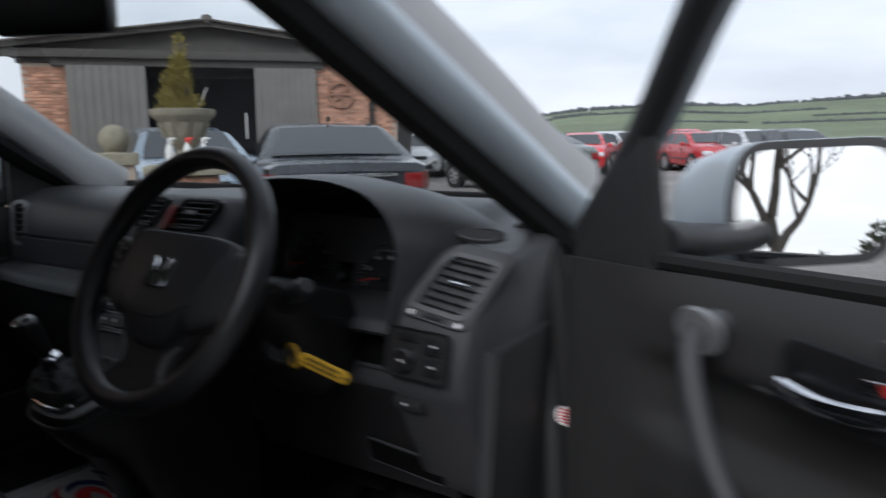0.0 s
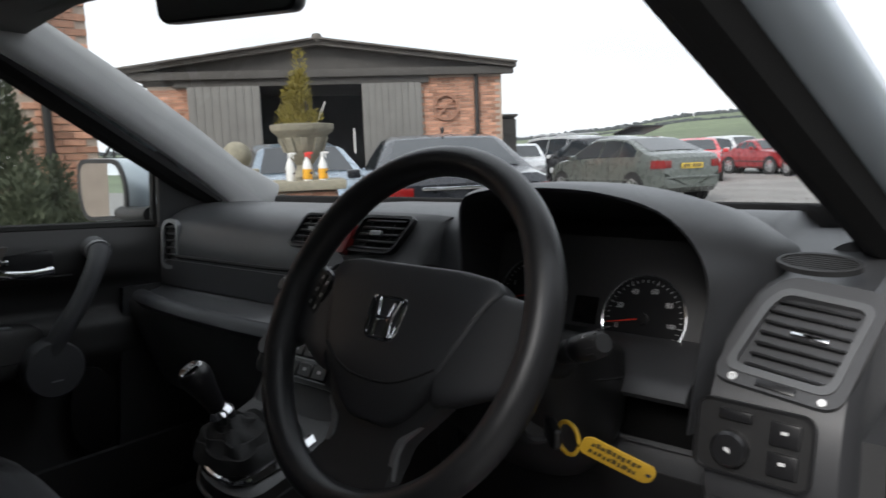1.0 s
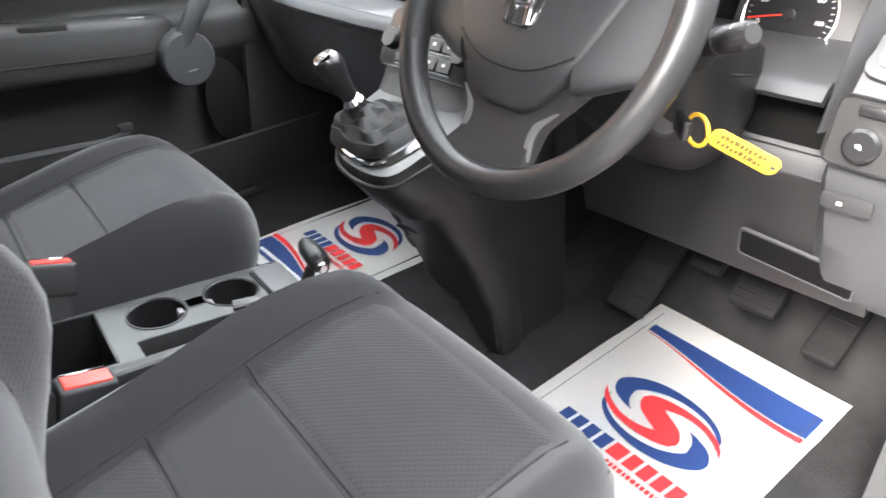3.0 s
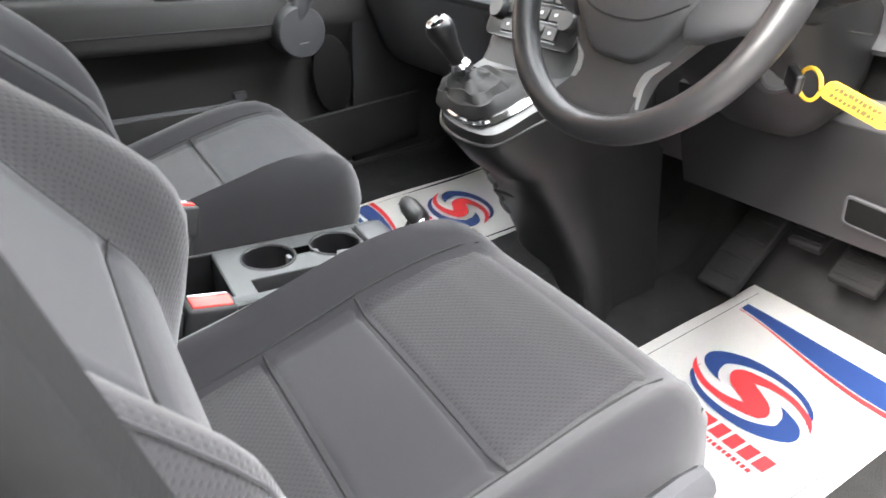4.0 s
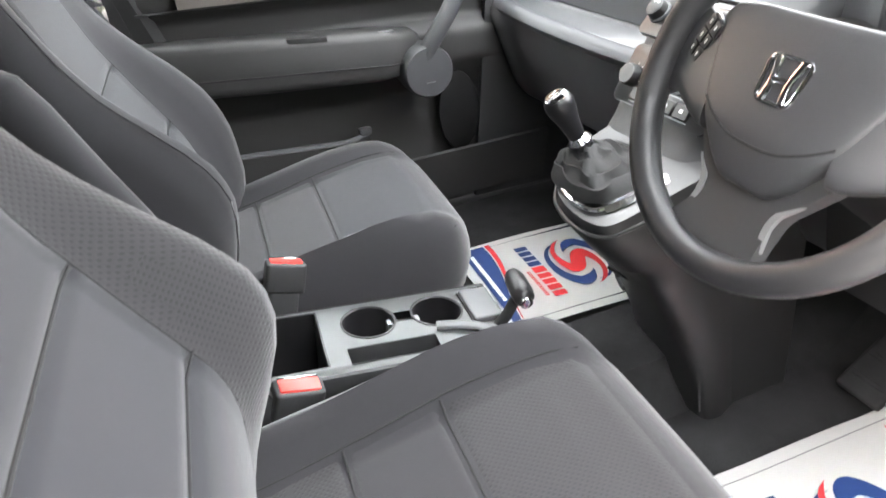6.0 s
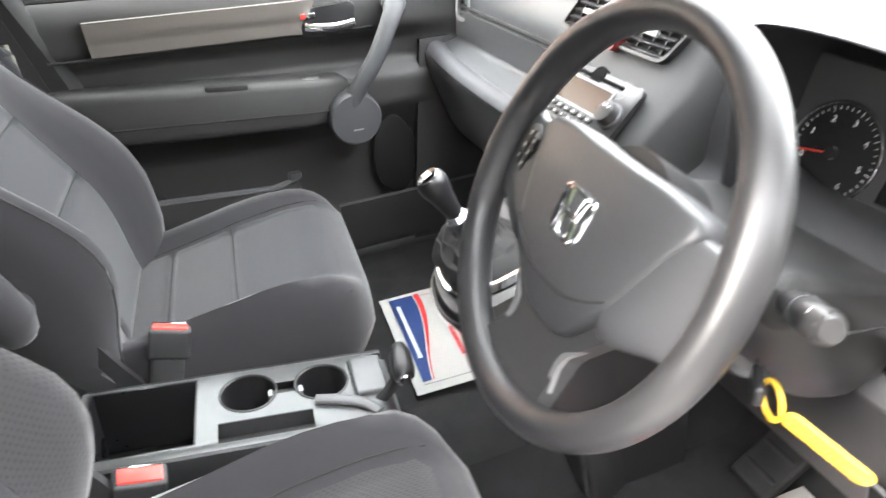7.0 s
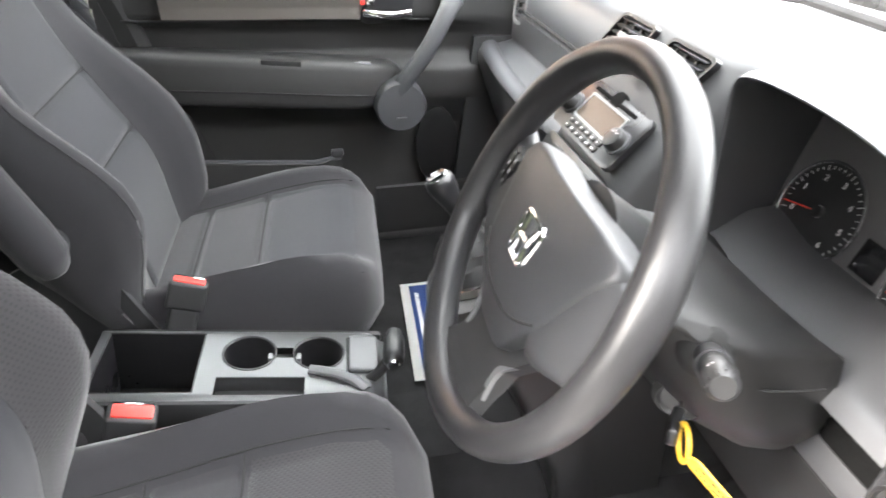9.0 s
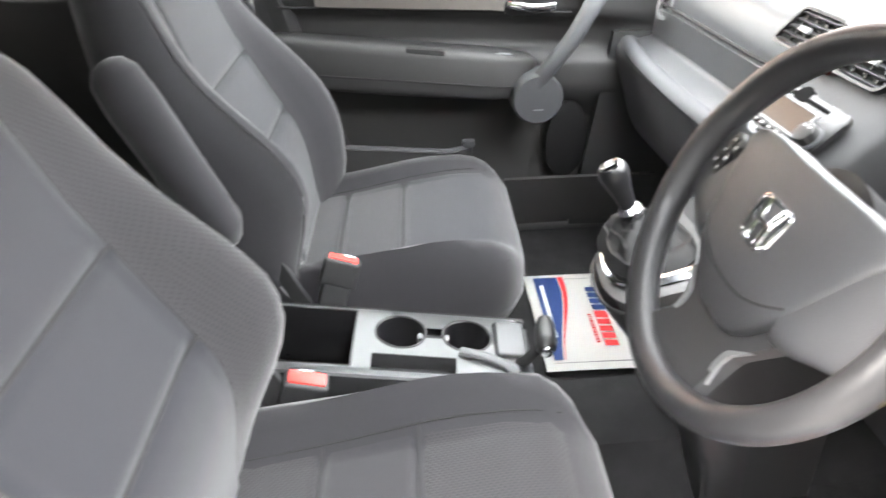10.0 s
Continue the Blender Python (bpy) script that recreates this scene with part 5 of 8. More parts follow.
# ---- front doors ----
def front_door(name, label, m, s):
    """A front door in its own axes: a = way back from the hinge edge (-y when shut), b = inwards, z up.
    s is -1 for the left-hand door, 1 for the right; local x is outwards times s."""
    root = thing(name, label, "car door", m, kind="")

    def P(a, b, z):
        return Vector((-s * b, -a, z))
    # inner face: depth b as it goes down and along
    def depth(a, z):
        d = table([(0.40, 0.005), (0.60, -0.025), (0.72, -0.03), (0.80, 0.02), (0.865, 0.02), (0.885, -0.02), (0.945, -0.015), (0.975, 0.02), (1.03, 0.022), (1.065, 0.005), (1.085, -0.03)], z + 0.05 * (a - 0.5) * -1 + 0.0)
        fade = smooth((a - 0.12) / 0.15)
        return lerp(0.02, d, fade) - 0.02 * smooth((a - 1.02) / 0.08)

    def belt(a):
        return 1.040 + 0.055 * a

    def face(u, v):
        a = lerp(0.0, 1.12, u)
        z0 = 0.42
        z = lerp(z0, belt(a), v)
        return P(a, depth(a, z), z)
    part("inner_panel", sheet(lambda u, v: face(u, v), 40, 48, 0.006), DOORSKIN, root, sharp=60)
    part("outer_skin", sheet(lambda u, v: P(lerp(-0.02, 1.12, u), -0.13 + 0.025 * (2 * v - 1) ** 2, lerp(0.36, belt(lerp(0, 1.1, u)) - 0.01, v)), 20, 14, 0.005), PALEBLUE, root, "pale blue painted outer skin")
    part("edge_front", sheet(lambda u, v: P(0.0, lerp(-0.13, 0.02, u), lerp(0.38, 1.03, v)), 4, 8, 0.006), BLACK, root)
    part("edge_rear", sheet(lambda u, v: P(1.12, lerp(-0.13, -0.0, u), lerp(0.38, 1.09, v)), 4, 8, 0.006), PALEBLUE, root)
    part("bottom_edge", sheet(lambda u, v: P(lerp(0.0, 1.12, u), lerp(-0.13, 0.0, v), 0.39), 8, 3, 0.006), PALEBLUE, root)
    part("belt_seal", tube([P(a, -0.03, belt(a) + 0.004) for a in (0.14, 0.4, 0.7, 1.0, 1.12)], 0.012, 8), RUBBER, root, "black window seal")
    # sail panel, window frame, glass
    part("sail_panel", sheet(lambda u, v: P(lerp(-0.03 + 0.155 * v, 0.145, u), -0.005 + 0.015 * v, lerp(1.035, 1.225, v)), 8, 8, 0.012), BLACK, root, "black triangular sail panel")
    frame_line = spline([P(-0.04, -0.03, 1.06), P(0.13, -0.005, 1.215), P(0.295, 0.045, 1.355), P(0.46, 0.08, 1.45), P(0.75, 0.095, 1.49), P(1.0, 0.095, 1.49), P(1.1, 0.075, 1.43), P(1.12, 0.02, 1.22), P(1.12, -0.01, 1.09)], 40)
    part("window_frame", tube(frame_line, 0.020, 10), BLACK, root, "black window frame")
    part("outer_frame", tube([p + Vector((s * 0.03, 0, 0.008)) for p in frame_line[:30]], 0.014, 8), PALEBLUE, root)
    part("division_bar", tube([P(0.143, -0.03, 1.05), P(0.143, -0.005, 1.225)], 0.008, 8), BLACK, root)

    def pane(u, v):
        a = lerp(0.15, 1.11, u)
        zt = table([(0.15, 1.225), (0.33, 1.355), (0.52, 1.45), (0.75, 1.49), (1.12, 1.49)], a)
        return P(a, -0.035 + 0.36 * (lerp(belt(a), zt, v) - 1.06) * 0.9, lerp(belt(a), zt, v))
    if s < 0:
        g = part("window_glass", sheet(pane, 14, 6, 0.003), CLEAR, root, "clear side window")
        g.visible_shadow = False
    # titanium insert with a bevelled step
    zt = lambda a: 1.010 + 0.04 * (a - 0.55)
    def insert(u, v):
        a = lerp(0.495, 0.92, u)
        z = lerp(zt(a) - 0.030, zt(a) + 0.036, v)
        return P(a + 0.03 * (0.5 - v) * (1 if u < 0.05 else 0), 0.030 + 0.004 * smooth((v - 0.4) / 0.2) - 0.01 * smooth((0.06 - u) / 0.06), z)
    part("titanium_insert", sheet(insert, 30, 10, 0.012), WARMSILVER, root, "brushed titanium-look insert")
    part("insert_line", tube([P(a, 0.033, zt(a) - 0.034) for a in (0.36, 0.5, 0.75, 1.0)], 0.003, 6), SEATDARK, root)
    # handle cup and lever
    c = P(0.455, 0.028, 1.0)
    hm = basis(c, (0, -1, 0), (-s, 0, 0))
    part("handle_cup", xf(prism(round_poly([(-0.062, -0.028), (0.055, -0.024), (0.058, 0.034), (-0.03, 0.034), (-0.06, 0.008)], 0.015, 4), 0.008, 0.002), hm if s < 0 else basis(c, (0, -1, 0), (-s, 0, 0)) @ Matrix.Diagonal((1, -1, 1, 1))), GLOSSY, root, "black handle cup")
    part("lever", tube(spline([P(0.40, 0.044, 0.985), P(0.44, 0.048, 0.982), P(0.48, 0.048, 0.986), P(0.505, 0.042, 0.99)], 10), 0.0055, 8, flat=1.6), CHROME, root, "chrome release lever")
    part("lock_tab", box(tuple(P(0.49, 0.042, 1.012)), (0.010, 0.018, 0.012), 0.003), CHROME, root)
    part("lock_mark", box(tuple(P(0.506, 0.041, 1.012)), (0.008, 0.010, 0.010), 0.002), REDBTN, root, "red lock mark")
    # armrest
    def arm_ring(a, d, h):
        zc = 0.842 + 0.10 * (a - 0.55)
        return [P(a, 0.005 + d * (0.5 + 0.5 * math.copysign(abs(math.cos(q)) ** 0.42, math.cos(q))), zc + h * math.copysign(abs(math.sin(q)) ** 0.42, math.sin(q))) for q in (2 * math.pi * k / 20 for k in range(20))]
    part("armrest", loft([arm_ring(0.43, 0.03, 0.034), arm_ring(0.45, 0.06, 0.048), arm_ring(0.54, 0.080, 0.056), arm_ring(0.75, 0.086, 0.057), arm_ring(0.98, 0.082, 0.056), arm_ring(1.07, 0.06, 0.052), arm_ring(1.10, 0.02, 0.045)]), DOORSKIN, root, "padded armrest", sharp=60)
    part("armrest_seam", tube([P(a, 0.0905 - 0.02 * smooth((0.52 - a) / 0.08), 0.825 + 0.10 * (a - 0.55)) for a in (0.47, 0.52, 0.6, 0.75, 0.92)], 0.0018, 6), SEATDARK, root)
    part("grab_notch", box(tuple(P(0.69, 0.060, 0.9045)), (0.055, 0.085, 0.012), 0.004, 2, pose(0, 0, 0, -5.7, 0, 0)), SEATDARK, root)
    part("switch_edge", box(tuple(P(0.535, 0.066, 0.8915)), (0.012, 0.075, 0.005), 0.002, 2, pose(0, 0, 0, -5.7, 0, 0)), SILVER, root, "silver switch edge")
    # pull handle from a round boss up to the panel
    boss = basis(P(0.438, 0.055 if s > 0 else 0.074, 0.795), (0, 1, 0), (-s, 0, 0))
    part("boss", lathe([(0.054, -0.06), (0.058, -0.02), (0.058, 0.028), (0.054, 0.034), (0.0, 0.036)], 36, boss), DARK, root, "round boss of the pull handle")
    part("boss_badge", xf(box((0.0, -0.022, 0.0365), (0.022, 0.003, 0.001), 0), boss), SILVER, root)
    grip = spline([P(0.45, 0.078, 0.80), P(0.42, 0.095, 0.86), P(0.375, 0.098, 0.92), P(0.335, 0.088, 0.985), P(0.315, 0.066, 1.012), P(0.31, 0.03, 1.02)], 22)
    thin = 0.52 if s > 0 else 1.0
    part("pull_handle", tube(grip, [thin * r for r in [0.030, 0.027, 0.024, 0.021, 0.0195, 0.019, 0.019, 0.019, 0.019, 0.019, 0.019, 0.019, 0.019, 0.020, 0.020, 0.021, 0.022, 0.023, 0.024, 0.025, 0.026, 0.027]], 14), DARK, root, "grey pull handle")
    part("handle_ring", tube([grip[17] + (grip[18] - grip[17]) * 0.2, grip[18]], 0.026, 16), SILVER, root)
    # map pocket, its clip and the speaker
    def pocket(u, v):
        a = lerp(0.58, 1.06, u)
        return P(a, 0.02 + 0.045 * smooth((u) / 0.12) * (0.6 + 0.4 * v), lerp(0.47, 0.655 + 0.09 * (a - 0.58), v))
    part("map_pocket", sheet(pocket, 20, 8, 0.010), DOORSKIN, root)
    part("pocket_lip", tube([P(a, 0.063 if a > 0.62 else 0.03, 0.655 + 0.09 * (a - 0.58)) for a in (0.58, 0.64, 0.8, 1.06)], 0.007, 8), DARK, root)
    part("pocket_clip", box(tuple(P(0.585, 0.035, 0.668)), (0.02, 0.03, 0.018), 0.006), DARK, root)
    sp = basis(P(0.34, 0.012, 0.66), (0, 1, 0), (-s, 0, 0))
    part("speaker", xf(prism([(0.052 * math.cos(a), 0.10 * math.sin(a)) for a in (2 * math.pi * k / 32 for k in range(32))], 0.012, 0.004), sp), SEALBLACK, root, "black oval speaker cloth")
    part("front_bin", sheet(lambda u, v: P(lerp(0.12, 0.50, u), 0.035 + 0.03 * v, lerp(0.45, 0.585, v)), 10, 6, 0.010), DOORSKIN, root)
    # outer mirror
    rings = []
    for a, b_, z, wa, wz in ((0.10, -0.04, 1.075, 0.062, 0.028), (0.115, -0.10, 1.07, 0.055, 0.022), (0.125, -0.15, 1.07, 0.045, 0.02), (0.13, -0.185, 1.075, 0.035, 0.02)):
        rings.append([P(a + wa * math.cos(q), b_, z + wz * math.sin(q)) for q in (2 * math.pi * k / 14 for k in range(14))])
    part("mirror_arm", loft(rings), BLACK, root, "black mirror arm", sharp=60)
    hc = P(0.135, -0.285 if s > 0 else -0.275, 1.114 if s > 0 else 1.132)
    mm = basis(hc, (s, -0.10, 0), (-0.69, -0.71, 0.12) if s > 0 else (0.10, -1.0, 0.03))
    prof = round_poly([(-0.115, -0.085), (0.085, -0.080), (0.118, -0.02), (0.115, 0.075), (-0.10, 0.085), (-0.125, 0.0)] if s > 0 else [(-0.085, -0.080), (0.115, -0.085), (0.125, 0.0), (0.10, 0.085), (-0.115, 0.075), (-0.118, -0.02)], 0.04, 5)
    if s > 0:
        prof = [(p[0] * 0.95, p[1] * 1.08) for p in prof]
    lean = -1.1 if s > 0 else 0.0

    def ringm(k, z):
        return [mm @ Vector((p[0] * k - lean * min(z, 0), p[1] * k, z)) for p in prof]
    part("mirror_housing", loft([ringm(0.96, 0.012), ringm(1.0, 0.0), ringm(1.0, -0.03), ringm(0.93, -0.07), ringm(0.75, -0.10), ringm(0.4, -0.115)], cap=True), PALEBLUE, root, "pale blue mirror housing", sharp=60)
    part("mirror_rim", xf(ring_strip([(p[0] * 0.97, p[1] * 0.97) for p in prof], [(p[0] * 0.86, p[1] * 0.84) for p in prof], 0.008), mm @ pose(0, 0, 0.008)), BLACK, root)
    part("mirror_glass", xf(prism([(p[0] * 0.87, p[1] * 0.85) for p in prof], 0.003), mm @ pose(0, 0, 0.0125)), MIRROR, root, "mirror glass")
    return root


def doors():
    front_door("passenger_door", "shut dark grey passenger door with titanium insert and pull handle", pose(-0.735, 0.47, 0), -1)
    front_door("driver_door", "half open dark grey driver's door with its mirror and pull handle", pose(0.815, 0.356, 0.0, 0, 0, 54), 1)

# ---- steering wheel and column ----
def steering():
    m = basis((0.3678, -0.0014, 1.0303), (0.998, -0.06, 0), (-0.06, -1.0, 0.5437)) @ pose(0, 0, 0, 0, 0, -9.5)
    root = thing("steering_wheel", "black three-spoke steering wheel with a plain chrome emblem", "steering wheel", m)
    R = 0.1747
    pts = [(R * math.cos(a), R * math.sin(a), 0.0) for a in (2 * math.pi * k / 96 for k in range(96))]
    bulge = lambda q: math.exp(-((q - 150) / 14) ** 2) + math.exp(-((q - 30) / 14) ** 2)
    rad = [0.0156 + 0.0013 * bulge(360 * k / 96) for k in range(96)]
    part("rim", tube(pts, rad, 18, close=True, up=Z, flat=1.15), LEATHER, root, "worn black grained rim", sharp=60)
    for a0, a1 in ((172, 212),):
        arc = [(R * math.cos(radians(lerp(a0, a1, k / 16))), R * math.sin(radians(lerp(a0, a1, k / 16))), 0.0) for k in range(17)]
        part("grip_section", tube(arc, [0.0150] + [0.0160] * 15 + [0.0150], 18, up=Z, flat=1.15), PERF, root, "perforated leather grip section", sharp=60)
    # hub behind the pad
    part("hub", lathe([(0.060, -0.085), (0.066, -0.05), (0.070, -0.028), (0.0, -0.024)], 32), SHROUD, root)
    # airbag pad, domed shield that narrows towards the lower spoke
    turn = pose(0, 0, 0, 0, 0, 9)
    half = [(0.034, 0.059), (0.075, 0.060), (0.112, 0.056), (0.122, 0.044), (0.110, 0.020), (0.098, -0.010), (0.088, -0.034), (0.069, -0.060), (0.046, -0.088), (0.028, -0.099)]
    shield = round_poly(half + [(-x, y) for x, y in half[::-1]], 0.014, 4)

    def pad_z(x, y):
        return 0.012 - 0.013 * min(1.0, abs(x) / 0.15) ** 2 - 0.004 * smooth((y - 0.025) / 0.035) - 0.014 * smooth((-y - 0.045) / 0.055)
    rings = [[Vector((p[0] * k, p[1] * k, z + pad_z(p[0] * k, p[1] * k))) for p in shield] for k, z in ((0.97, -0.036), (0.995, -0.022), (1.0, -0.012), (0.998, -0.0065), (0.985, -0.0030), (0.965, -0.0012), (0.93, -0.0003), (0.85, 0.0), (0.7, 0.0), (0.5, 0.0), (0.3, 0.0), (0.1, 0.0))]
    part("airbag_pad", xf(loft(rings), turn), PADSKIN, root, "dark grey grained airbag pad", sharp=50)
    crease = [(x, y, pad_z(x, y) + 0.0002) for x, y in ((-0.080, -0.036), (-0.056, -0.050), (-0.024, -0.060), (0.024, -0.060), (0.056, -0.050), (0.080, -0.036))]
    # Dark line paints the shade in the pressed crease.
    part("pad_crease", xf(tube(spline(crease, 22), 0.0012, 6), turn), SEATDARK, root, "pressed crease below the emblem")
    # broad side spokes that flow from the pad into the rim
    for s in (-1, 1):
        rings = []
        for t in range(12):
            f = t / 11
            x = lerp(0.080, 0.169, f)
            y1 = lerp(0.050, 0.040, f) + 0.010 * smooth((f - 0.72) / 0.28)
            y0 = lerp(-0.066, -0.042, smooth(f * 1.2)) - 0.014 * smooth((f - 0.72) / 0.28)
            thick = 0.012 - 0.003 * smooth((f - 0.7) / 0.3)
            ring = []
            for a in (2 * math.pi * k / 32 for k in range(32)):
                cy, cz = math.sin(a), math.cos(a)
                y = lerp(y0, y1, 0.5 + 0.5 * math.copysign(abs(cy) ** 0.55, cy))
                ring.append(Vector((s * x, y, pad_z(x, y) - 0.0025 - thick + thick * math.copysign(abs(cz) ** 0.5, cz))))
            rings.append(ring)
        part("side_spoke", xf(loft(rings), turn), PADSKIN, root, "satin side spoke", sharp=60)
        # bright edge that runs down the lower spoke
        strip = prism(round_poly([(s * 0.070, -0.086), (s * 0.053, -0.105), (s * 0.050, -0.118), (s * 0.056, -0.150), (s * 0.048, -0.148), (s * 0.043, -0.118), (s * 0.046, -0.104)], 0.003, 2), 0.005, 0.0012)
        part("inlay", xf(strip, turn @ pose(0, 0, -0.0150)), SILVER, root, "silver spoke inlay")
    low = round_poly([(-0.096, -0.050), (-0.072, -0.080), (-0.050, -0.108), (-0.050, -0.130), (-0.062, -0.160), (-0.050, -0.172), (0.050, -0.172), (0.062, -0.160), (0.050, -0.130), (0.050, -0.108), (0.072, -0.080), (0.096, -0.050)], 0.010, 4)
    cover = prism(low, 0.018, 0.005, 3)
    for v in cover.verts:
        v.co.z += -0.030 + 0.014 * smooth((-v.co.y - 0.12) / 0.04)
    part("lower_spoke", xf(cover, turn), BLACK, root, "dark grey lower spoke", sharp=40)
    # switches on the left spoke, beside the pad's upper corner
    sw = turn @ pose(-0.127, 0.014, pad_z(0.127, 0.014) - 0.0045, 0, -10, 62)
    pad = part("switch_pad", xf(prism(rounded(0.052, 0.026, 0.008), 0.004, 0.0015), sw), GLOSSY, root)
    for dx, dy in ((-0.016, 0.006), (0.0, 0.006), (0.016, 0.006), (-0.016, -0.006), (0.0, -0.006), (0.016, -0.006)):
        part("switch", xf(box((dx, dy, 0.0045), (0.014, 0.010, 0.003), 0.001, 2), sw), SHROUD, pad)
        part("switch_mark", xf(box((dx, dy, 0.0061), (0.005, 0.0022, 0.0003), 0), sw), GREYMARK, pad)
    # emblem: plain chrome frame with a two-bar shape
    o = round_poly([(-0.0245, 0.0205), (0.0245, 0.0205), (0.0200, -0.0205), (-0.0200, -0.0205)], 0.009, 4)
    e = turn @ pose(0.0, -0.001, 0.0124)
    emb = part("emblem", xf(tube([(p[0], p[1], 0.0) for p in o], 0.0024, 8, close=True), e), CHROME, root, "chrome emblem frame")
    for s in (-1, 1):
        part("emblem_bar", xf(tube([(s * 0.0150, 0.0185, 0.0), (s * 0.0105, 0.004, 0.001), (s * 0.0098, -0.004, 0.001), (s * 0.0115, -0.0185, 0.0)], [0.0046, 0.0034, 0.0034, 0.0044], 8), e), CHROME, emb)
    part("emblem_bar", xf(tube([(-0.010, 0.0, 0.001), (0.010, 0.0, 0.001)], 0.0032, 8), e), CHROME, emb)
    # column shroud
    col = thing("steering_column", "black steering column shroud with stalks and ignition lock", "steering column")
    rings = []
    for y, z, w, hu, hd in ((0.050, 1.000, 0.050, 0.030, 0.075), (0.066, 0.998, 0.080, 0.033, 0.105), (0.095, 0.994, 0.110, 0.034, 0.135), (0.130, 0.991, 0.121, 0.031, 0.158), (0.160, 0.985, 0.120, 0.028, 0.178), (0.195, 0.974, 0.117, 0.026, 0.182), (0.222, 0.966, 0.112, 0.027, 0.168), (0.232, 0.960, 0.102, 0.020, 0.145), (0.236, 0.950, 0.080, 0.008, 0.110)):
        ring = []
        for k in range(32):
            a = 2 * math.pi * k / 32
            sx, sy = math.cos(a), math.sin(a)
            low = max(0.0, -sy)
            ring.append(Vector((0.390 + w * (1 - 0.30 * low ** 3) * math.copysign(abs(sx) ** 0.6, sx), y - 0.035 * sy, z + (hu if sy > 0 else hd) * math.copysign(abs(sy) ** 0.8, sy))))
        rings.append(ring)
    part("shroud", loft(rings), COLUMN, col, sharp=50)
    part("shroud_split", tube([(0.497, 0.10, 0.972), (0.510, 0.15, 0.955), (0.504, 0.21, 0.94)], 0.0018, 6), SEATDARK, col)
    for s, end in ((1, (0.562, 0.064, 1.022)), (-1, (0.205, 0.07, 1.022))):
        a = Vector((0.383 + s * 0.105, 0.100, 0.990))
        b = Vector(end)
        line = [a.lerp(b, t) for t in (0, 0.3, 0.5, 0.51, 0.78, 0.79, 0.93, 1.0)]
        part("stalk", tube(line, [0.011, 0.0118, 0.0125, 0.0130, 0.0132, 0.0128, 0.0122, 0.0085], 20), SHROUD, col, "black light stalk" if s > 0 else "black wiper stalk")
        part("stalk_ring", tube([a.lerp(b, 0.50), a.lerp(b, 0.52)], 0.0140, 18), DARK, col)
        for k in range(3):
            p = a.lerp(b, 0.58 + 0.07 * k) + Vector((0, -0.0085, 0.0112))
            part("stalk_mark", box(tuple(p), (0.002, 0.005, 0.001), 0, rot=pose(0, 0, 0, 35, 0, 0)), WHITE, col)
        for k in range(12):
            q = 2 * math.pi * k / 12
            part("stalk_ridge", tube([a.lerp(b, f) + Vector((0, 0.0128 * math.cos(q), 0.0128 * math.sin(q))) for f in (0.80, 0.92)], 0.0008, 5), SHROUD, col)
        part("stalk_boot", lathe([(0.024, 0), (0.021, 0.008), (0.013, 0.014)], 18, basis(a + (b - a) * 0.05, (0, 0, 1), b - a)), RUBBER, col)
    ign = basis((0.462, 0.108, 0.915), (1, 0, 0), (0.75, -0.62, -0.1))
    part("ignition_ring", lathe([(0.026, -0.012), (0.026, 0.004), (0.020, 0.009), (0.017, 0.005), (0.0, 0.004)], 26, ign), BLACK, col, "ignition lock ring")
    # key with its ring and tag
    key = thing("ignition_key", "black car key in the ignition with a yellow paper tag", "key", pose(0.480, 0.094, 0.921))
    part("key_head", box((0.016, -0.011, -0.004), (0.028, 0.010, 0.022), 0.004, 3, pose(0, 0, 0, 0, 12, -38)), GLOSSY, key)
    part("key_plate", box((0.004, -0.002, -0.001), (0.016, 0.003, 0.012), 0.001, 1, pose(0, 0, 0, 0, 12, -38)), CHROME, key)
    loop = [(0.034 + 0.014 * math.cos(a), -0.013 - 0.004 * math.cos(a), -0.004 + 0.016 * math.sin(a)) for a in (2 * math.pi * k / 26 for k in range(26))]
    part("tag_loop", tube(loop, 0.0022, 8, close=True), YELLOW, key, "yellow plastic loop")
    tm = basis((0.079, -0.002, -0.017), (0.78, 0.42, -0.44), (0.31, -0.89, -0.34)) @ Matrix.Diagonal((0.88, 0.80, 1, 1))
    tag = part("tag", xf(prism(round_poly([(-0.040, -0.008), (-0.034, -0.0145), (0.036, -0.0145), (0.042, -0.008), (0.042, 0.008), (0.036, 0.0145), (-0.034, 0.0145), (-0.040, 0.008)], 0.003, 3), 0.0016, 0.0005), tm), YELLOW, key, "yellow tag with handwriting")
    rr = random.Random(4)
    for r in range(2):
        x = -0.030
        while x < 0.024:
            w = rr.uniform(0.003, 0.006)
            part("ink_bar", xf(box((x + w / 2, 0.006 - 0.011 * r + rr.uniform(-0.001, 0.001), 0.0019), (w, rr.uniform(0.005, 0.0075), 0.0003), 0, rot=pose(0, 0, 0, 0, 0, rr.uniform(-14, 14))), tm), INK, tag)
            x += w + rr.uniform(0.001, 0.002)
    part("tag_hole", lathe([(0.0028, 0), (0.0028, 0.0003), (0, 0.0003)], 12, tm @ pose(0.036, 0.0, 0.0017)), MATLINE, tag)


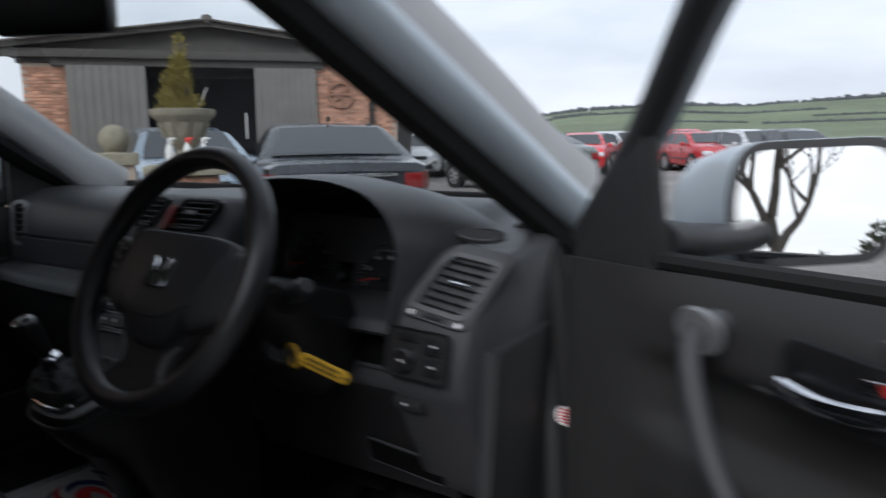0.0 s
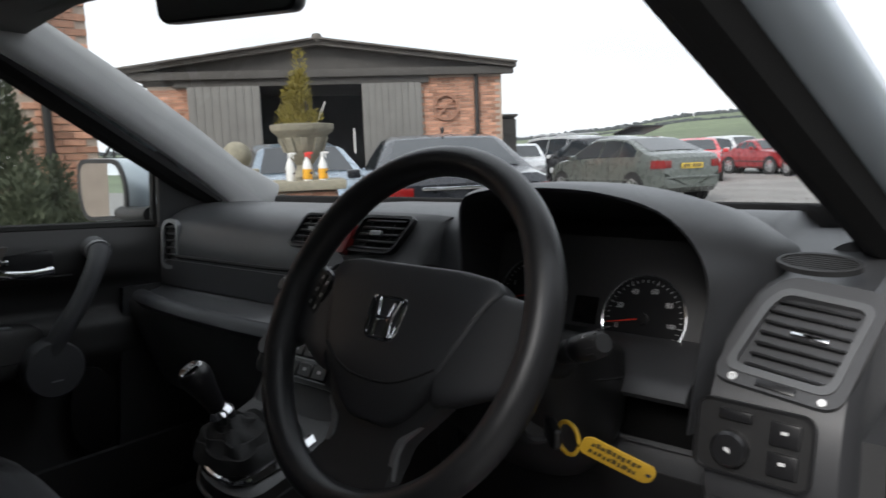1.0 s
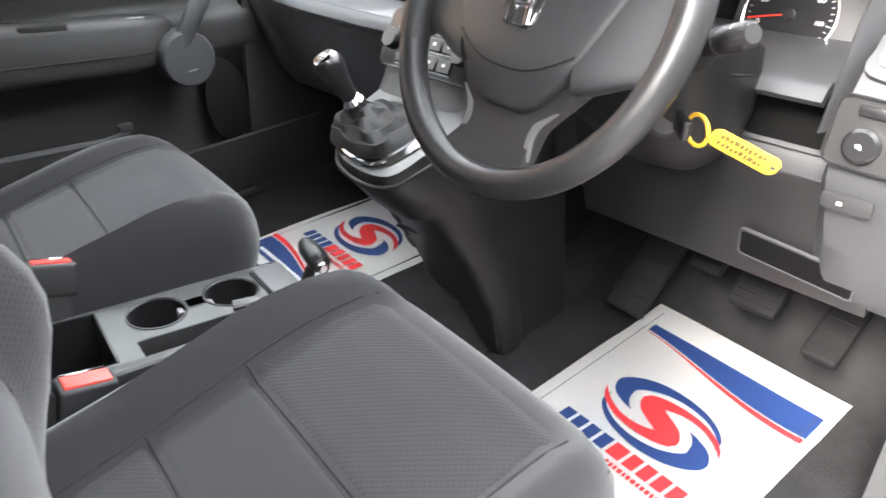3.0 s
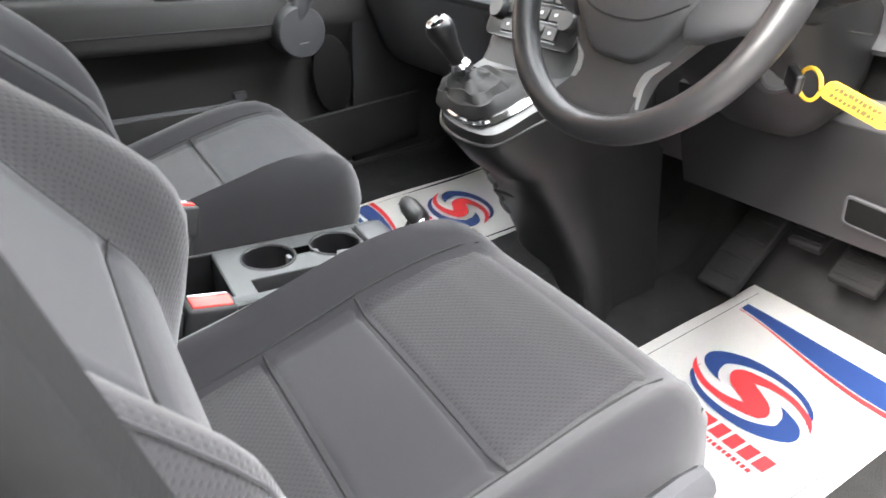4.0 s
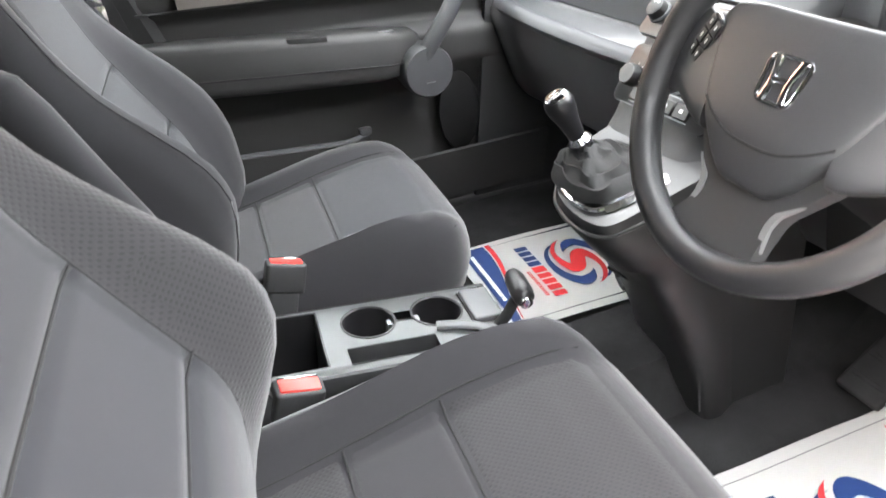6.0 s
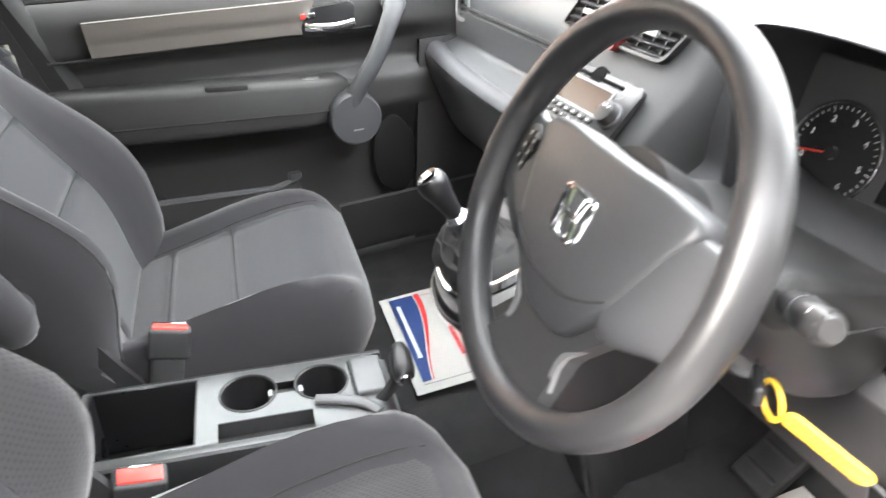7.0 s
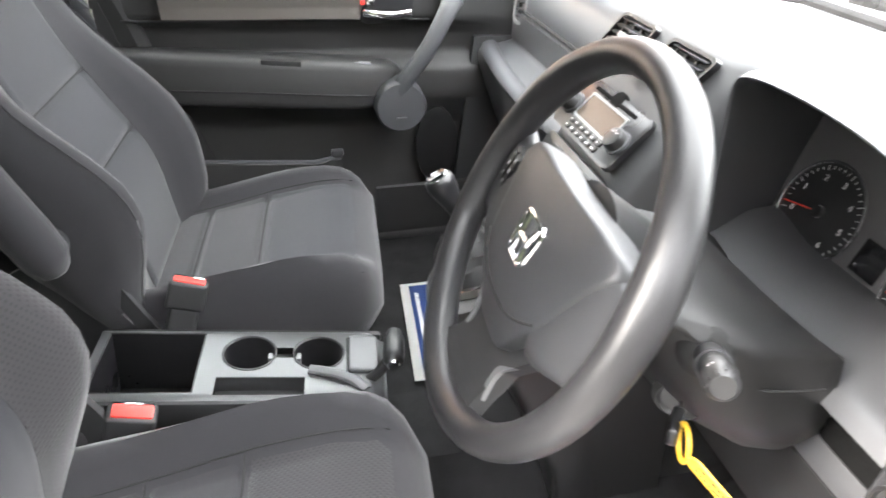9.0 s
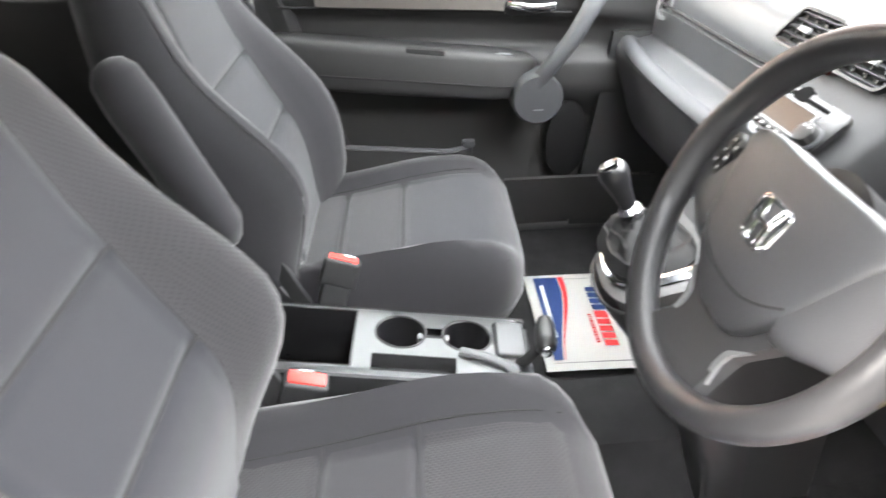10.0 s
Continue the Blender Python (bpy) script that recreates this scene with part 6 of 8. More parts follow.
# ---- pedals, mats, inner mirror ----
def pedals():
    for name, x, y, z, w, h, tilt in (("clutch_pedal", 0.40, 0.40, 0.585, 0.055, 0.065, -38), ("brake_pedal", 0.488, 0.385, 0.56, 0.075, 0.065, -38), ("accelerator_pedal", 0.60, 0.40, 0.54, 0.05, 0.12, -48)):
        root = thing(name, "black rubber-faced " + name.replace("_", " "), "pedal", pose(x, y, z, tilt + 90 - 20, 0, 0), group="pedals")
        part("pad", box((0, 0, 0), (w, h, 0.018), 0.006, 3), SEALBLACK, root)
        for k in range(4):
            part("rib", box((0, -h * 0.33 + h * 0.22 * k, 0.010), (w * 0.8, 0.004, 0.003), 0.001, 1), SEALBLACK, root)
        part("arm", tube([(0, 0.0, -0.008), (0, 0.08, -0.05), (0, 0.22, -0.06)], 0.008, 8), BLACK, root)
    root = thing("foot_rest", "black ribbed foot rest beside the clutch", "foot rest", pose(0.275, 0.44, 0.50, 35, 0, 0))
    part("plate", box((0, 0, 0), (0.075, 0.22, 0.02), 0.008, 3), CARPET, root)
    for k in range(5):
        part("rib", box((0, -0.08 + 0.04 * k, 0.011), (0.06, 0.008, 0.004), 0.002, 1), CARPET, root)


def paper_mat(name, label, m, bend):
    """Printed protective paper mat: x across, y away; sags over the carpet."""
    W, Y0, Y1 = 0.345, -0.222, 0.25
    root = thing(name, label, "floor mat", m, group="paper floor mats")

    def z(x, y):
        return bend(x, y)

    def place(bm, lift):
        for v in bm.verts:
            v.co.z += z(v.co.x, v.co.y) + lift
        return bm
    bm = bmesh.new()
    nx, ny = 30, 44
    vs = [[bm.verts.new((lerp(-W / 2, W / 2, i / nx), lerp(Y0, Y1, j / ny), 0)) for j in range(ny + 1)] for i in range(nx + 1)]
    for i in range(nx):
        for j in range(ny):
            bm.faces.new((vs[i][j], vs[i + 1][j], vs[i + 1][j + 1], vs[i][j + 1]))
    bmesh.ops.solidify(bm, geom=bm.faces[:], thickness=0.0012)
    part("sheet", place(bm, 0.0), PAPER, root, "white coated paper sheet")

    def flat(name, pts, material, lift=0.0018):
        b = bmesh.new()
        b.faces.new([b.verts.new((p[0], p[1], 0)) for p in pts])
        bmesh.ops.triangulate(b, faces=b.faces[:])
        bmesh.ops.subdivide_edges(b, edges=[e for e in b.edges if e.calc_length() > 0.05], cuts=2)
        part(name, place(b, lift), material, root)
    # fine border line
    for x in (-W / 2 + 0.022, W / 2 - 0.022):
        flat("border_line", [(x - 0.0006, Y0 + 0.02), (x + 0.0006, Y0 + 0.02), (x + 0.0006, Y1 - 0.02), (x - 0.0006, Y1 - 0.02)], MATLINE, 0.0016)
    # bands at both ends
    for e in (1, -1):
        top_y = Y1 - 0.056 if e > 0 else Y0 + 0.020
        xs = [lerp(-W / 2 + 0.030, W / 2 - 0.014, i / 20) * e for i in range(21)]
        rise = [0.018 + 0.036 * smooth(i / 20 * 1.05) + 0.006 * math.sin(math.pi * i / 20) for i in range(21)]
        blue = [(x, top_y) for x in xs] + [(xs[i], top_y - e * rise[i]) for i in range(20, -1, -1)]
        flat("blue_band", blue, MATBLUE, 0.0020)
        red = [(xs[i], top_y - e * (rise[i] + 0.003)) for i in range(21)] + [(xs[i], top_y - e * (rise[i] + 0.005 + 0.010 * smooth(i / 20))) for i in range(20, -1, -1)]
        flat("red_band", red, MATRED, 0.0024)
    # swirl emblem: one bold red stroke that ends in two tails, inside two blue crescents
    cy, RX, RY = 0.016, 0.090, 0.058

    def ribbon(name, line, material, lift):
        """A flat stroke along (x, y, half-width) points, mirrored through the emblem's centre when turned."""
        pts = spline(line, 49)
        b = bmesh.new()
        left, right = [], []
        for i, p in enumerate(pts):
            q = pts[min(i + 1, 48)] - pts[max(i - 1, 0)]
            nn = Vector((-q.y, q.x, 0)).normalized() * max(p.z, 0.004)
            left.append(b.verts.new((RX * (p.x + nn.x), cy + RY * (p.y + nn.y), 0)))
            right.append(b.verts.new((RX * (p.x - nn.x), cy + RY * (p.y - nn.y), 0)))
        for i in range(48):
            b.faces.new((left[i], right[i], right[i + 1], left[i + 1]))
        part(name, place(b, lift), material, root)
    half = [(1.12, -0.02, 0.0), (0.93, 0.33, 0.06), (0.58, 0.60, 0.09), (0.14, 0.64, 0.13), (-0.27, 0.44, 0.20), (-0.20, 0.16, 0.25)]
    ribbon("swirl_red", half + [(0.0, 0.0, 0.26)] + [(-x, -y, w) for x, y, w in half[::-1]], MATRED, 0.0024)
    for turn in (1, -1):
        arc = [(0.95, 0.10, 0.0), (0.90, 0.52, 0.04), (0.56, 0.90, 0.08), (0.05, 1.05, 0.12), (-0.48, 0.92, 0.17), (-0.85, 0.52, 0.19), (-0.82, 0.12, 0.16), (-0.62, -0.14, 0.06), (-0.46, -0.24, 0.0)]
        ribbon("swirl_blue", [(turn * x, turn * y, w) for x, y, w in arc], MATBLUE, 0.0019)
    # lettering too small or a trade name: bars
    rr = random.Random(9)
    x = -0.112
    for k in range(9):
        w = 0.0185 if k != 4 else 0.024
        col = MATBLUE if k < 4 else MATRED
        flat("letter_bar", [(x, -0.090), (x + w, -0.090), (x + w + 0.002, -0.062), (x + 0.002, -0.062)], col)
        x += w + 0.0055
    x = -0.005
    for k in range(13):
        w = rr.uniform(0.004, 0.007)
        flat("letter_bar", [(x, -0.106), (x + w, -0.106), (x + w, -0.098), (x, -0.098)], MATRED)
        x += w + 0.0025
    x = -0.125
    for k in range(30):
        w = rr.uniform(0.003, 0.0065)
        flat("letter_bar", [(x, Y0 + 0.030), (x + w, Y0 + 0.030), (x + w, Y0 + 0.039), (x, Y0 + 0.039)], PAPER, 0.0026)
        x += w + 0.002
    return root


def mats():
    paper_mat("paper_floor_mat", "white paper mat with red and blue swirl, driver's footwell", pose(0.458, 0.178, 0.406, 0.3, 0, -3), lambda x, y: 0.010 * smooth((y - 0.15) / 0.1) + 0.004 * math.sin(9 * x + 3) + 0.003 * math.sin(14 * y))
    paper_mat("paper_floor_mat", "white paper mat with red and blue swirl, passenger footwell", pose(-0.318, 0.205, 0.406, 0.3, 0, -4), lambda x, y: 0.012 * smooth((y - 0.12) / 0.12) + 0.004 * math.sin(8 * x + 1) + 0.003 * math.sin(11 * y + 2))


def inner_mirror():
    root = thing("rear_view_mirror", "black rear-view mirror hung from the windscreen", "mirror", pose(0, 0, 0))
    m = basis((0.005, 0.075, 1.418), (0.95, 0.33, -0.0), (0.33, -0.95, -0.05))
    o = round_poly([(-0.115, -0.034), (0.115, -0.038), (0.118, 0.034), (-0.118, 0.036)], 0.018, 5)
    def rg(k, z):
        return [m @ Vector((p[0] * k, p[1] * k, z)) for p in o]
    part("housing", loft([rg(0.97, 0.010), rg(1.0, 0.002), rg(0.98, -0.012), rg(0.82, -0.03), rg(0.5, -0.038)]), GLOSSY, root, sharp=60)
    part("glass", xf(prism([(p[0] * 0.93, p[1] * 0.88) for p in o], 0.002), m @ pose(0, 0, 0.0095)), MIRROR, root, "mirror glass")
    part("stem", tube([m @ Vector((0, 0, -0.03)), (0.0, 0.13, 1.45), (0.0, 0.11, 1.475)], 0.011, 10), BLACK, root)
    # sun visors folded up
    for s in (-1, 1):
        v = solo("sun_visor", box((0, 0, 0), (0.38, 0.14, 0.022), 0.01, 3), LINING, "grey sun visor folded up under the roof", "sun visor", pose(s * 0.33, -0.14, 1.468, -4, s * 2, 0), group="sun visors")
    # round sticker on the right-hand pillar foot
    st = thing("sticker", "round white sticker with red bars on the pillar foot", "sticker", basis((0.779, 0.396, 0.777), (1, 0.2, 0), (0.25, -1, 0.05)))
    part("disc", lathe([(0.016, 0), (0.016, 0.0006), (0, 0.0006)], 28), PAPER, st)
    for k in range(5):
        part("bar", box((0, 0.010 - 0.005 * k, 0.0009), (0.021 if k in (1, 2, 3) else 0.014, 0.003, 0.0003), 0), MATRED, st)

# ---- the yard outside ----
GRAVEL = mat("wet_grey_gravel", (0.21, 0.20, 0.19), 0.85, vary=0.35, grain=(18, 0.6), patch=0.6)
BRICK = mat("weathered_red_brick", (0.46, 0.245, 0.165), 0.9, vary=0.4, grain=(60, 0.6), patch=7, random_obj=0.4)
MORTAR = mat("pale_lime_mortar", (0.42, 0.34, 0.28), 0.95, vary=0.15, grain=(80, 0.5))
STONE = mat("mossy_sandstone", (0.27, 0.25, 0.19), 0.92, vary=0.3, grain=(40, 0.7), patch=7)
TILES = mat("dark_roof_tiles", (0.12, 0.11, 0.10), 0.85, vary=0.3, grain=(20, 0.5), patch=2, random_obj=0.25)
GREYDOOR = mat("grey_painted_boards", (0.17, 0.165, 0.155), 0.75, vary=0.18, grain=(30, 0.3), patch=2)
DARKWOOD = mat("tarred_dark_timber", (0.075, 0.07, 0.065), 0.8, vary=0.2, grain=(30, 0.4), patch=3)
# Near-black colour stands for the shade inside the barn.
BARNSHADE = mat("barn_inside_shade", (0.02, 0.02, 0.022), 0.95, vary=0.2)
UPVC = mat("white_window_frame", (0.8, 0.8, 0.78), 0.4, vary=0.03, grain=(100, 0.0))
IRON = mat("black_wrought_iron", (0.015, 0.014, 0.013), 0.6, grain=(150, 0.3))
HEDGE = mat("dark_green_conifer", (0.085, 0.098, 0.060), 0.8, vary=0.4, grain=(60, 0.0), patch=3)
GOLD = mat("golden_green_conifer", (0.24, 0.20, 0.04), 0.8, vary=0.35, grain=(60, 0.0), patch=5)
BARK = mat("grey_brown_bark", (0.09, 0.075, 0.06), 0.9, vary=0.3, grain=(40, 0.6))
FIELD = mat("winter_fields", (0.125, 0.155, 0.09), 0.95, vary=0.4, grain=(0.2, 0.0), patch=0.012)
# Blue-grey tone puts the distance haze into the woods' colour.
WOODS = mat("hazed_bare_woods", (0.085, 0.095, 0.10), 0.95, vary=0.35, grain=(0.5, 0.0), patch=0.05)
CARGLASS = mat("tinted_car_glass", (0.02, 0.025, 0.03), 0.05, vary=0.05, grain=(50, 0.0), coat=0.3)
LAMPRED = mat("red_lamp_lens", (0.2, 0.01, 0.01), 0.15, vary=0.1, grain=(80, 0.0))
LAMPCLEAR = mat("clear_lamp_lens", (0.6, 0.62, 0.65), 0.12, vary=0.1, grain=(80, 0.0))
PLATEY = mat("yellow_plate", (0.75, 0.52, 0.05), 0.45, vary=0.03, grain=(80, 0.0))
BOTTLE = mat("white_bottle_plastic", (0.75, 0.75, 0.73), 0.45, vary=0.04, grain=(80, 0.05))
AMBERLIQ = mat("amber_cleaning_liquid", (0.75, 0.38, 0.03), 0.3, vary=0.06, grain=(80, 0.0))


def paint(name, c, metal=0.3):
    return mat(name + "_car_paint", c, 0.28, metal=metal, vary=0.05, grain=(300, 0.0), coat=0.7)


def ground():
    bm = bmesh.new()
    rr = random.Random(2)
    edge = [-1500, -400, -120, -60] + [-40 + 2 * i for i in range(41)] + [60, 120, 400, 1500]
    vs = {}
    for i, x in enumerate(edge):
        for j, y in enumerate(edge):
            near = abs(x) < 41 and abs(y) < 41
            vs[i, j] = bm.verts.new((x, y, rr.uniform(-0.02, 0.02) if near else 0))
    for i in range(len(edge) - 1):
        for j in range(len(edge) - 1):
            bm.faces.new((vs[i, j], vs[i + 1, j], vs[i + 1, j + 1], vs[i, j + 1]))
    solo("ground", bm, GRAVEL, "grey gravel yard with puddled patches", "ground", kind="structure")
    # scattered stones near the parked cars
    bm = bmesh.new()
    for k in range(2500):
        x, y = rr.uniform(-14, 6), rr.uniform(4, 30)
        s = rr.uniform(0.015, 0.05)
        q = [bm.verts.new((x + s * dx, y + s * dy, 0.01 + s * dz)) for dx, dy, dz in ((1, 0, 0), (0, 1, 0), (-1, 0, 0), (0, -1, 0), (0.1, 0.1, 0.7))]
        for a in range(4):
            bm.faces.new((q[a], q[(a + 1) % 4], q[4]))
    solo("loose_stones", bm, GRAVEL, "loose grey stones on the gravel", "gravel", kind="stuff")


def hills():
    def ridge(yaw_deg):
        # height of the skyline seen from the yard, by compass turn to the left of straight ahead
        return table([(-60, 75), (-25, 62), (-8, 48), (2, 40), (10, 34), (16, 38), (22, 34), (28, 22), (34, 15), (40, 12), (70, 14), (120, 18)], yaw_deg)
    bm = bmesh.new()
    n, rows = 180, 12
    vs = []
    for i in range(n + 1):
        yaw = lerp(-80, 130, i / n)
        a = radians(yaw)
        col = []
        for j in range(rows + 1):
            t = j / rows
            d = lerp(170, 900, t)
            h = ridge(yaw) * smooth((t - 0.10) / 0.9) * (1 + 0.05 * noise.noise((i * 0.11, j * 0.7, 0)))
            col.append(bm.verts.new((-math.sin(a) * d, math.cos(a) * d, h - 0.5)))
        vs.append(col)
    for i in range(n):
        for j in range(rows):
            bm.faces.new((vs[i][j], vs[i + 1][j], vs[i + 1][j + 1], vs[i][j + 1]))
    solo("hills", bm, FIELD, "far green and brown fields rising to a ridge", "hills", kind="structure")
    # woods along the ridge and hedge lines
    rr = random.Random(5)
    bm = bmesh.new()

    def clump(x, y, z, s):
        for k in range(7):
            a = rr.uniform(0, 6.28)
            h = s * rr.uniform(0.6, 1.2)
            w = s * rr.uniform(0.25, 0.6)
            cx, cy = x + rr.uniform(-s, s) * 0.7, y + rr.uniform(-s, s) * 0.7
            q = [bm.verts.new((cx + w * math.cos(a + b), cy + w * math.sin(a + b), z - 1)) for b in (0, 2.1, 4.2)]
            t = bm.verts.new((cx + rr.uniform(-w, w) * 0.4, cy, z + h))
            mid = [bm.verts.new((cx + 1.25 * w * math.cos(a + b + 0.5), cy + 1.25 * w * math.sin(a + b + 0.5), z + h * rr.uniform(0.35, 0.7))) for b in (0, 2.1, 4.2)]
            for b in range(3):
                bm.faces.new((q[b], q[(b + 1) % 3], mid[b]))
                bm.faces.new((mid[b], q[(b + 1) % 3], mid[(b + 1) % 3]))
                bm.faces.new((mid[b], mid[(b + 1) % 3], t))
    def at(yaw, t, s):
        a = radians(yaw)
        d = lerp(170, 900, t)
        clump(-math.sin(a) * d, math.cos(a) * d, ridge(yaw) * smooth((t - 0.10) / 0.9) - 0.5, s)
    for k in range(1500):
        at(rr.uniform(-70, 75), rr.uniform(0.93, 1.0), rr.uniform(2.5, 5.0))
    for k in range(34):
        yaw, t, run = rr.uniform(-60, 60), rr.uniform(0.25, 0.9), rr.uniform(3, 12)
        for q in range(int(run * 7)):
            at(yaw + run * q / (run * 7), t + 0.02 * q / (run * 7), rr.uniform(1.2, 2.2) * (0.5 + 0.6 * t))
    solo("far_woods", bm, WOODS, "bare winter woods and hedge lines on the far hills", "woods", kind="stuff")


def brick_face(parent, o, along, up_n, length, height, skip, base, limit, seed, z0=0.0):
    """Bricks laid in stretcher bond on a wall face; the first ones are single parts, the rest one mesh."""
    rr = random.Random(seed)
    along = Vector(along).normalized()
    nrm = Vector(up_n).normalized()
    L, H, G, D = 0.215, 0.065, 0.010, 0.014
    shapes = []
    for k in range(6):
        b = box((0, 0, 0), (L, D * 2, H), 0.006, 1)
        for v in b.verts:
            v.co += Vector((rr.uniform(-1, 1), 0, rr.uniform(-1, 1))) * 0.0025
        me = bpy.data.meshes.new("brick")
        bmesh.ops.recalc_face_normals(b, faces=b.faces)
        b.to_mesh(me)
        b.free()
        me.materials.append(BRICK)
        shapes.append(me)
    rest = bmesh.new()
    m0 = Matrix((along, -nrm, Z)).transposed().to_4x4()
    count = 0
    cells = []
    for r in range(int(height / 0.075)):
        for c in range(int(length / 0.225) + 1):
            a = c * 0.225 + (0.1125 if r % 2 else 0.0) + L / 2
            z = z0 + r * 0.075 + H / 2
            if a + L / 2 > length + 0.06 or skip(a, z):
                continue
            cells.append((a, z))
    cells.sort(key=lambda p: abs(p[0] - base[0]) + abs(p[1] - base[1]))
    for a, z in cells:
        p = Vector(o) + along * a + nrm * rr.uniform(-0.004, 0.003) + Z * z
        m = Matrix.Translation(p) @ m0 @ pose(0, 0, 0, 0, rr.uniform(-0.6, 0.6), 0)
        if count < limit:
            ob = new("brick", shapes[rr.randrange(6)])
            ob.parent = parent
            ob.matrix_basis = m
        else:
            b = bmesh.new()
            vsx = [b.verts.new(m @ Vector((sx * L / 2, sy * D, sz * H / 2))) for sx in (-1, 1) for sy in (-1, 1) for sz in (-1, 1)]
            me = bpy.data.meshes.new("t")
            for f in ((0, 1, 3, 2), (4, 6, 7, 5), (0, 4, 5, 1), (2, 3, 7, 6), (0, 2, 6, 4), (1, 5, 7, 3)):
                b.faces.new([vsx[i] for i in f])
            b.to_mesh(me)
            b.free()
            rest.from_mesh(me)
            bpy.data.meshes.remove(me)
        count += 1
    if rest.verts:
        tagged(part("brickwork", rest, BRICK, parent), kind="stuff")
    else:
        rest.free()


def house():
    root = thing("brick_house", "red brick house with a white window and black downpipe", "house")
    c = Vector((-6.85, 2.83, 0))
    al = Vector((-0.21, -0.978, 0)).normalized()
    nr = Vector((0.978, -0.21, 0)).normalized()
    H = 5.8
    rot = Matrix((al, -nr, Z)).transposed().to_4x4()
    rot.translation = c
    # wall in pieces round the window (local x along, y into the house)
    win = (0.755, 1.235, 1.20, 3.10)
    wc, ww_, wm = (win[0] + win[1]) / 2, win[1] - win[0], (win[2] + win[3]) / 2
    pieces = [box((win[0] / 2, 0.14, H / 2), (win[0], 0.26, H), 0), box(((win[1] + 8) / 2, 0.14, H / 2), (8 - win[1], 0.26, H), 0),
              box((wc, 0.14, win[2] / 2), (ww_, 0.26, win[2]), 0), box((wc, 0.14, (win[3] + H) / 2), (ww_, 0.26, H - win[3]), 0),
              box((0.13, 2.2, H / 2), (0.26, 3.86, H), 0)]
    part("wall", xf(join(*pieces), rot), MORTAR, root)
    part("roof", xf(loft([[Vector((q, y, z)) for y, z in ((-0.35, H), (2.0, H + 1.9), (2.0, H + 2.0), (-0.4, H + 0.08))] for q in (-0.3, 8.2)]), rot), TILES, root)
    part("gutter", xf(tube([(-0.3, -0.38, H - 0.02), (8, -0.38, H - 0.02)], 0.06, 8), rot), IRON, root)
    part("downpipe", xf(tube([(0.46, -0.07, 0), (0.46, -0.07, H - 0.3)], 0.045, 12), rot), IRON, root, "black cast downpipe")
    for z in (1.3, 3.1):
        part("pipe_collar", xf(lathe([(0.056, 0), (0.056, 0.07)], 12, pose(0.46, -0.07, z)), rot), IRON, root)
    w = part("window", xf(join(box((wc, 0.05, win[3] - 0.035), (ww_, 0.07, 0.07), 0.006), box((wc, 0.05, win[2] + 0.035), (ww_, 0.07, 0.07), 0.006),
                                box((win[0] + 0.035, 0.05, wm), (0.07, 0.07, win[3] - win[2]), 0.006), box((win[1] - 0.035, 0.05, wm), (0.07, 0.07, win[3] - win[2]), 0.006), box((wc, 0.045, 2.15), (ww_ - 0.03, 0.06, 0.06), 0.006)), rot), UPVC, root, "white sash window frame")
    for z0, z1 in ((1.27, 2.12), (2.18, 3.03)):
        part("pane", xf(box((wc, 0.07, (z0 + z1) / 2), (ww_ - 0.12, 0.01, z1 - z0), 0), rot), CARGLASS, w)
        part("glazing_bar", xf(box((wc, 0.055, (z0 + z1) / 2), (0.03, 0.02, z1 - z0), 0.003), rot), UPVC, w)
    part("sill", xf(box((wc, -0.02, win[2] - 0.05), (ww_ + 0.2, 0.16, 0.10), 0.01), rot), STONE, root)
    brick_face(root, c, al, nr, 4.4, 4.6, lambda a, z: win[0] - 0.10 < a < win[1] + 0.10 and win[2] - 0.06 < z < win[3] + 0.04, (1.2, 1.8), 290, 3, 0.0)
    # iron gate beside the house, hung on its corner
    g = thing("iron_gate", "black wrought iron gate with scrolls beside the house", "gate", Matrix.Translation(c + Vector((-0.02, 0.06, 0))) @ pose(0, 0, 0, 0, 0, 112) @ Matrix.Diagonal((1.3, 1.3, 1.12, 1)))
    for z in (0.15, 0.8, 1.12):
        part("rail", tube([(0, 0, z), (0.66, 0, z)], 0.014, 8), IRON, g)
    for k in range(7):
        part("bar", tube([(0.11 * k, 0, 0.1), (0.11 * k, 0, 1.16 + 0.28 * math.sin(math.pi * k / 6))], 0.010, 6), IRON, g)
    part("arch", tube([(0.66 * k / 16, 0, 1.16 + 0.28 * math.sin(math.pi * k / 16)) for k in range(17)], 0.013, 8), IRON, g)
    for k in range(3):
        pts = [(0.11 + 0.22 * k + 0.08 * (1 - t) * math.cos(9 * t), -0.012, 0.96 + 0.13 * (1 - t) * math.sin(9 * t)) for t in (q / 24 for q in range(25))]
        part("scroll", tube(pts, 0.008, 6), IRON, g)
    # garden wall joining house and barn
    ww = thing("garden_wall", "red brick garden wall behind the gate", "wall", kind="structure")
    a, b = c + Vector((-0.9, 1.2, 0)), Vector((-14.6, 7.0, 0))
    d = (b - a).normalized()
    nn = Vector((-d.y, d.x, 0))
    if nn.x < 0:
        nn = -nn
    mw = Matrix((d, -nn, Z)).transposed().to_4x4()
    mw.translation = a
    part("core", xf(box((4.2, 0.12, 0.75), (8.4, 0.22, 1.5), 0.01), mw), MORTAR, ww)
    brick_face(ww, a, d, nn, 4.0, 1.5, lambda q, z: False, (0, 1.2), 0, 7)


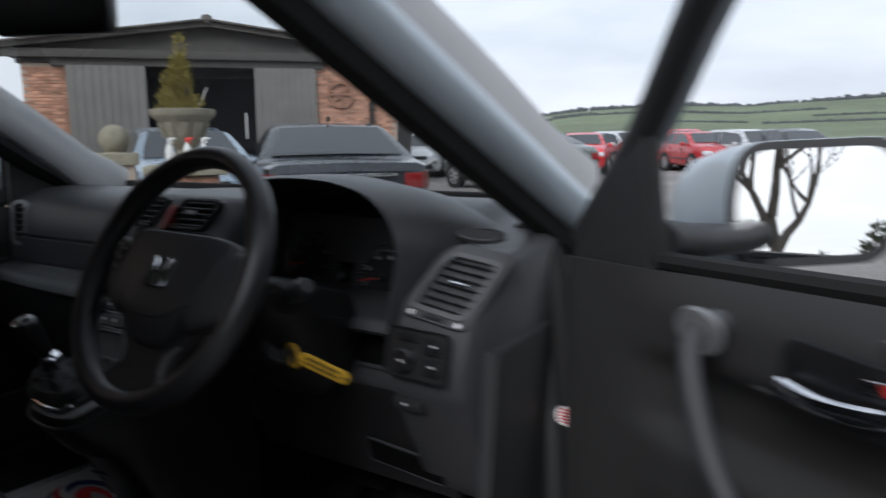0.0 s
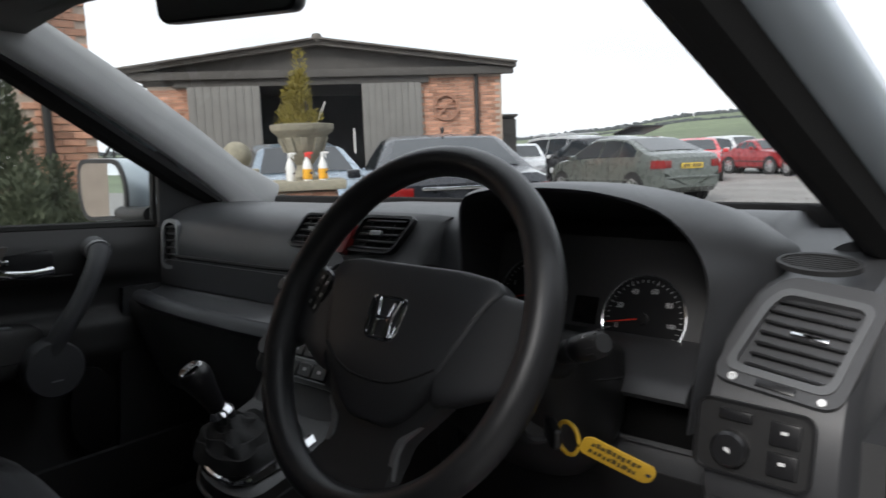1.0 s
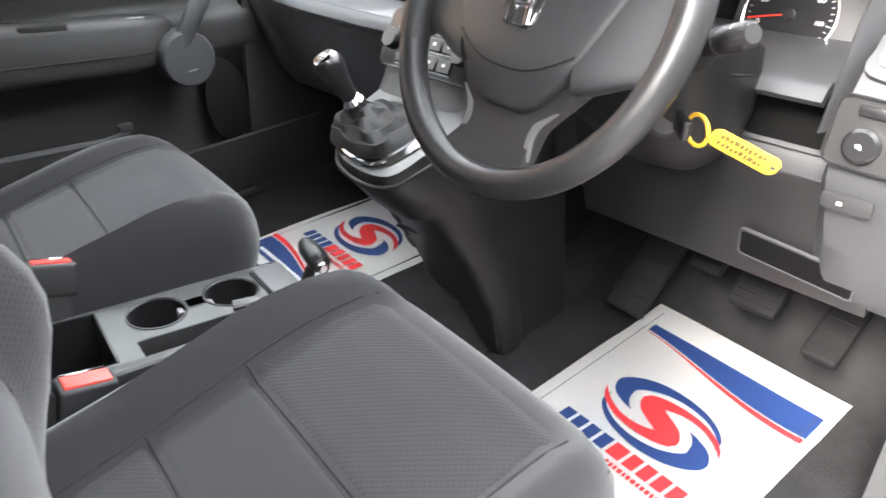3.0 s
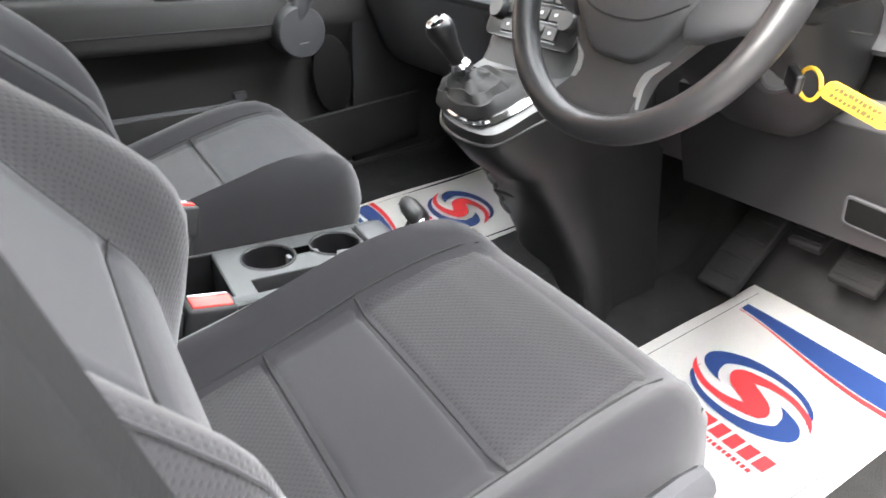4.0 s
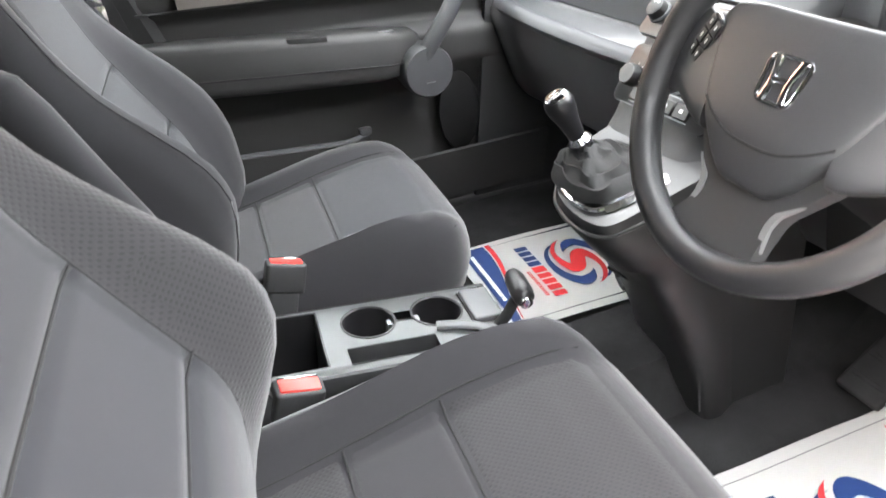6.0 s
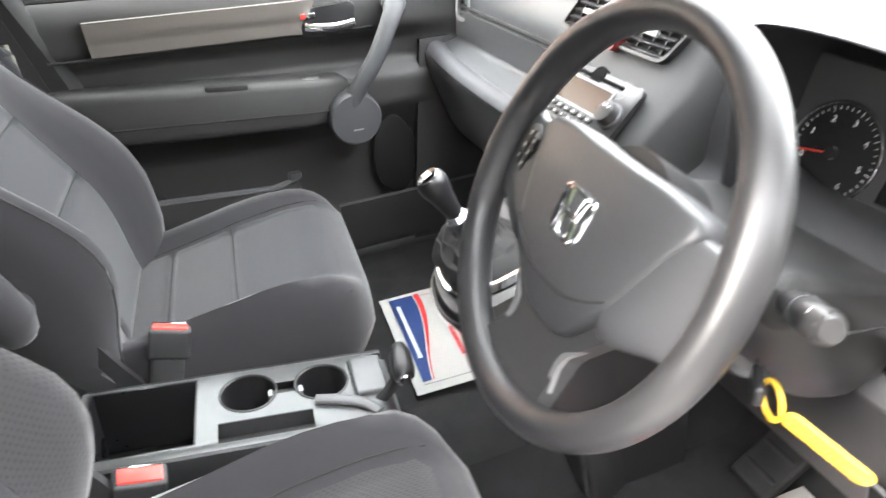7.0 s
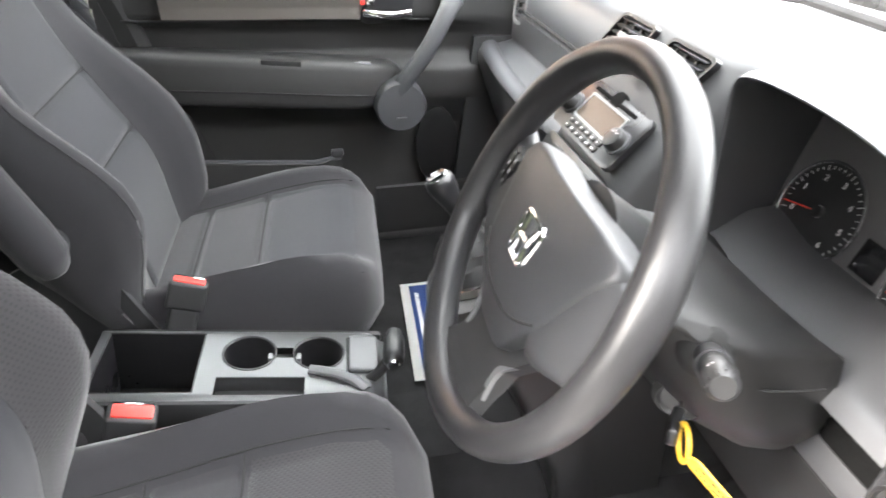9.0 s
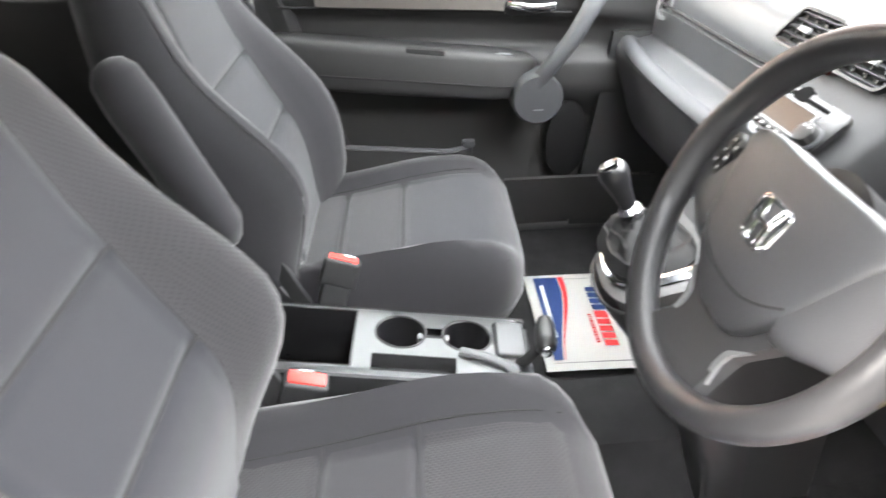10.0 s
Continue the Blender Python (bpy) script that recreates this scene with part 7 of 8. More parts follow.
def barn():
    root = thing("brick_barn", "low brick barn with grey sliding doors and a dark opening", "barn")
    Lc = Vector((-15.2, 7.66, 0))
    d = Vector((0.649, 0.761, 0)).normalized()
    n = Vector((0.761, -0.649, 0))
    m = Matrix((d, -n, Z)).transposed().to_4x4()
    m.translation = Lc
    def B(q0, q1, z0, z1, y0=0.0, y1=0.3, bev=0.0):
        return box(((q0 + q1) / 2, (y0 + y1) / 2, (z0 + z1) / 2), (q1 - q0, y1 - y0, z1 - z0), bev)
    part("wall", xf(join(B(0, 0.98, 0, 3.0), B(6.34, 8.43, 0, 3.2), B(0, 0.3, 0, 3.2, 0.3, 14), B(8.13, 8.43, 0, 3.2, 0.3, 14), B(0, 8.43, 0, 3.2, 13.8, 14)), m), MORTAR, root)
    # Back wall and floor carry the barn's inner shade as colour.
    part("inside", xf(join(B(0.3, 8.1, 0, 3.3, 7.0, 7.1), B(0.3, 8.1, 0.0, 0.02, 0.35, 7)), m), BARNSHADE, root, "barn inside painted near-black for shade")
    part("lintel", xf(B(0.6, 6.6, 2.95, 3.15, -0.10, 0.3, 0.02), m), DARKWOOD, root, "dark timber lintel and door rail")
    # gable boarding and roof
    ridge_q, ridge_z = 3.95, 3.98
    part("gable", xf(loft([[Vector((q, y, z)) for q, z in ((-0.1, 3.0), (8.5, 3.15), (8.5, 3.32), (ridge_q, ridge_z - 0.05), (-0.1, 3.30))] for y in (-0.02, 0.25)]), m), DARKWOOD, root, "dark boarded gable")
    for side, q_end, z_end in (("left", -0.55, 3.36), ("right", 8.75, 3.36)):
        rings = [[Vector((q, y, z)) for q, z in ((ridge_q, ridge_z), (q_end, z_end), (q_end, z_end - 0.10), (ridge_q, ridge_z - 0.12))] for y in (-0.28, 14.2)]
        part("roof_slope", xf(loft(rings), m), TILES, root, "dark tiled roof slope")
        # verge tiles as single pieces
        for k in range(16):
            t0 = k / 16
            q, z = lerp(ridge_q, q_end, t0 + 0.03), lerp(ridge_z, z_end, t0 + 0.03)
            ang = math.degrees(math.atan2(z_end - ridge_z, q_end - ridge_q))
            part("verge_tile", xf(box((0, 0, 0), (0.33, 0.30, 0.05), 0.012, 1), m @ pose(q, -0.24, z + 0.018, 0, -ang if q_end > ridge_q else -(ang + 180), 0)), TILES, root)
    part("ridge_cap", xf(tube([(ridge_q, -0.32, ridge_z + 0.02), (ridge_q, 14.2, ridge_z + 0.02)], 0.11, 10), m), TILES, root)
    part("ridge_end", xf(lathe([(0.12, -0.05), (0.14, 0.03), (0.1, 0.12), (0.0, 0.15)], 14), m @ pose(ridge_q, -0.25, ridge_z)), TILES, root)
    # sliding doors of boards
    for q0, q1, lab in ((0.90, 2.55, "left"), (4.95, 6.40, "right")):
        door = part("sliding_door", xf(B(q0, q1, 0.08, 2.98, -0.09, -0.05), m), GREYDOOR, root, "grey boarded sliding door")
        nb = 9
        for k in range(nb):
            w = (q1 - q0) / nb
            part("board", xf(B(q0 + k * w + 0.004, q0 + (k + 1) * w - 0.004, 0.08, 2.96, -0.125, -0.09, 0.004), m), GREYDOOR, door)
    part("door_handle", xf(tube([(4.72, -0.1, 1.3), (4.72, -0.1, 1.9)], 0.02, 6), m), UPVC, root)
    part("downpipe", xf(tube([(7.77, -0.08, 0), (7.77, -0.08, 3.2)], 0.055, 10), m), IRON, root, "black downpipe")
    part("fascia", xf(B(-0.4, 8.7, 3.12, 3.30, -0.20, -0.02, 0.01), m), DARKWOOD, root)
    part("wall_wheel", xf(join(lathe([(0.33, -0.02), (0.33, 0.02), (0.27, 0.02), (0.27, -0.02)], 24, None, True), *[box((0, 0, 0), (0.6, 0.04, 0.03), 0, rot=pose(0, 0, 0, 0, 0, 45 * k)) for k in range(2)]), m @ pose(7.0, -0.06, 2.35, 90, 0, 0)), BRICK, root, "round brick-coloured wall ornament")
    brick_face(root, Lc + d * 6.36, d, n, 2.05, 3.1, lambda a, z: z < 1.2, (1.0, 2.4), 230, 11, 0.0)
    brick_face(root, Lc, d, n, 0.95, 2.95, lambda a, z: z < 0.9, (0.5, 2.2), 60, 12, 0.0)
    # narrow boarded store past the corner
    sh = thing("timber_shelter", "narrow dark timber store beside the barn", "shed", m @ pose(8.62, 0.9, 0) @ Matrix.Diagonal((0.62, 1, 0.98, 1)))
    part("body", box((0.3, 0.4, 1.05), (0.56, 0.8, 2.1), 0.01), DARKWOOD, sh)
    for k in range(6):
        part("board", box((0.02 + 0.112 * k, -0.012, 1.05), (0.104, 0.024, 2.08), 0.004, 1), DARKWOOD, sh)
    for k in range(3):
        part("rail", box((0.3, -0.035, 0.5 + 0.6 * k), (0.6, 0.03, 0.09), 0.006, 1), DARKWOOD, sh)
    part("roof", box((0.3, 0.38, 2.14), (0.76, 1.0, 0.06), 0.01, 2, pose(0, 0, 0, -6, 0, 0)), DARKWOOD, sh)


def leaves(bm, centre, radii, count, size, rr, upright=0.5):
    """Small leaf blades scattered through an uneven crown."""
    cx, cy, cz = centre
    for k in range(count):
        while True:
            p = Vector((rr.uniform(-1, 1), rr.uniform(-1, 1), rr.uniform(-1, 1)))
            if 0.25 < p.length < 1:
                break
        q = Vector((cx + p.x * radii[0], cy + p.y * radii[1], cz + p.z * radii[2]))
        d = Vector((p.x + rr.uniform(-0.5, 0.5), p.y + rr.uniform(-0.5, 0.5), upright + rr.uniform(-0.3, 0.6))).normalized()
        s = d.cross(Vector((rr.uniform(-1, 1), rr.uniform(-1, 1), rr.uniform(-1, 1)))).normalized()
        l, w = size * rr.uniform(0.7, 1.5), size * rr.uniform(0.12, 0.22)
        a = bm.verts.new(q - s * w * 0.5)
        b = bm.verts.new(q + s * w * 0.5)
        c = bm.verts.new(q + d * l * 0.6 + s * w)
        e = bm.verts.new(q + d * l)
        f = bm.verts.new(q + d * l * 0.6 - s * w)
        bm.faces.new((a, b, c, e, f))


def conifer_bush(name, label, spires, material, leaf, m, count, seed):
    rr = random.Random(seed)
    root = thing(name, label, "shrub", m)
    bm = bmesh.new()
    st = []
    for x, y, h, r in spires:
        st.append(tube([(x, y, 0), (x, y, h * 0.9)], [0.035, 0.008], 6))
        steps = max(4, int(h / 0.16))
        for k in range(steps):
            t = (k + 0.5) / steps
            rad = r * (1 - t) ** 0.75 * (0.85 + 0.3 * rr.random()) + 0.03
            leaves(bm, (x + rr.uniform(-0.05, 0.05), y + rr.uniform(-0.05, 0.05), h * t), (rad, rad, h / steps * 0.9), int(count * rad / r) + 6, leaf, rr, 0.9)
    part("stem", join(*st), BARK, root)
    part("foliage", bm, material, root)
    return root


def planting():
    spires = [(0, 0.13, 1.64, 0.34), (0.10, -0.20, 1.30, 0.40), (-0.1, 0.45, 1.2, 0.40), (0.3, 0.0, 1.15, 0.42), (-0.15, -0.45, 1.12, 0.38), (0.35, 0.3, 1.0, 0.40), (0.05, 0.72, 0.95, 0.36), (0.2, -0.60, 0.95, 0.36), (0.0, -0.95, 0.85, 0.34)]
    conifer_bush("conifer_bush", "dark green conifer bush in front of the brick house", spires, HEDGE, 0.034, pose(-3.35, 0.72, 0.0, 0, 0, 12), 2300, 21)
    # urn on a brick pier
    pier = thing("brick_pier", "square brick pier with a stone cap", "pier", pose(-4.58, 3.77, 0, 0, 0, 52))
    part("core", box((0, 0, 0.45), (0.55, 0.55, 0.90), 0.01), MORTAR, pier)
    part("cap", box((0, 0, 0.955), (0.74, 0.74, 0.09), 0.02, 2), STONE, pier, "worn stone cap")
    for face_, (o, a, n) in enumerate((((-0.29, -0.285, 0), (1, 0, 0), (0, -1, 0)), ((0.285, -0.29, 0), (0, 1, 0), (1, 0, 0)))):
        brick_face(pier, o, a, n, 0.58, 0.90, lambda q, z: False, (0.3, 0.8), 30, 30 + face_)
    urn = thing("stone_urn", "mossy carved stone urn planter on a brick pier", "urn", pose(-4.58, 3.77, 1.0))
    part("foot", lathe([(0.13, 0), (0.13, 0.03), (0.10, 0.05), (0.085, 0.09), (0.075, 0.14), (0.10, 0.17)], 28), STONE, urn)
    part("bowl", lathe([(0.09, 0.16), (0.13, 0.20), (0.17, 0.27), (0.20, 0.35), (0.24, 0.42), (0.285, 0.455), (0.295, 0.475), (0.30, 0.52), (0.275, 0.525), (0.25, 0.50), (0.0, 0.50)], 32), STONE, urn)
    for k in range(10):
        a = 2 * math.pi * k / 10
        part("carved_leaf", xf(box((0, 0, 0), (0.07, 0.02, 0.14), 0.01, 2), pose(0.205 * math.cos(a), 0.205 * math.sin(a), 0.33, 0, 22, math.degrees(a)) @ pose(0, 0, 0, 0, 0, 90)), STONE, urn)
    conifer_bush("golden_conifer", "golden-green dwarf conifer growing in the urn", [(0, 0, 0.66, 0.155), (0.05, 0.02, 0.5, 0.11), (-0.05, -0.02, 0.48, 0.11), (0.0, -0.05, 0.42, 0.11)], GOLD, 0.035, pose(-4.58, 3.77, 1.49), 240, 22)
    solo("cane", tube([(0, 0, 0), (0.07, 0.09, 0.24)], 0.008, 6), PAPER, "pale garden cane in the urn", "cane", pose(-4.52, 3.87, 1.49))
    # spray bottles on the cap
    for dx, dy, full in ((0.12, -0.26, 0.0), (0.24, -0.16, 0.55), (0.33, -0.05, 0.45)):
        b = thing("spray_bottle", "white trigger spray bottle with amber liquid" if full else "white trigger spray bottle", "spray bottle", pose(-4.58 + dx, 3.77 + dy, 1.0, 0, 0, 40), group="spray bottles")
        part("bottle", lathe([(0.038, 0), (0.042, 0.02), (0.042, 0.12), (0.030, 0.17), (0.014, 0.20), (0.014, 0.215), (0.0, 0.215)], 18), BOTTLE, b)
        if full:
            part("liquid", lathe([(0.0425, 0.012), (0.0435, 0.02), (0.0435, 0.10), (0.0425, 0.105)], 18), AMBERLIQ, b, "amber liquid")
        part("trigger", join(box((0.0, 0, 0.235), (0.028, 0.026, 0.04), 0.006), box((0.035, 0, 0.25), (0.05, 0.02, 0.018), 0.005), box((0.03, 0, 0.222), (0.01, 0.014, 0.045), 0.003)), REDBTN if full > 0.5 else BOTTLE, b)
        part("label_bar", box((0.03, -0.028, 0.07), (0.03, 0.006, 0.02), 0.001, 1), MATLINE, b)
    # stone ball on its own pier
    p2 = thing("brick_pier", "low brick pier with a stone ball on top", "pier", pose(-5.30, 3.50, 0, 0, 0, 55))
    part("core", box((0, 0, 0.5), (0.34, 0.34, 1.0), 0.01), MORTAR, p2)
    part("cap", box((0, 0, 1.06), (0.42, 0.42, 0.12), 0.02, 2), STONE, p2)
    ball = bmesh.new()
    bmesh.ops.create_uvsphere(ball, u_segments=24, v_segments=16, radius=0.145)
    for v in ball.verts:
        v.co *= 1 + 0.03 * noise.noise(v.co * 12)
    bmesh.ops.translate(ball, vec=(0, 0, 0.13), verts=ball.verts)
    solo("stone_ball", join(ball, lathe([(0.10, 0), (0.08, 0.02), (0.07, 0.04)], 18)), STONE, "weathered stone ball finial on a pier", "finial", pose(-5.30, 3.50, 1.12))


def bare_tree(m, seed, height, label):
    """Leafless tree: tapered trunk, limbs and many twigs."""
    rr = random.Random(seed)
    root = thing("bare_tree", label, "tree", m, group="bare trees")
    limbs, twigs = [], bmesh.new()

    def twig(a, b, r):
        d = (b - a).normalized()
        s = d.cross(Vector((0.3, 0.8, 0.1))).normalized() * r
        u = d.cross(s).normalized() * r
        q = [twigs.verts.new(a + s), twigs.verts.new(a - 0.5 * s + 0.87 * u), twigs.verts.new(a - 0.5 * s - 0.87 * u)]
        t = twigs.verts.new(b)
        for k in range(3):
            twigs.faces.new((q[k], q[(k + 1) % 3], t))

    def grow(p, d, l, r, level):
        pts, rad = [p], [r]
        for k in range(4):
            d = (d + Vector((rr.uniform(-0.22, 0.22), rr.uniform(-0.22, 0.22), rr.uniform(-0.05, 0.18)))).normalized()
            pts.append(pts[-1] + d * l / 4)
            rad.append(r * (1 - 0.16 * (k + 1)))
        if level < 3:
            limbs.append(tube(pts, rad, 7 if level < 2 else 4))
        else:
            for a, b, w in zip(pts, pts[1:], rad):
                twig(a, b + (b - a) * 0.2, w)
        if level < 5:
            for k in range((3, 4, 4, 3, 3)[level]):
                q = pts[rr.randrange(2, 5)]
                nd = (d + Vector((rr.uniform(-1, 1), rr.uniform(-1, 1), rr.uniform(-0.25, 0.6))) * 0.9).normalized()
                grow(q, nd, l * rr.uniform(0.5, 0.75), r * 0.5, level + 1)
    grow(Vector((0, 0, 0)), Vector((0, 0, 1)), height * 0.38, height * 0.028, 0)
    part("trunk", join(*limbs), BARK, root)
    part("crown", twigs, BARK, root, "bare twigs")
    return root


def parked_car(label, m, colour, L=4.4, W=1.72, H=1.45, kind_="hatch", rear=True, open_lid=False, roof_bars=False):
    """A parked car: x forwards, y to its left, z up, origin on the ground under its middle."""
    root = thing("parked_car", label, "car", m, group="parked cars")
    h = L / 2
    if kind_ == "saloon":
        top = [(-h, 0.62), (-h + 0.04, 0.92), (-h + 0.12, 1.00), (-h + 0.75, 1.04), (-h + 1.45, H - 0.04), (-h + 1.9, H), (-h + 2.5, H - 0.01), (h - 1.75, H - 0.09), (h - 1.12, 0.98), (h - 0.5, 0.90), (h - 0.1, 0.75), (h, 0.52)]
        glass_r, glass_f, roof_r, roof_f = -h + 0.80, h - 1.15, -h + 1.42, h - 1.78
    elif kind_ == "liftback":
        top = [(-h, 0.62), (-h + 0.04, 0.95), (-h + 0.14, 1.03), (-h + 0.45, 1.08), (-h + 1.25, H - 0.05), (-h + 1.8, H), (-h + 2.5, H - 0.01), (h - 1.75, H - 0.09), (h - 1.12, 0.98), (h - 0.5, 0.90), (h - 0.1, 0.75), (h, 0.52)]
        glass_r, glass_f, roof_r, roof_f = -h + 0.5, h - 1.15, -h + 1.22, h - 1.78
    elif kind_ == "suv":
        top = [(-h, 0.7), (-h + 0.05, 1.1), (-h + 0.12, 1.18), (-h + 0.32, H - 0.06), (-h + 0.8, H), (-h + 2.2, H), (h - 1.75, H - 0.08), (h - 1.05, 1.10), (h - 0.4, 1.02), (h - 0.08, 0.85), (h, 0.6)]
        glass_r, glass_f, roof_r, roof_f = -h + 0.13, h - 1.08, -h + 0.31, h - 1.76
    elif kind_ == "open":
        top = [(-h, 0.6), (-h + 0.05, 0.85), (-h + 0.5, 0.92), (-h + 0.9, 0.92), (-h + 1.3, H - 0.1), (-h + 1.7, H), (h - 1.9, H - 0.06), (h - 1.35, 0.92), (h - 0.5, 0.85), (h - 0.1, 0.68), (h, 0.5)]
        glass_r, glass_f, roof_r, roof_f = -h + 0.92, h - 1.38, -h + 1.28, h - 1.92
    else:
        top = [(-h, 0.65), (-h + 0.04, 0.95), (-h + 0.10, 1.02), (-h + 0.42, H - 0.06), (-h + 0.85, H), (-h + 1.8, H), (h - 1.6, H - 0.08), (h - 0.95, 1.0), (h - 0.4, 0.90), (h - 0.08, 0.72), (h, 0.5)]
        glass_r, glass_f, roof_r, roof_f = -h + 0.12, h - 0.98, -h + 0.40, h - 1.62
    belt = lambda x: table([(-h, 0.90), (-h + 0.5, 0.97), (h - 1.2, 0.92), (h, 0.70)], x)
    halfw = lambda x: W / 2 * table([(-h, 0.80), (-h + 0.15, 0.93), (-h + 0.6, 1.0), (h - 0.8, 1.0), (h - 0.2, 0.90), (h, 0.72)], x)
    ztop = lambda x: table(top, x)

    def section(x):
        w, zt = halfw(x), ztop(x)
        b = min(belt(x), zt - 0.03)
        wr = w * (1 - 0.30 * min(1, max(0, zt - b) / 0.48))
        lo = table([(-h, 0.34), (-h + 0.2, 0.22), (h - 0.2, 0.22), (h, 0.32)], x)
        side = [(0.0, lo), (w * 0.85, lo), (w * 0.97, lo + 0.08), (w, lo + 0.28), (w * 0.985, (lo + 0.28 + b) / 2 + 0.04), (w * 0.965, b), (wr + 0.01, zt - 0.05), (wr * 0.90, zt - 0.012), (0.0, zt)]
        return [Vector((x, y, z)) for y, z in side] + [Vector((x, -y, z)) for y, z in side[-2:0:-1]]
    xs = sorted(set([round(lerp(-h, h, i / 40), 4) for i in range(41)] + [round(t[0], 4) for t in top]))
    part("body", loft([section(x) for x in xs]), colour, root, sharp=30)

    def side_pt(x, t, s, out=0.008):
        q = section(x)
        a, b = q[5], q[6]
        p = a.lerp(b, t)
        return Vector((p.x, s * (p.y + out), p.z + 0.004))
    # side windows in two or three lights
    cuts = [glass_r + 0.25, roof_r + 0.45 if kind_ in ("hatch", "suv") else (roof_r + 0.15), (roof_r + roof_f) / 2 + 0.12, glass_f - 0.22]
    for s in (-1, 1):
        for a, b in zip(cuts, cuts[1:]):
            if b - a < 0.15:
                continue
            def f(u, v, a=a, b=b, s=s):
                x = lerp(a + 0.03, b - 0.03, u)
                zt = ztop(x)
                frac = 0.90 if zt > belt(x) + 0.30 else 0.80
                return side_pt(x, 0.06 + v * (frac - 0.06), s)
            part("side_window", sheet(f, 10, 4, 0.004), CARGLASS, root)
        part("sill_line", tube([(-h + 0.9, s * (halfw(0) + 0.004), 0.50), (h - 0.9, s * (halfw(0) + 0.004), 0.48)], 0.018, 6), BLACK if kind_ != "liftback" else colour, root)
        part("door_handle", box((0.1, s * (halfw(0) + 0.0), 0.84), (0.16, 0.03, 0.03), 0.01), colour, root)
        part("door_handle", box((-0.75, s * (halfw(-0.75) + 0.0), 0.85), (0.16, 0.03, 0.03), 0.01), colour, root)
        part("door_gap", tube([(0.32, s * (halfw(0.3) + 0.001), 0.35), (0.32, s * (halfw(0.3) - 0.01), 0.88)], 0.006, 5), SEATDARK, root)
        part("door_gap", tube([(-0.55, s * (halfw(-0.5) + 0.001), 0.35), (-0.55, s * (halfw(-0.5) - 0.01), 0.90)], 0.006, 5), SEATDARK, root)
        mir = box((glass_f - 0.35, s * (halfw(0.5) + 0.08), 0.98), (0.10, 0.18, 0.12), 0.035, 2)
        part("door_mirror", mir, colour, root)
        def lamp(u, v, s=s):
            x = -h + lerp(0.015, 0.26, u)
            q = section(x)
            z = lerp(0.74, 0.90, v)
            return Vector((x - 0.006, s * (table([(q[3].z, q[3].y), (q[4].z, q[4].y), (q[5].z, q[5].y)], z) + 0.006), z))
        part("tail_lamp", sheet(lamp, 6, 5, 0.02), LAMPRED, root, "red tail lamp")
        part("tail_lamp_face", box((-h + 0.012, s * (halfw(-h) - 0.09), 0.82), (0.05, 0.18, 0.15), 0.02, 2), LAMPRED, root)
        part("head_lamp", box((h - 0.18, s * (halfw(h - 0.2) - 0.16), 0.68), (0.24, 0.30, 0.15), 0.05, 2), LAMPCLEAR, root, "clear head lamp")
        for wx in (-h + 0.82, h - 0.82):
            mw = basis((wx, s * (W / 2 - 0.11), 0.315), (1, 0, 0), (0, s, 0))
            arch = part("wheel_arch", lathe([(0.36, 0.02), (0.365, 0.115), (0.345, 0.118), (0.0, 0.02)], 24, mw), SEATDARK, root)
            wheel = part("wheel", lathe([(0.20, -0.10), (0.30, -0.10), (0.315, -0.06), (0.315, 0.08), (0.30, 0.11), (0.215, 0.115), (0.205, 0.09)], 30, mw), TYRE, root)
            part("rim", join(lathe([(0.215, 0.085), (0.215, 0.118), (0.195, 0.118), (0.19, 0.06), (0.0, 0.055)], 30, mw), *[xf(box((0.10, 0, 0.10), (0.20, 0.045, 0.025), 0.008, 1), mw @ pose(0, 0, 0, 0, 0, 51.4 * k)) for k in range(7)], lathe([(0.05, 0.09), (0.05, 0.12), (0.0, 0.125)], 14, mw)), RIM, wheel)

    def screen(xa, xb):
        def f(u, v):
            x = lerp(xa, xb, v)
            q = section(x)
            w = q[7].y * 0.93
            y = lerp(-w, w, u)
            c = 1 - (2 * u - 1) ** 2
            return Vector((x, y, ztop(x) + 0.008 - 0.012 * (1 - c)))
        return sheet(f, 10, 10, 0.004)
    part("rear_window", screen(glass_r, roof_r - 0.03), CARGLASS, root)
    part("windscreen", screen(roof_f + 0.03, glass_f), CARGLASS, root)
    # plates, bumpers, strip
    rp = part("rear_plate", box((-h - 0.012, 0, 0.78 if kind_ != "saloon" else 0.62), (0.02, 0.52, 0.11), 0.005), PLATEY, root, "yellow number plate")
    for k in range(7):
        part("plate_bar", box((-h - 0.0235, -0.19 + 0.062 * k + (0.03 if k > 3 else 0), 0.78 if kind_ != "saloon" else 0.62), (0.002, 0.042, 0.075), 0), MATLINE, rp)
    fp = part("front_plate", box((h + 0.012, 0, 0.45), (0.02, 0.52, 0.11), 0.005), BOTTLE, root, "white number plate")
    for k in range(7):
        part("plate_bar", box((h + 0.0235, -0.19 + 0.062 * k, 0.45), (0.002, 0.042, 0.075), 0), MATLINE, fp)
    part("grille", box((h - 0.02, 0, 0.66), (0.06, 0.62, 0.12), 0.03, 2), GLOSSY, root)
    part("front_intake", box((h - 0.01, 0, 0.38), (0.05, 1.0, 0.14), 0.04, 2), GLOSSY, root)
    part("rear_bumper_strip", box((-h - 0.002, 0, 0.55), (0.05, W * 0.78, 0.05), 0.015, 2), colour if kind_ != "saloon" else CHROME, root)
    if kind_ == "saloon":
        part("boot_strip", box((-h + 0.015, 0, 0.88), (0.03, 0.9, 0.03), 0.008), CHROME, root, "chrome boot strip")
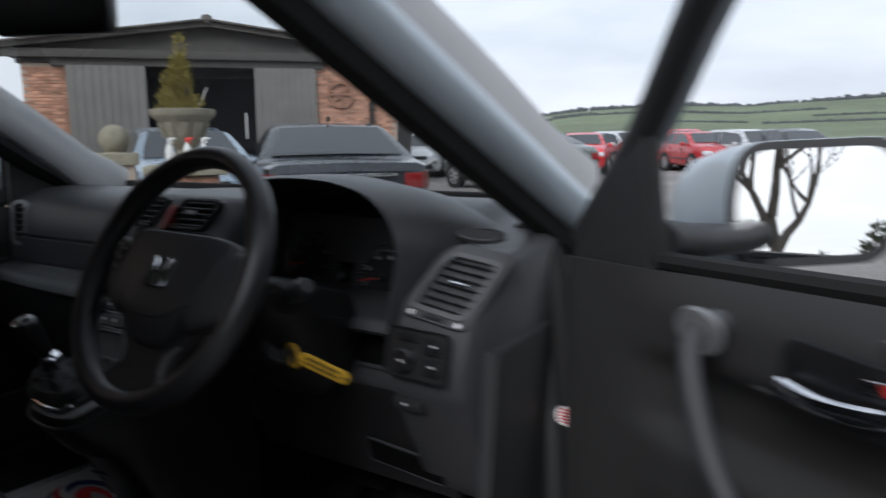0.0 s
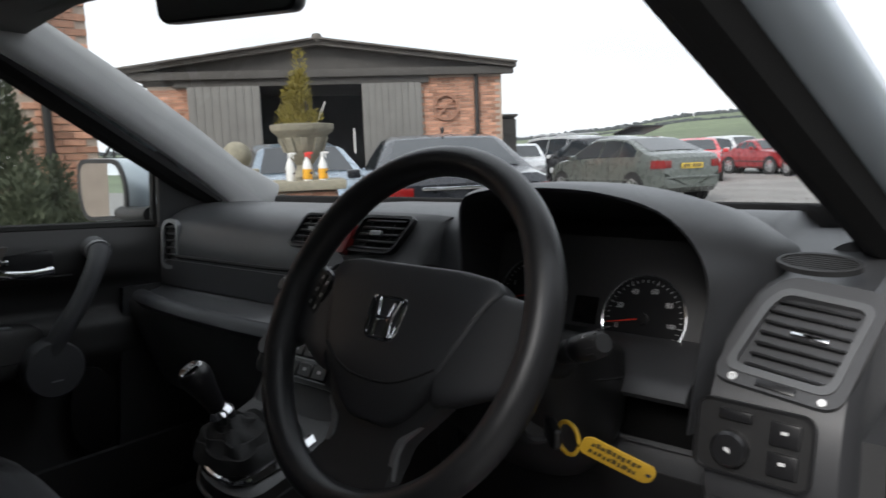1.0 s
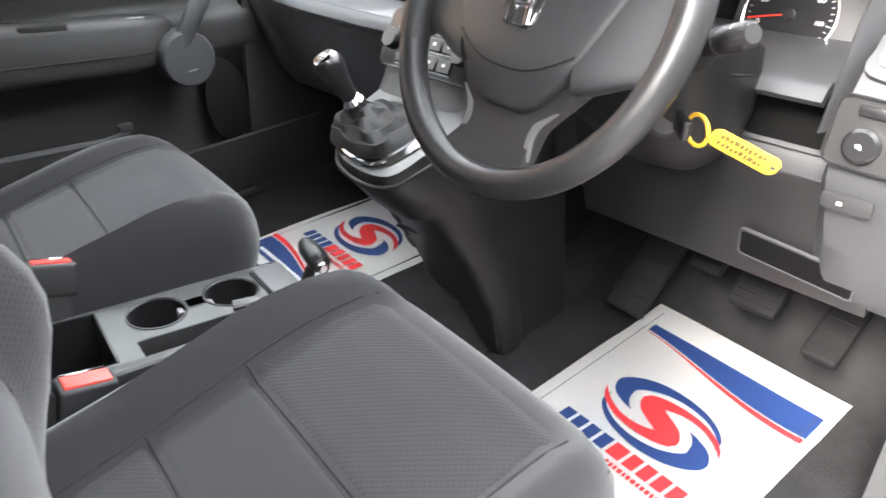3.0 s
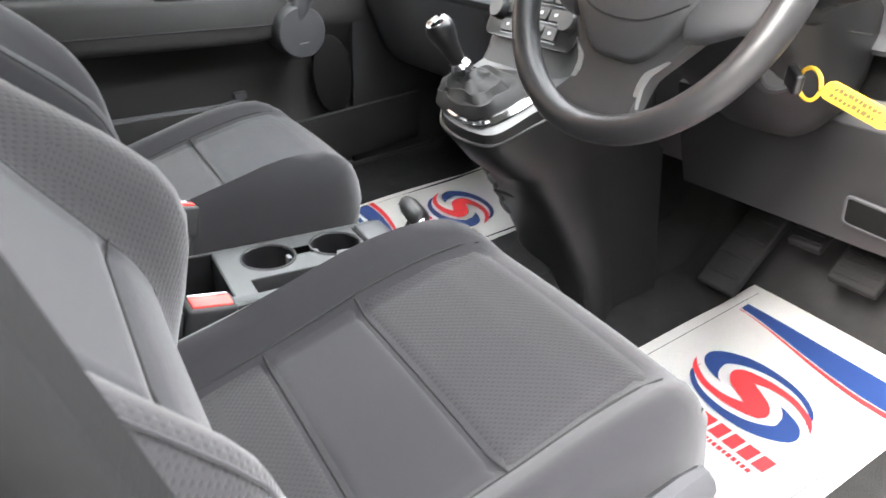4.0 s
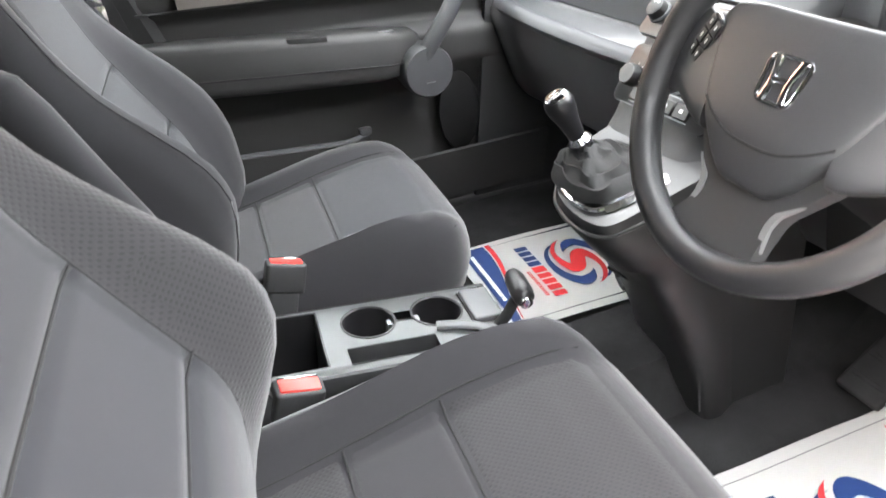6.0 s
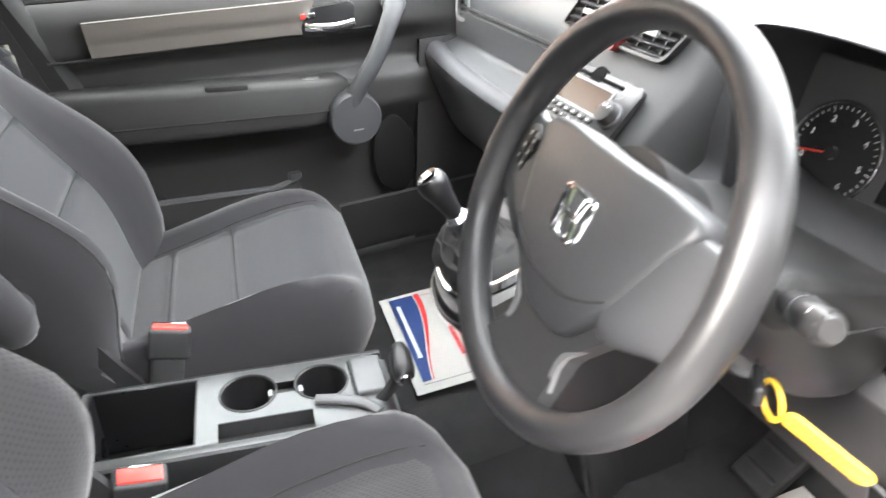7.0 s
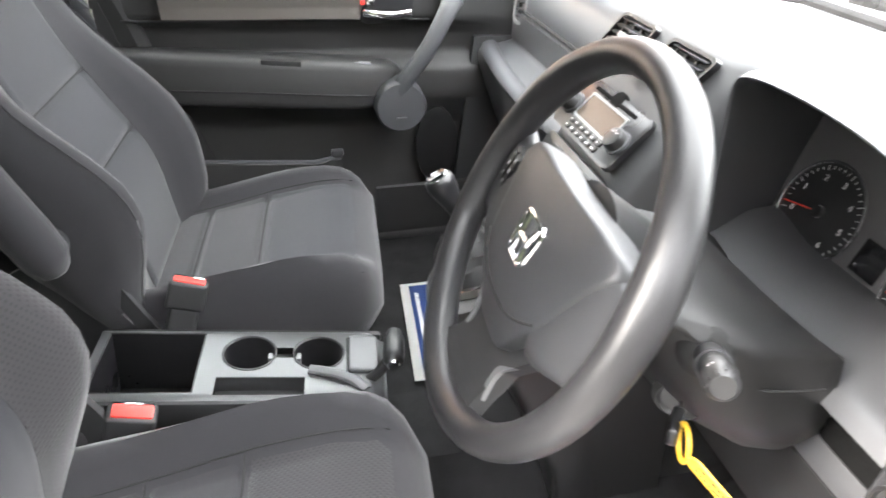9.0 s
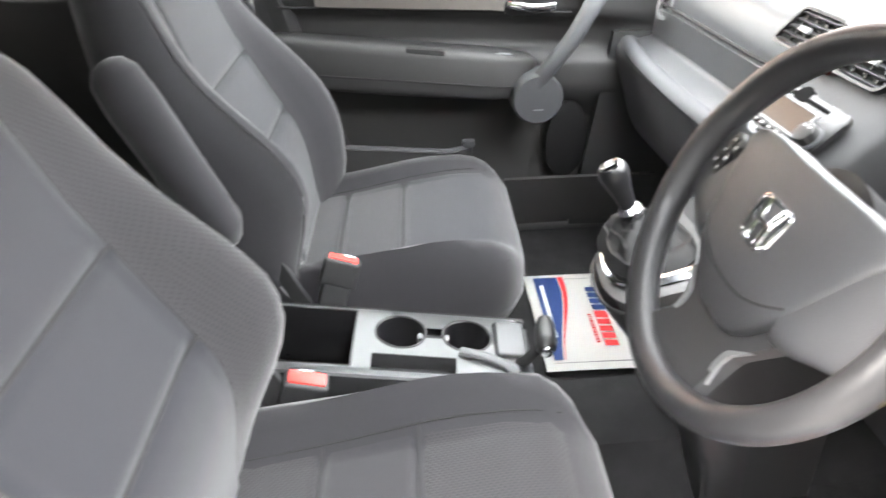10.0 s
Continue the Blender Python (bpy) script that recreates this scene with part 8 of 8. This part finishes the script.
        part("aerial", box((roof_r + 0.1, 0, H + 0.03), (0.10, 0.03, 0.07), 0.012), GLOSSY, root)
    if roof_bars:
        for s in (-1, 1):
            part("roof_bar", tube([(-h + 0.5, s * 0.52, H + 0.01), (-h + 0.7, s * 0.52, H + 0.06), (h - 2.1, s * 0.52, H + 0.04), (h - 1.9, s * 0.52, H - 0.02)], 0.022, 8), RIM, root)
    if open_lid:
        part("raised_tailgate", box((-h - 0.10, 0, H + 0.12), (0.85, 1.15, 0.06), 0.02, 2, pose(0, 0, 0, 0, 14, 0)), GLOSSY, root, "raised tailgate")
    return root


def cars():
    gm = paint("grey_green", (0.12, 0.135, 0.125))
    parked_car("dark saloon parked with its boot towards the yard", pose(-4.98, 6.08, 0, 0, 0, 90 + 50), paint("black_blue", (0.012, 0.014, 0.02)), 4.55, 1.77, 1.43, "saloon")
    parked_car("grey-green liftback car standing on the gravel", pose(-6.72, 14.74, 0, 0, 0, 90 + 62), gm, 4.51, 1.73, 1.43, "liftback")
    parked_car("silver estate car with roof bars in the far row", pose(-13.1, 21.7, 0, 0, 0, 90 + 75), paint("silver", (0.45, 0.46, 0.47)), 4.6, 1.78, 1.68, "suv", roof_bars=True)
    parked_car("white hatchback in the far row", pose(-12.9, 19.4, 0, 0, 0, -90 + 36), paint("white", (0.7, 0.71, 0.72), 0.0), 4.0, 1.7, 1.45)
    parked_car("dark hatchback with its tailgate raised", pose(-10.3, 19.6, 0, 0, 0, 90 + 66), paint("dark_grey", (0.05, 0.05, 0.055)), 4.2, 1.72, 1.55, "suv", open_lid=True)
    red = paint("bright_red", (0.55, 0.02, 0.025), 0.0)
    parked_car("bright red hatchback facing the yard", pose(-8.34, 23.2, 0, 0, 0, -90 + 20), red, 3.8, 1.66, 1.42)
    parked_car("pale silver hatchback in the far row", pose(-9.3, 30.0, 0, 0, 0, -90 + 55), paint("pale_silver", (0.55, 0.56, 0.57)), 4.0, 1.7, 1.52)
    parked_car("dark red coupe in the far row", pose(-7.6, 28.4, 0, 0, 0, -90 + 55), paint("dark_red", (0.30, 0.015, 0.02), 0.2), 4.0, 1.68, 1.32, "open")
    parked_car("red small hatchback facing the yard", pose(-6.3, 28.8, 0, 0, 0, -90 + 18), red, 3.7, 1.66, 1.54)
    parked_car("red small hatchback with a white roof line", pose(-4.9, 25.6, 0, 0, 0, -90 + 40), paint("mid_red", (0.42, 0.02, 0.025), 0.1), 3.7, 1.68, 1.42)
    parked_car("silver hatchback facing the yard", pose(-3.25, 25.2, 0, 0, 0, -90 + 40), paint("bright_silver", (0.5, 0.51, 0.52)), 4.4, 1.76, 1.46)
    parked_car("black small hatchback facing the yard", pose(-1.7, 24.2, 0, 0, 0, -90 + 35), paint("black", (0.012, 0.012, 0.013)), 3.8, 1.65, 1.44)
    parked_car("pale blue car behind the stone urn", pose(-8.0, 6.3, 0, 0, 0, -90 + 60), paint("pale_blue", (0.30, 0.38, 0.46)), 4.2, 1.7, 1.46)


def behind():
    bare_tree(pose(6.0, -19.0, 0), 31, 11.0, "leafless tree with spreading branches behind the car")
    bare_tree(pose(-0.8, -12.0, 0, 0, 0, 80), 32, 10.0, "tall leafless tree behind the car")
    bare_tree(pose(-5.5, -8.5, 0, 0, 0, 200), 33, 8.0, "leafless tree beside the yard")
    conifer_bush("evergreen_bush", "dark evergreen bush behind the car", [(0, 0, 3.2, 0.9), (1.0, 0.3, 2.6, 0.8), (-1.1, 0.2, 2.4, 0.8)], HEDGE, 0.16, pose(6.4, -15.0, 0), 160, 41)
    conifer_bush("evergreen_bush", "dark evergreen bush beside the yard", [(0, 0, 2.6, 0.9), (1.2, -0.4, 2.2, 0.8), (-1.2, 0.3, 2.9, 0.8)], HEDGE, 0.16, pose(-4.0, -7.5, 0), 160, 42)
    # Unseen evergreens, added to hold back sky light on the open-door side.
    tall = [(0, 0, 5.6, 1.3), (1.4, 0.5, 4.6, 1.2), (-1.3, -0.3, 4.9, 1.2), (0.5, -1.2, 4.2, 1.1)]
    for x, y, turn, seed in ((5.6, -4.6, 0, 43), (6.4, -1.2, 70, 44), (6.6, 2.2, 150, 45)):
        conifer_bush("sky_block_evergreen", "unseen evergreen added to block sky light", tall, HEDGE, 0.30, pose(x, y, 0, 0, 0, turn), 150, seed)

# ---- build, largest first ----
ground()
hills()
car_floor()
shell()
car_outside()
for side in (-1, 1):
    pillar(side)
dashboard()
gear_pod()
seats()
tray()
doors()
steering()
pedals()
mats()
inner_mirror()
cars()
planting()
behind()
barn()
house()
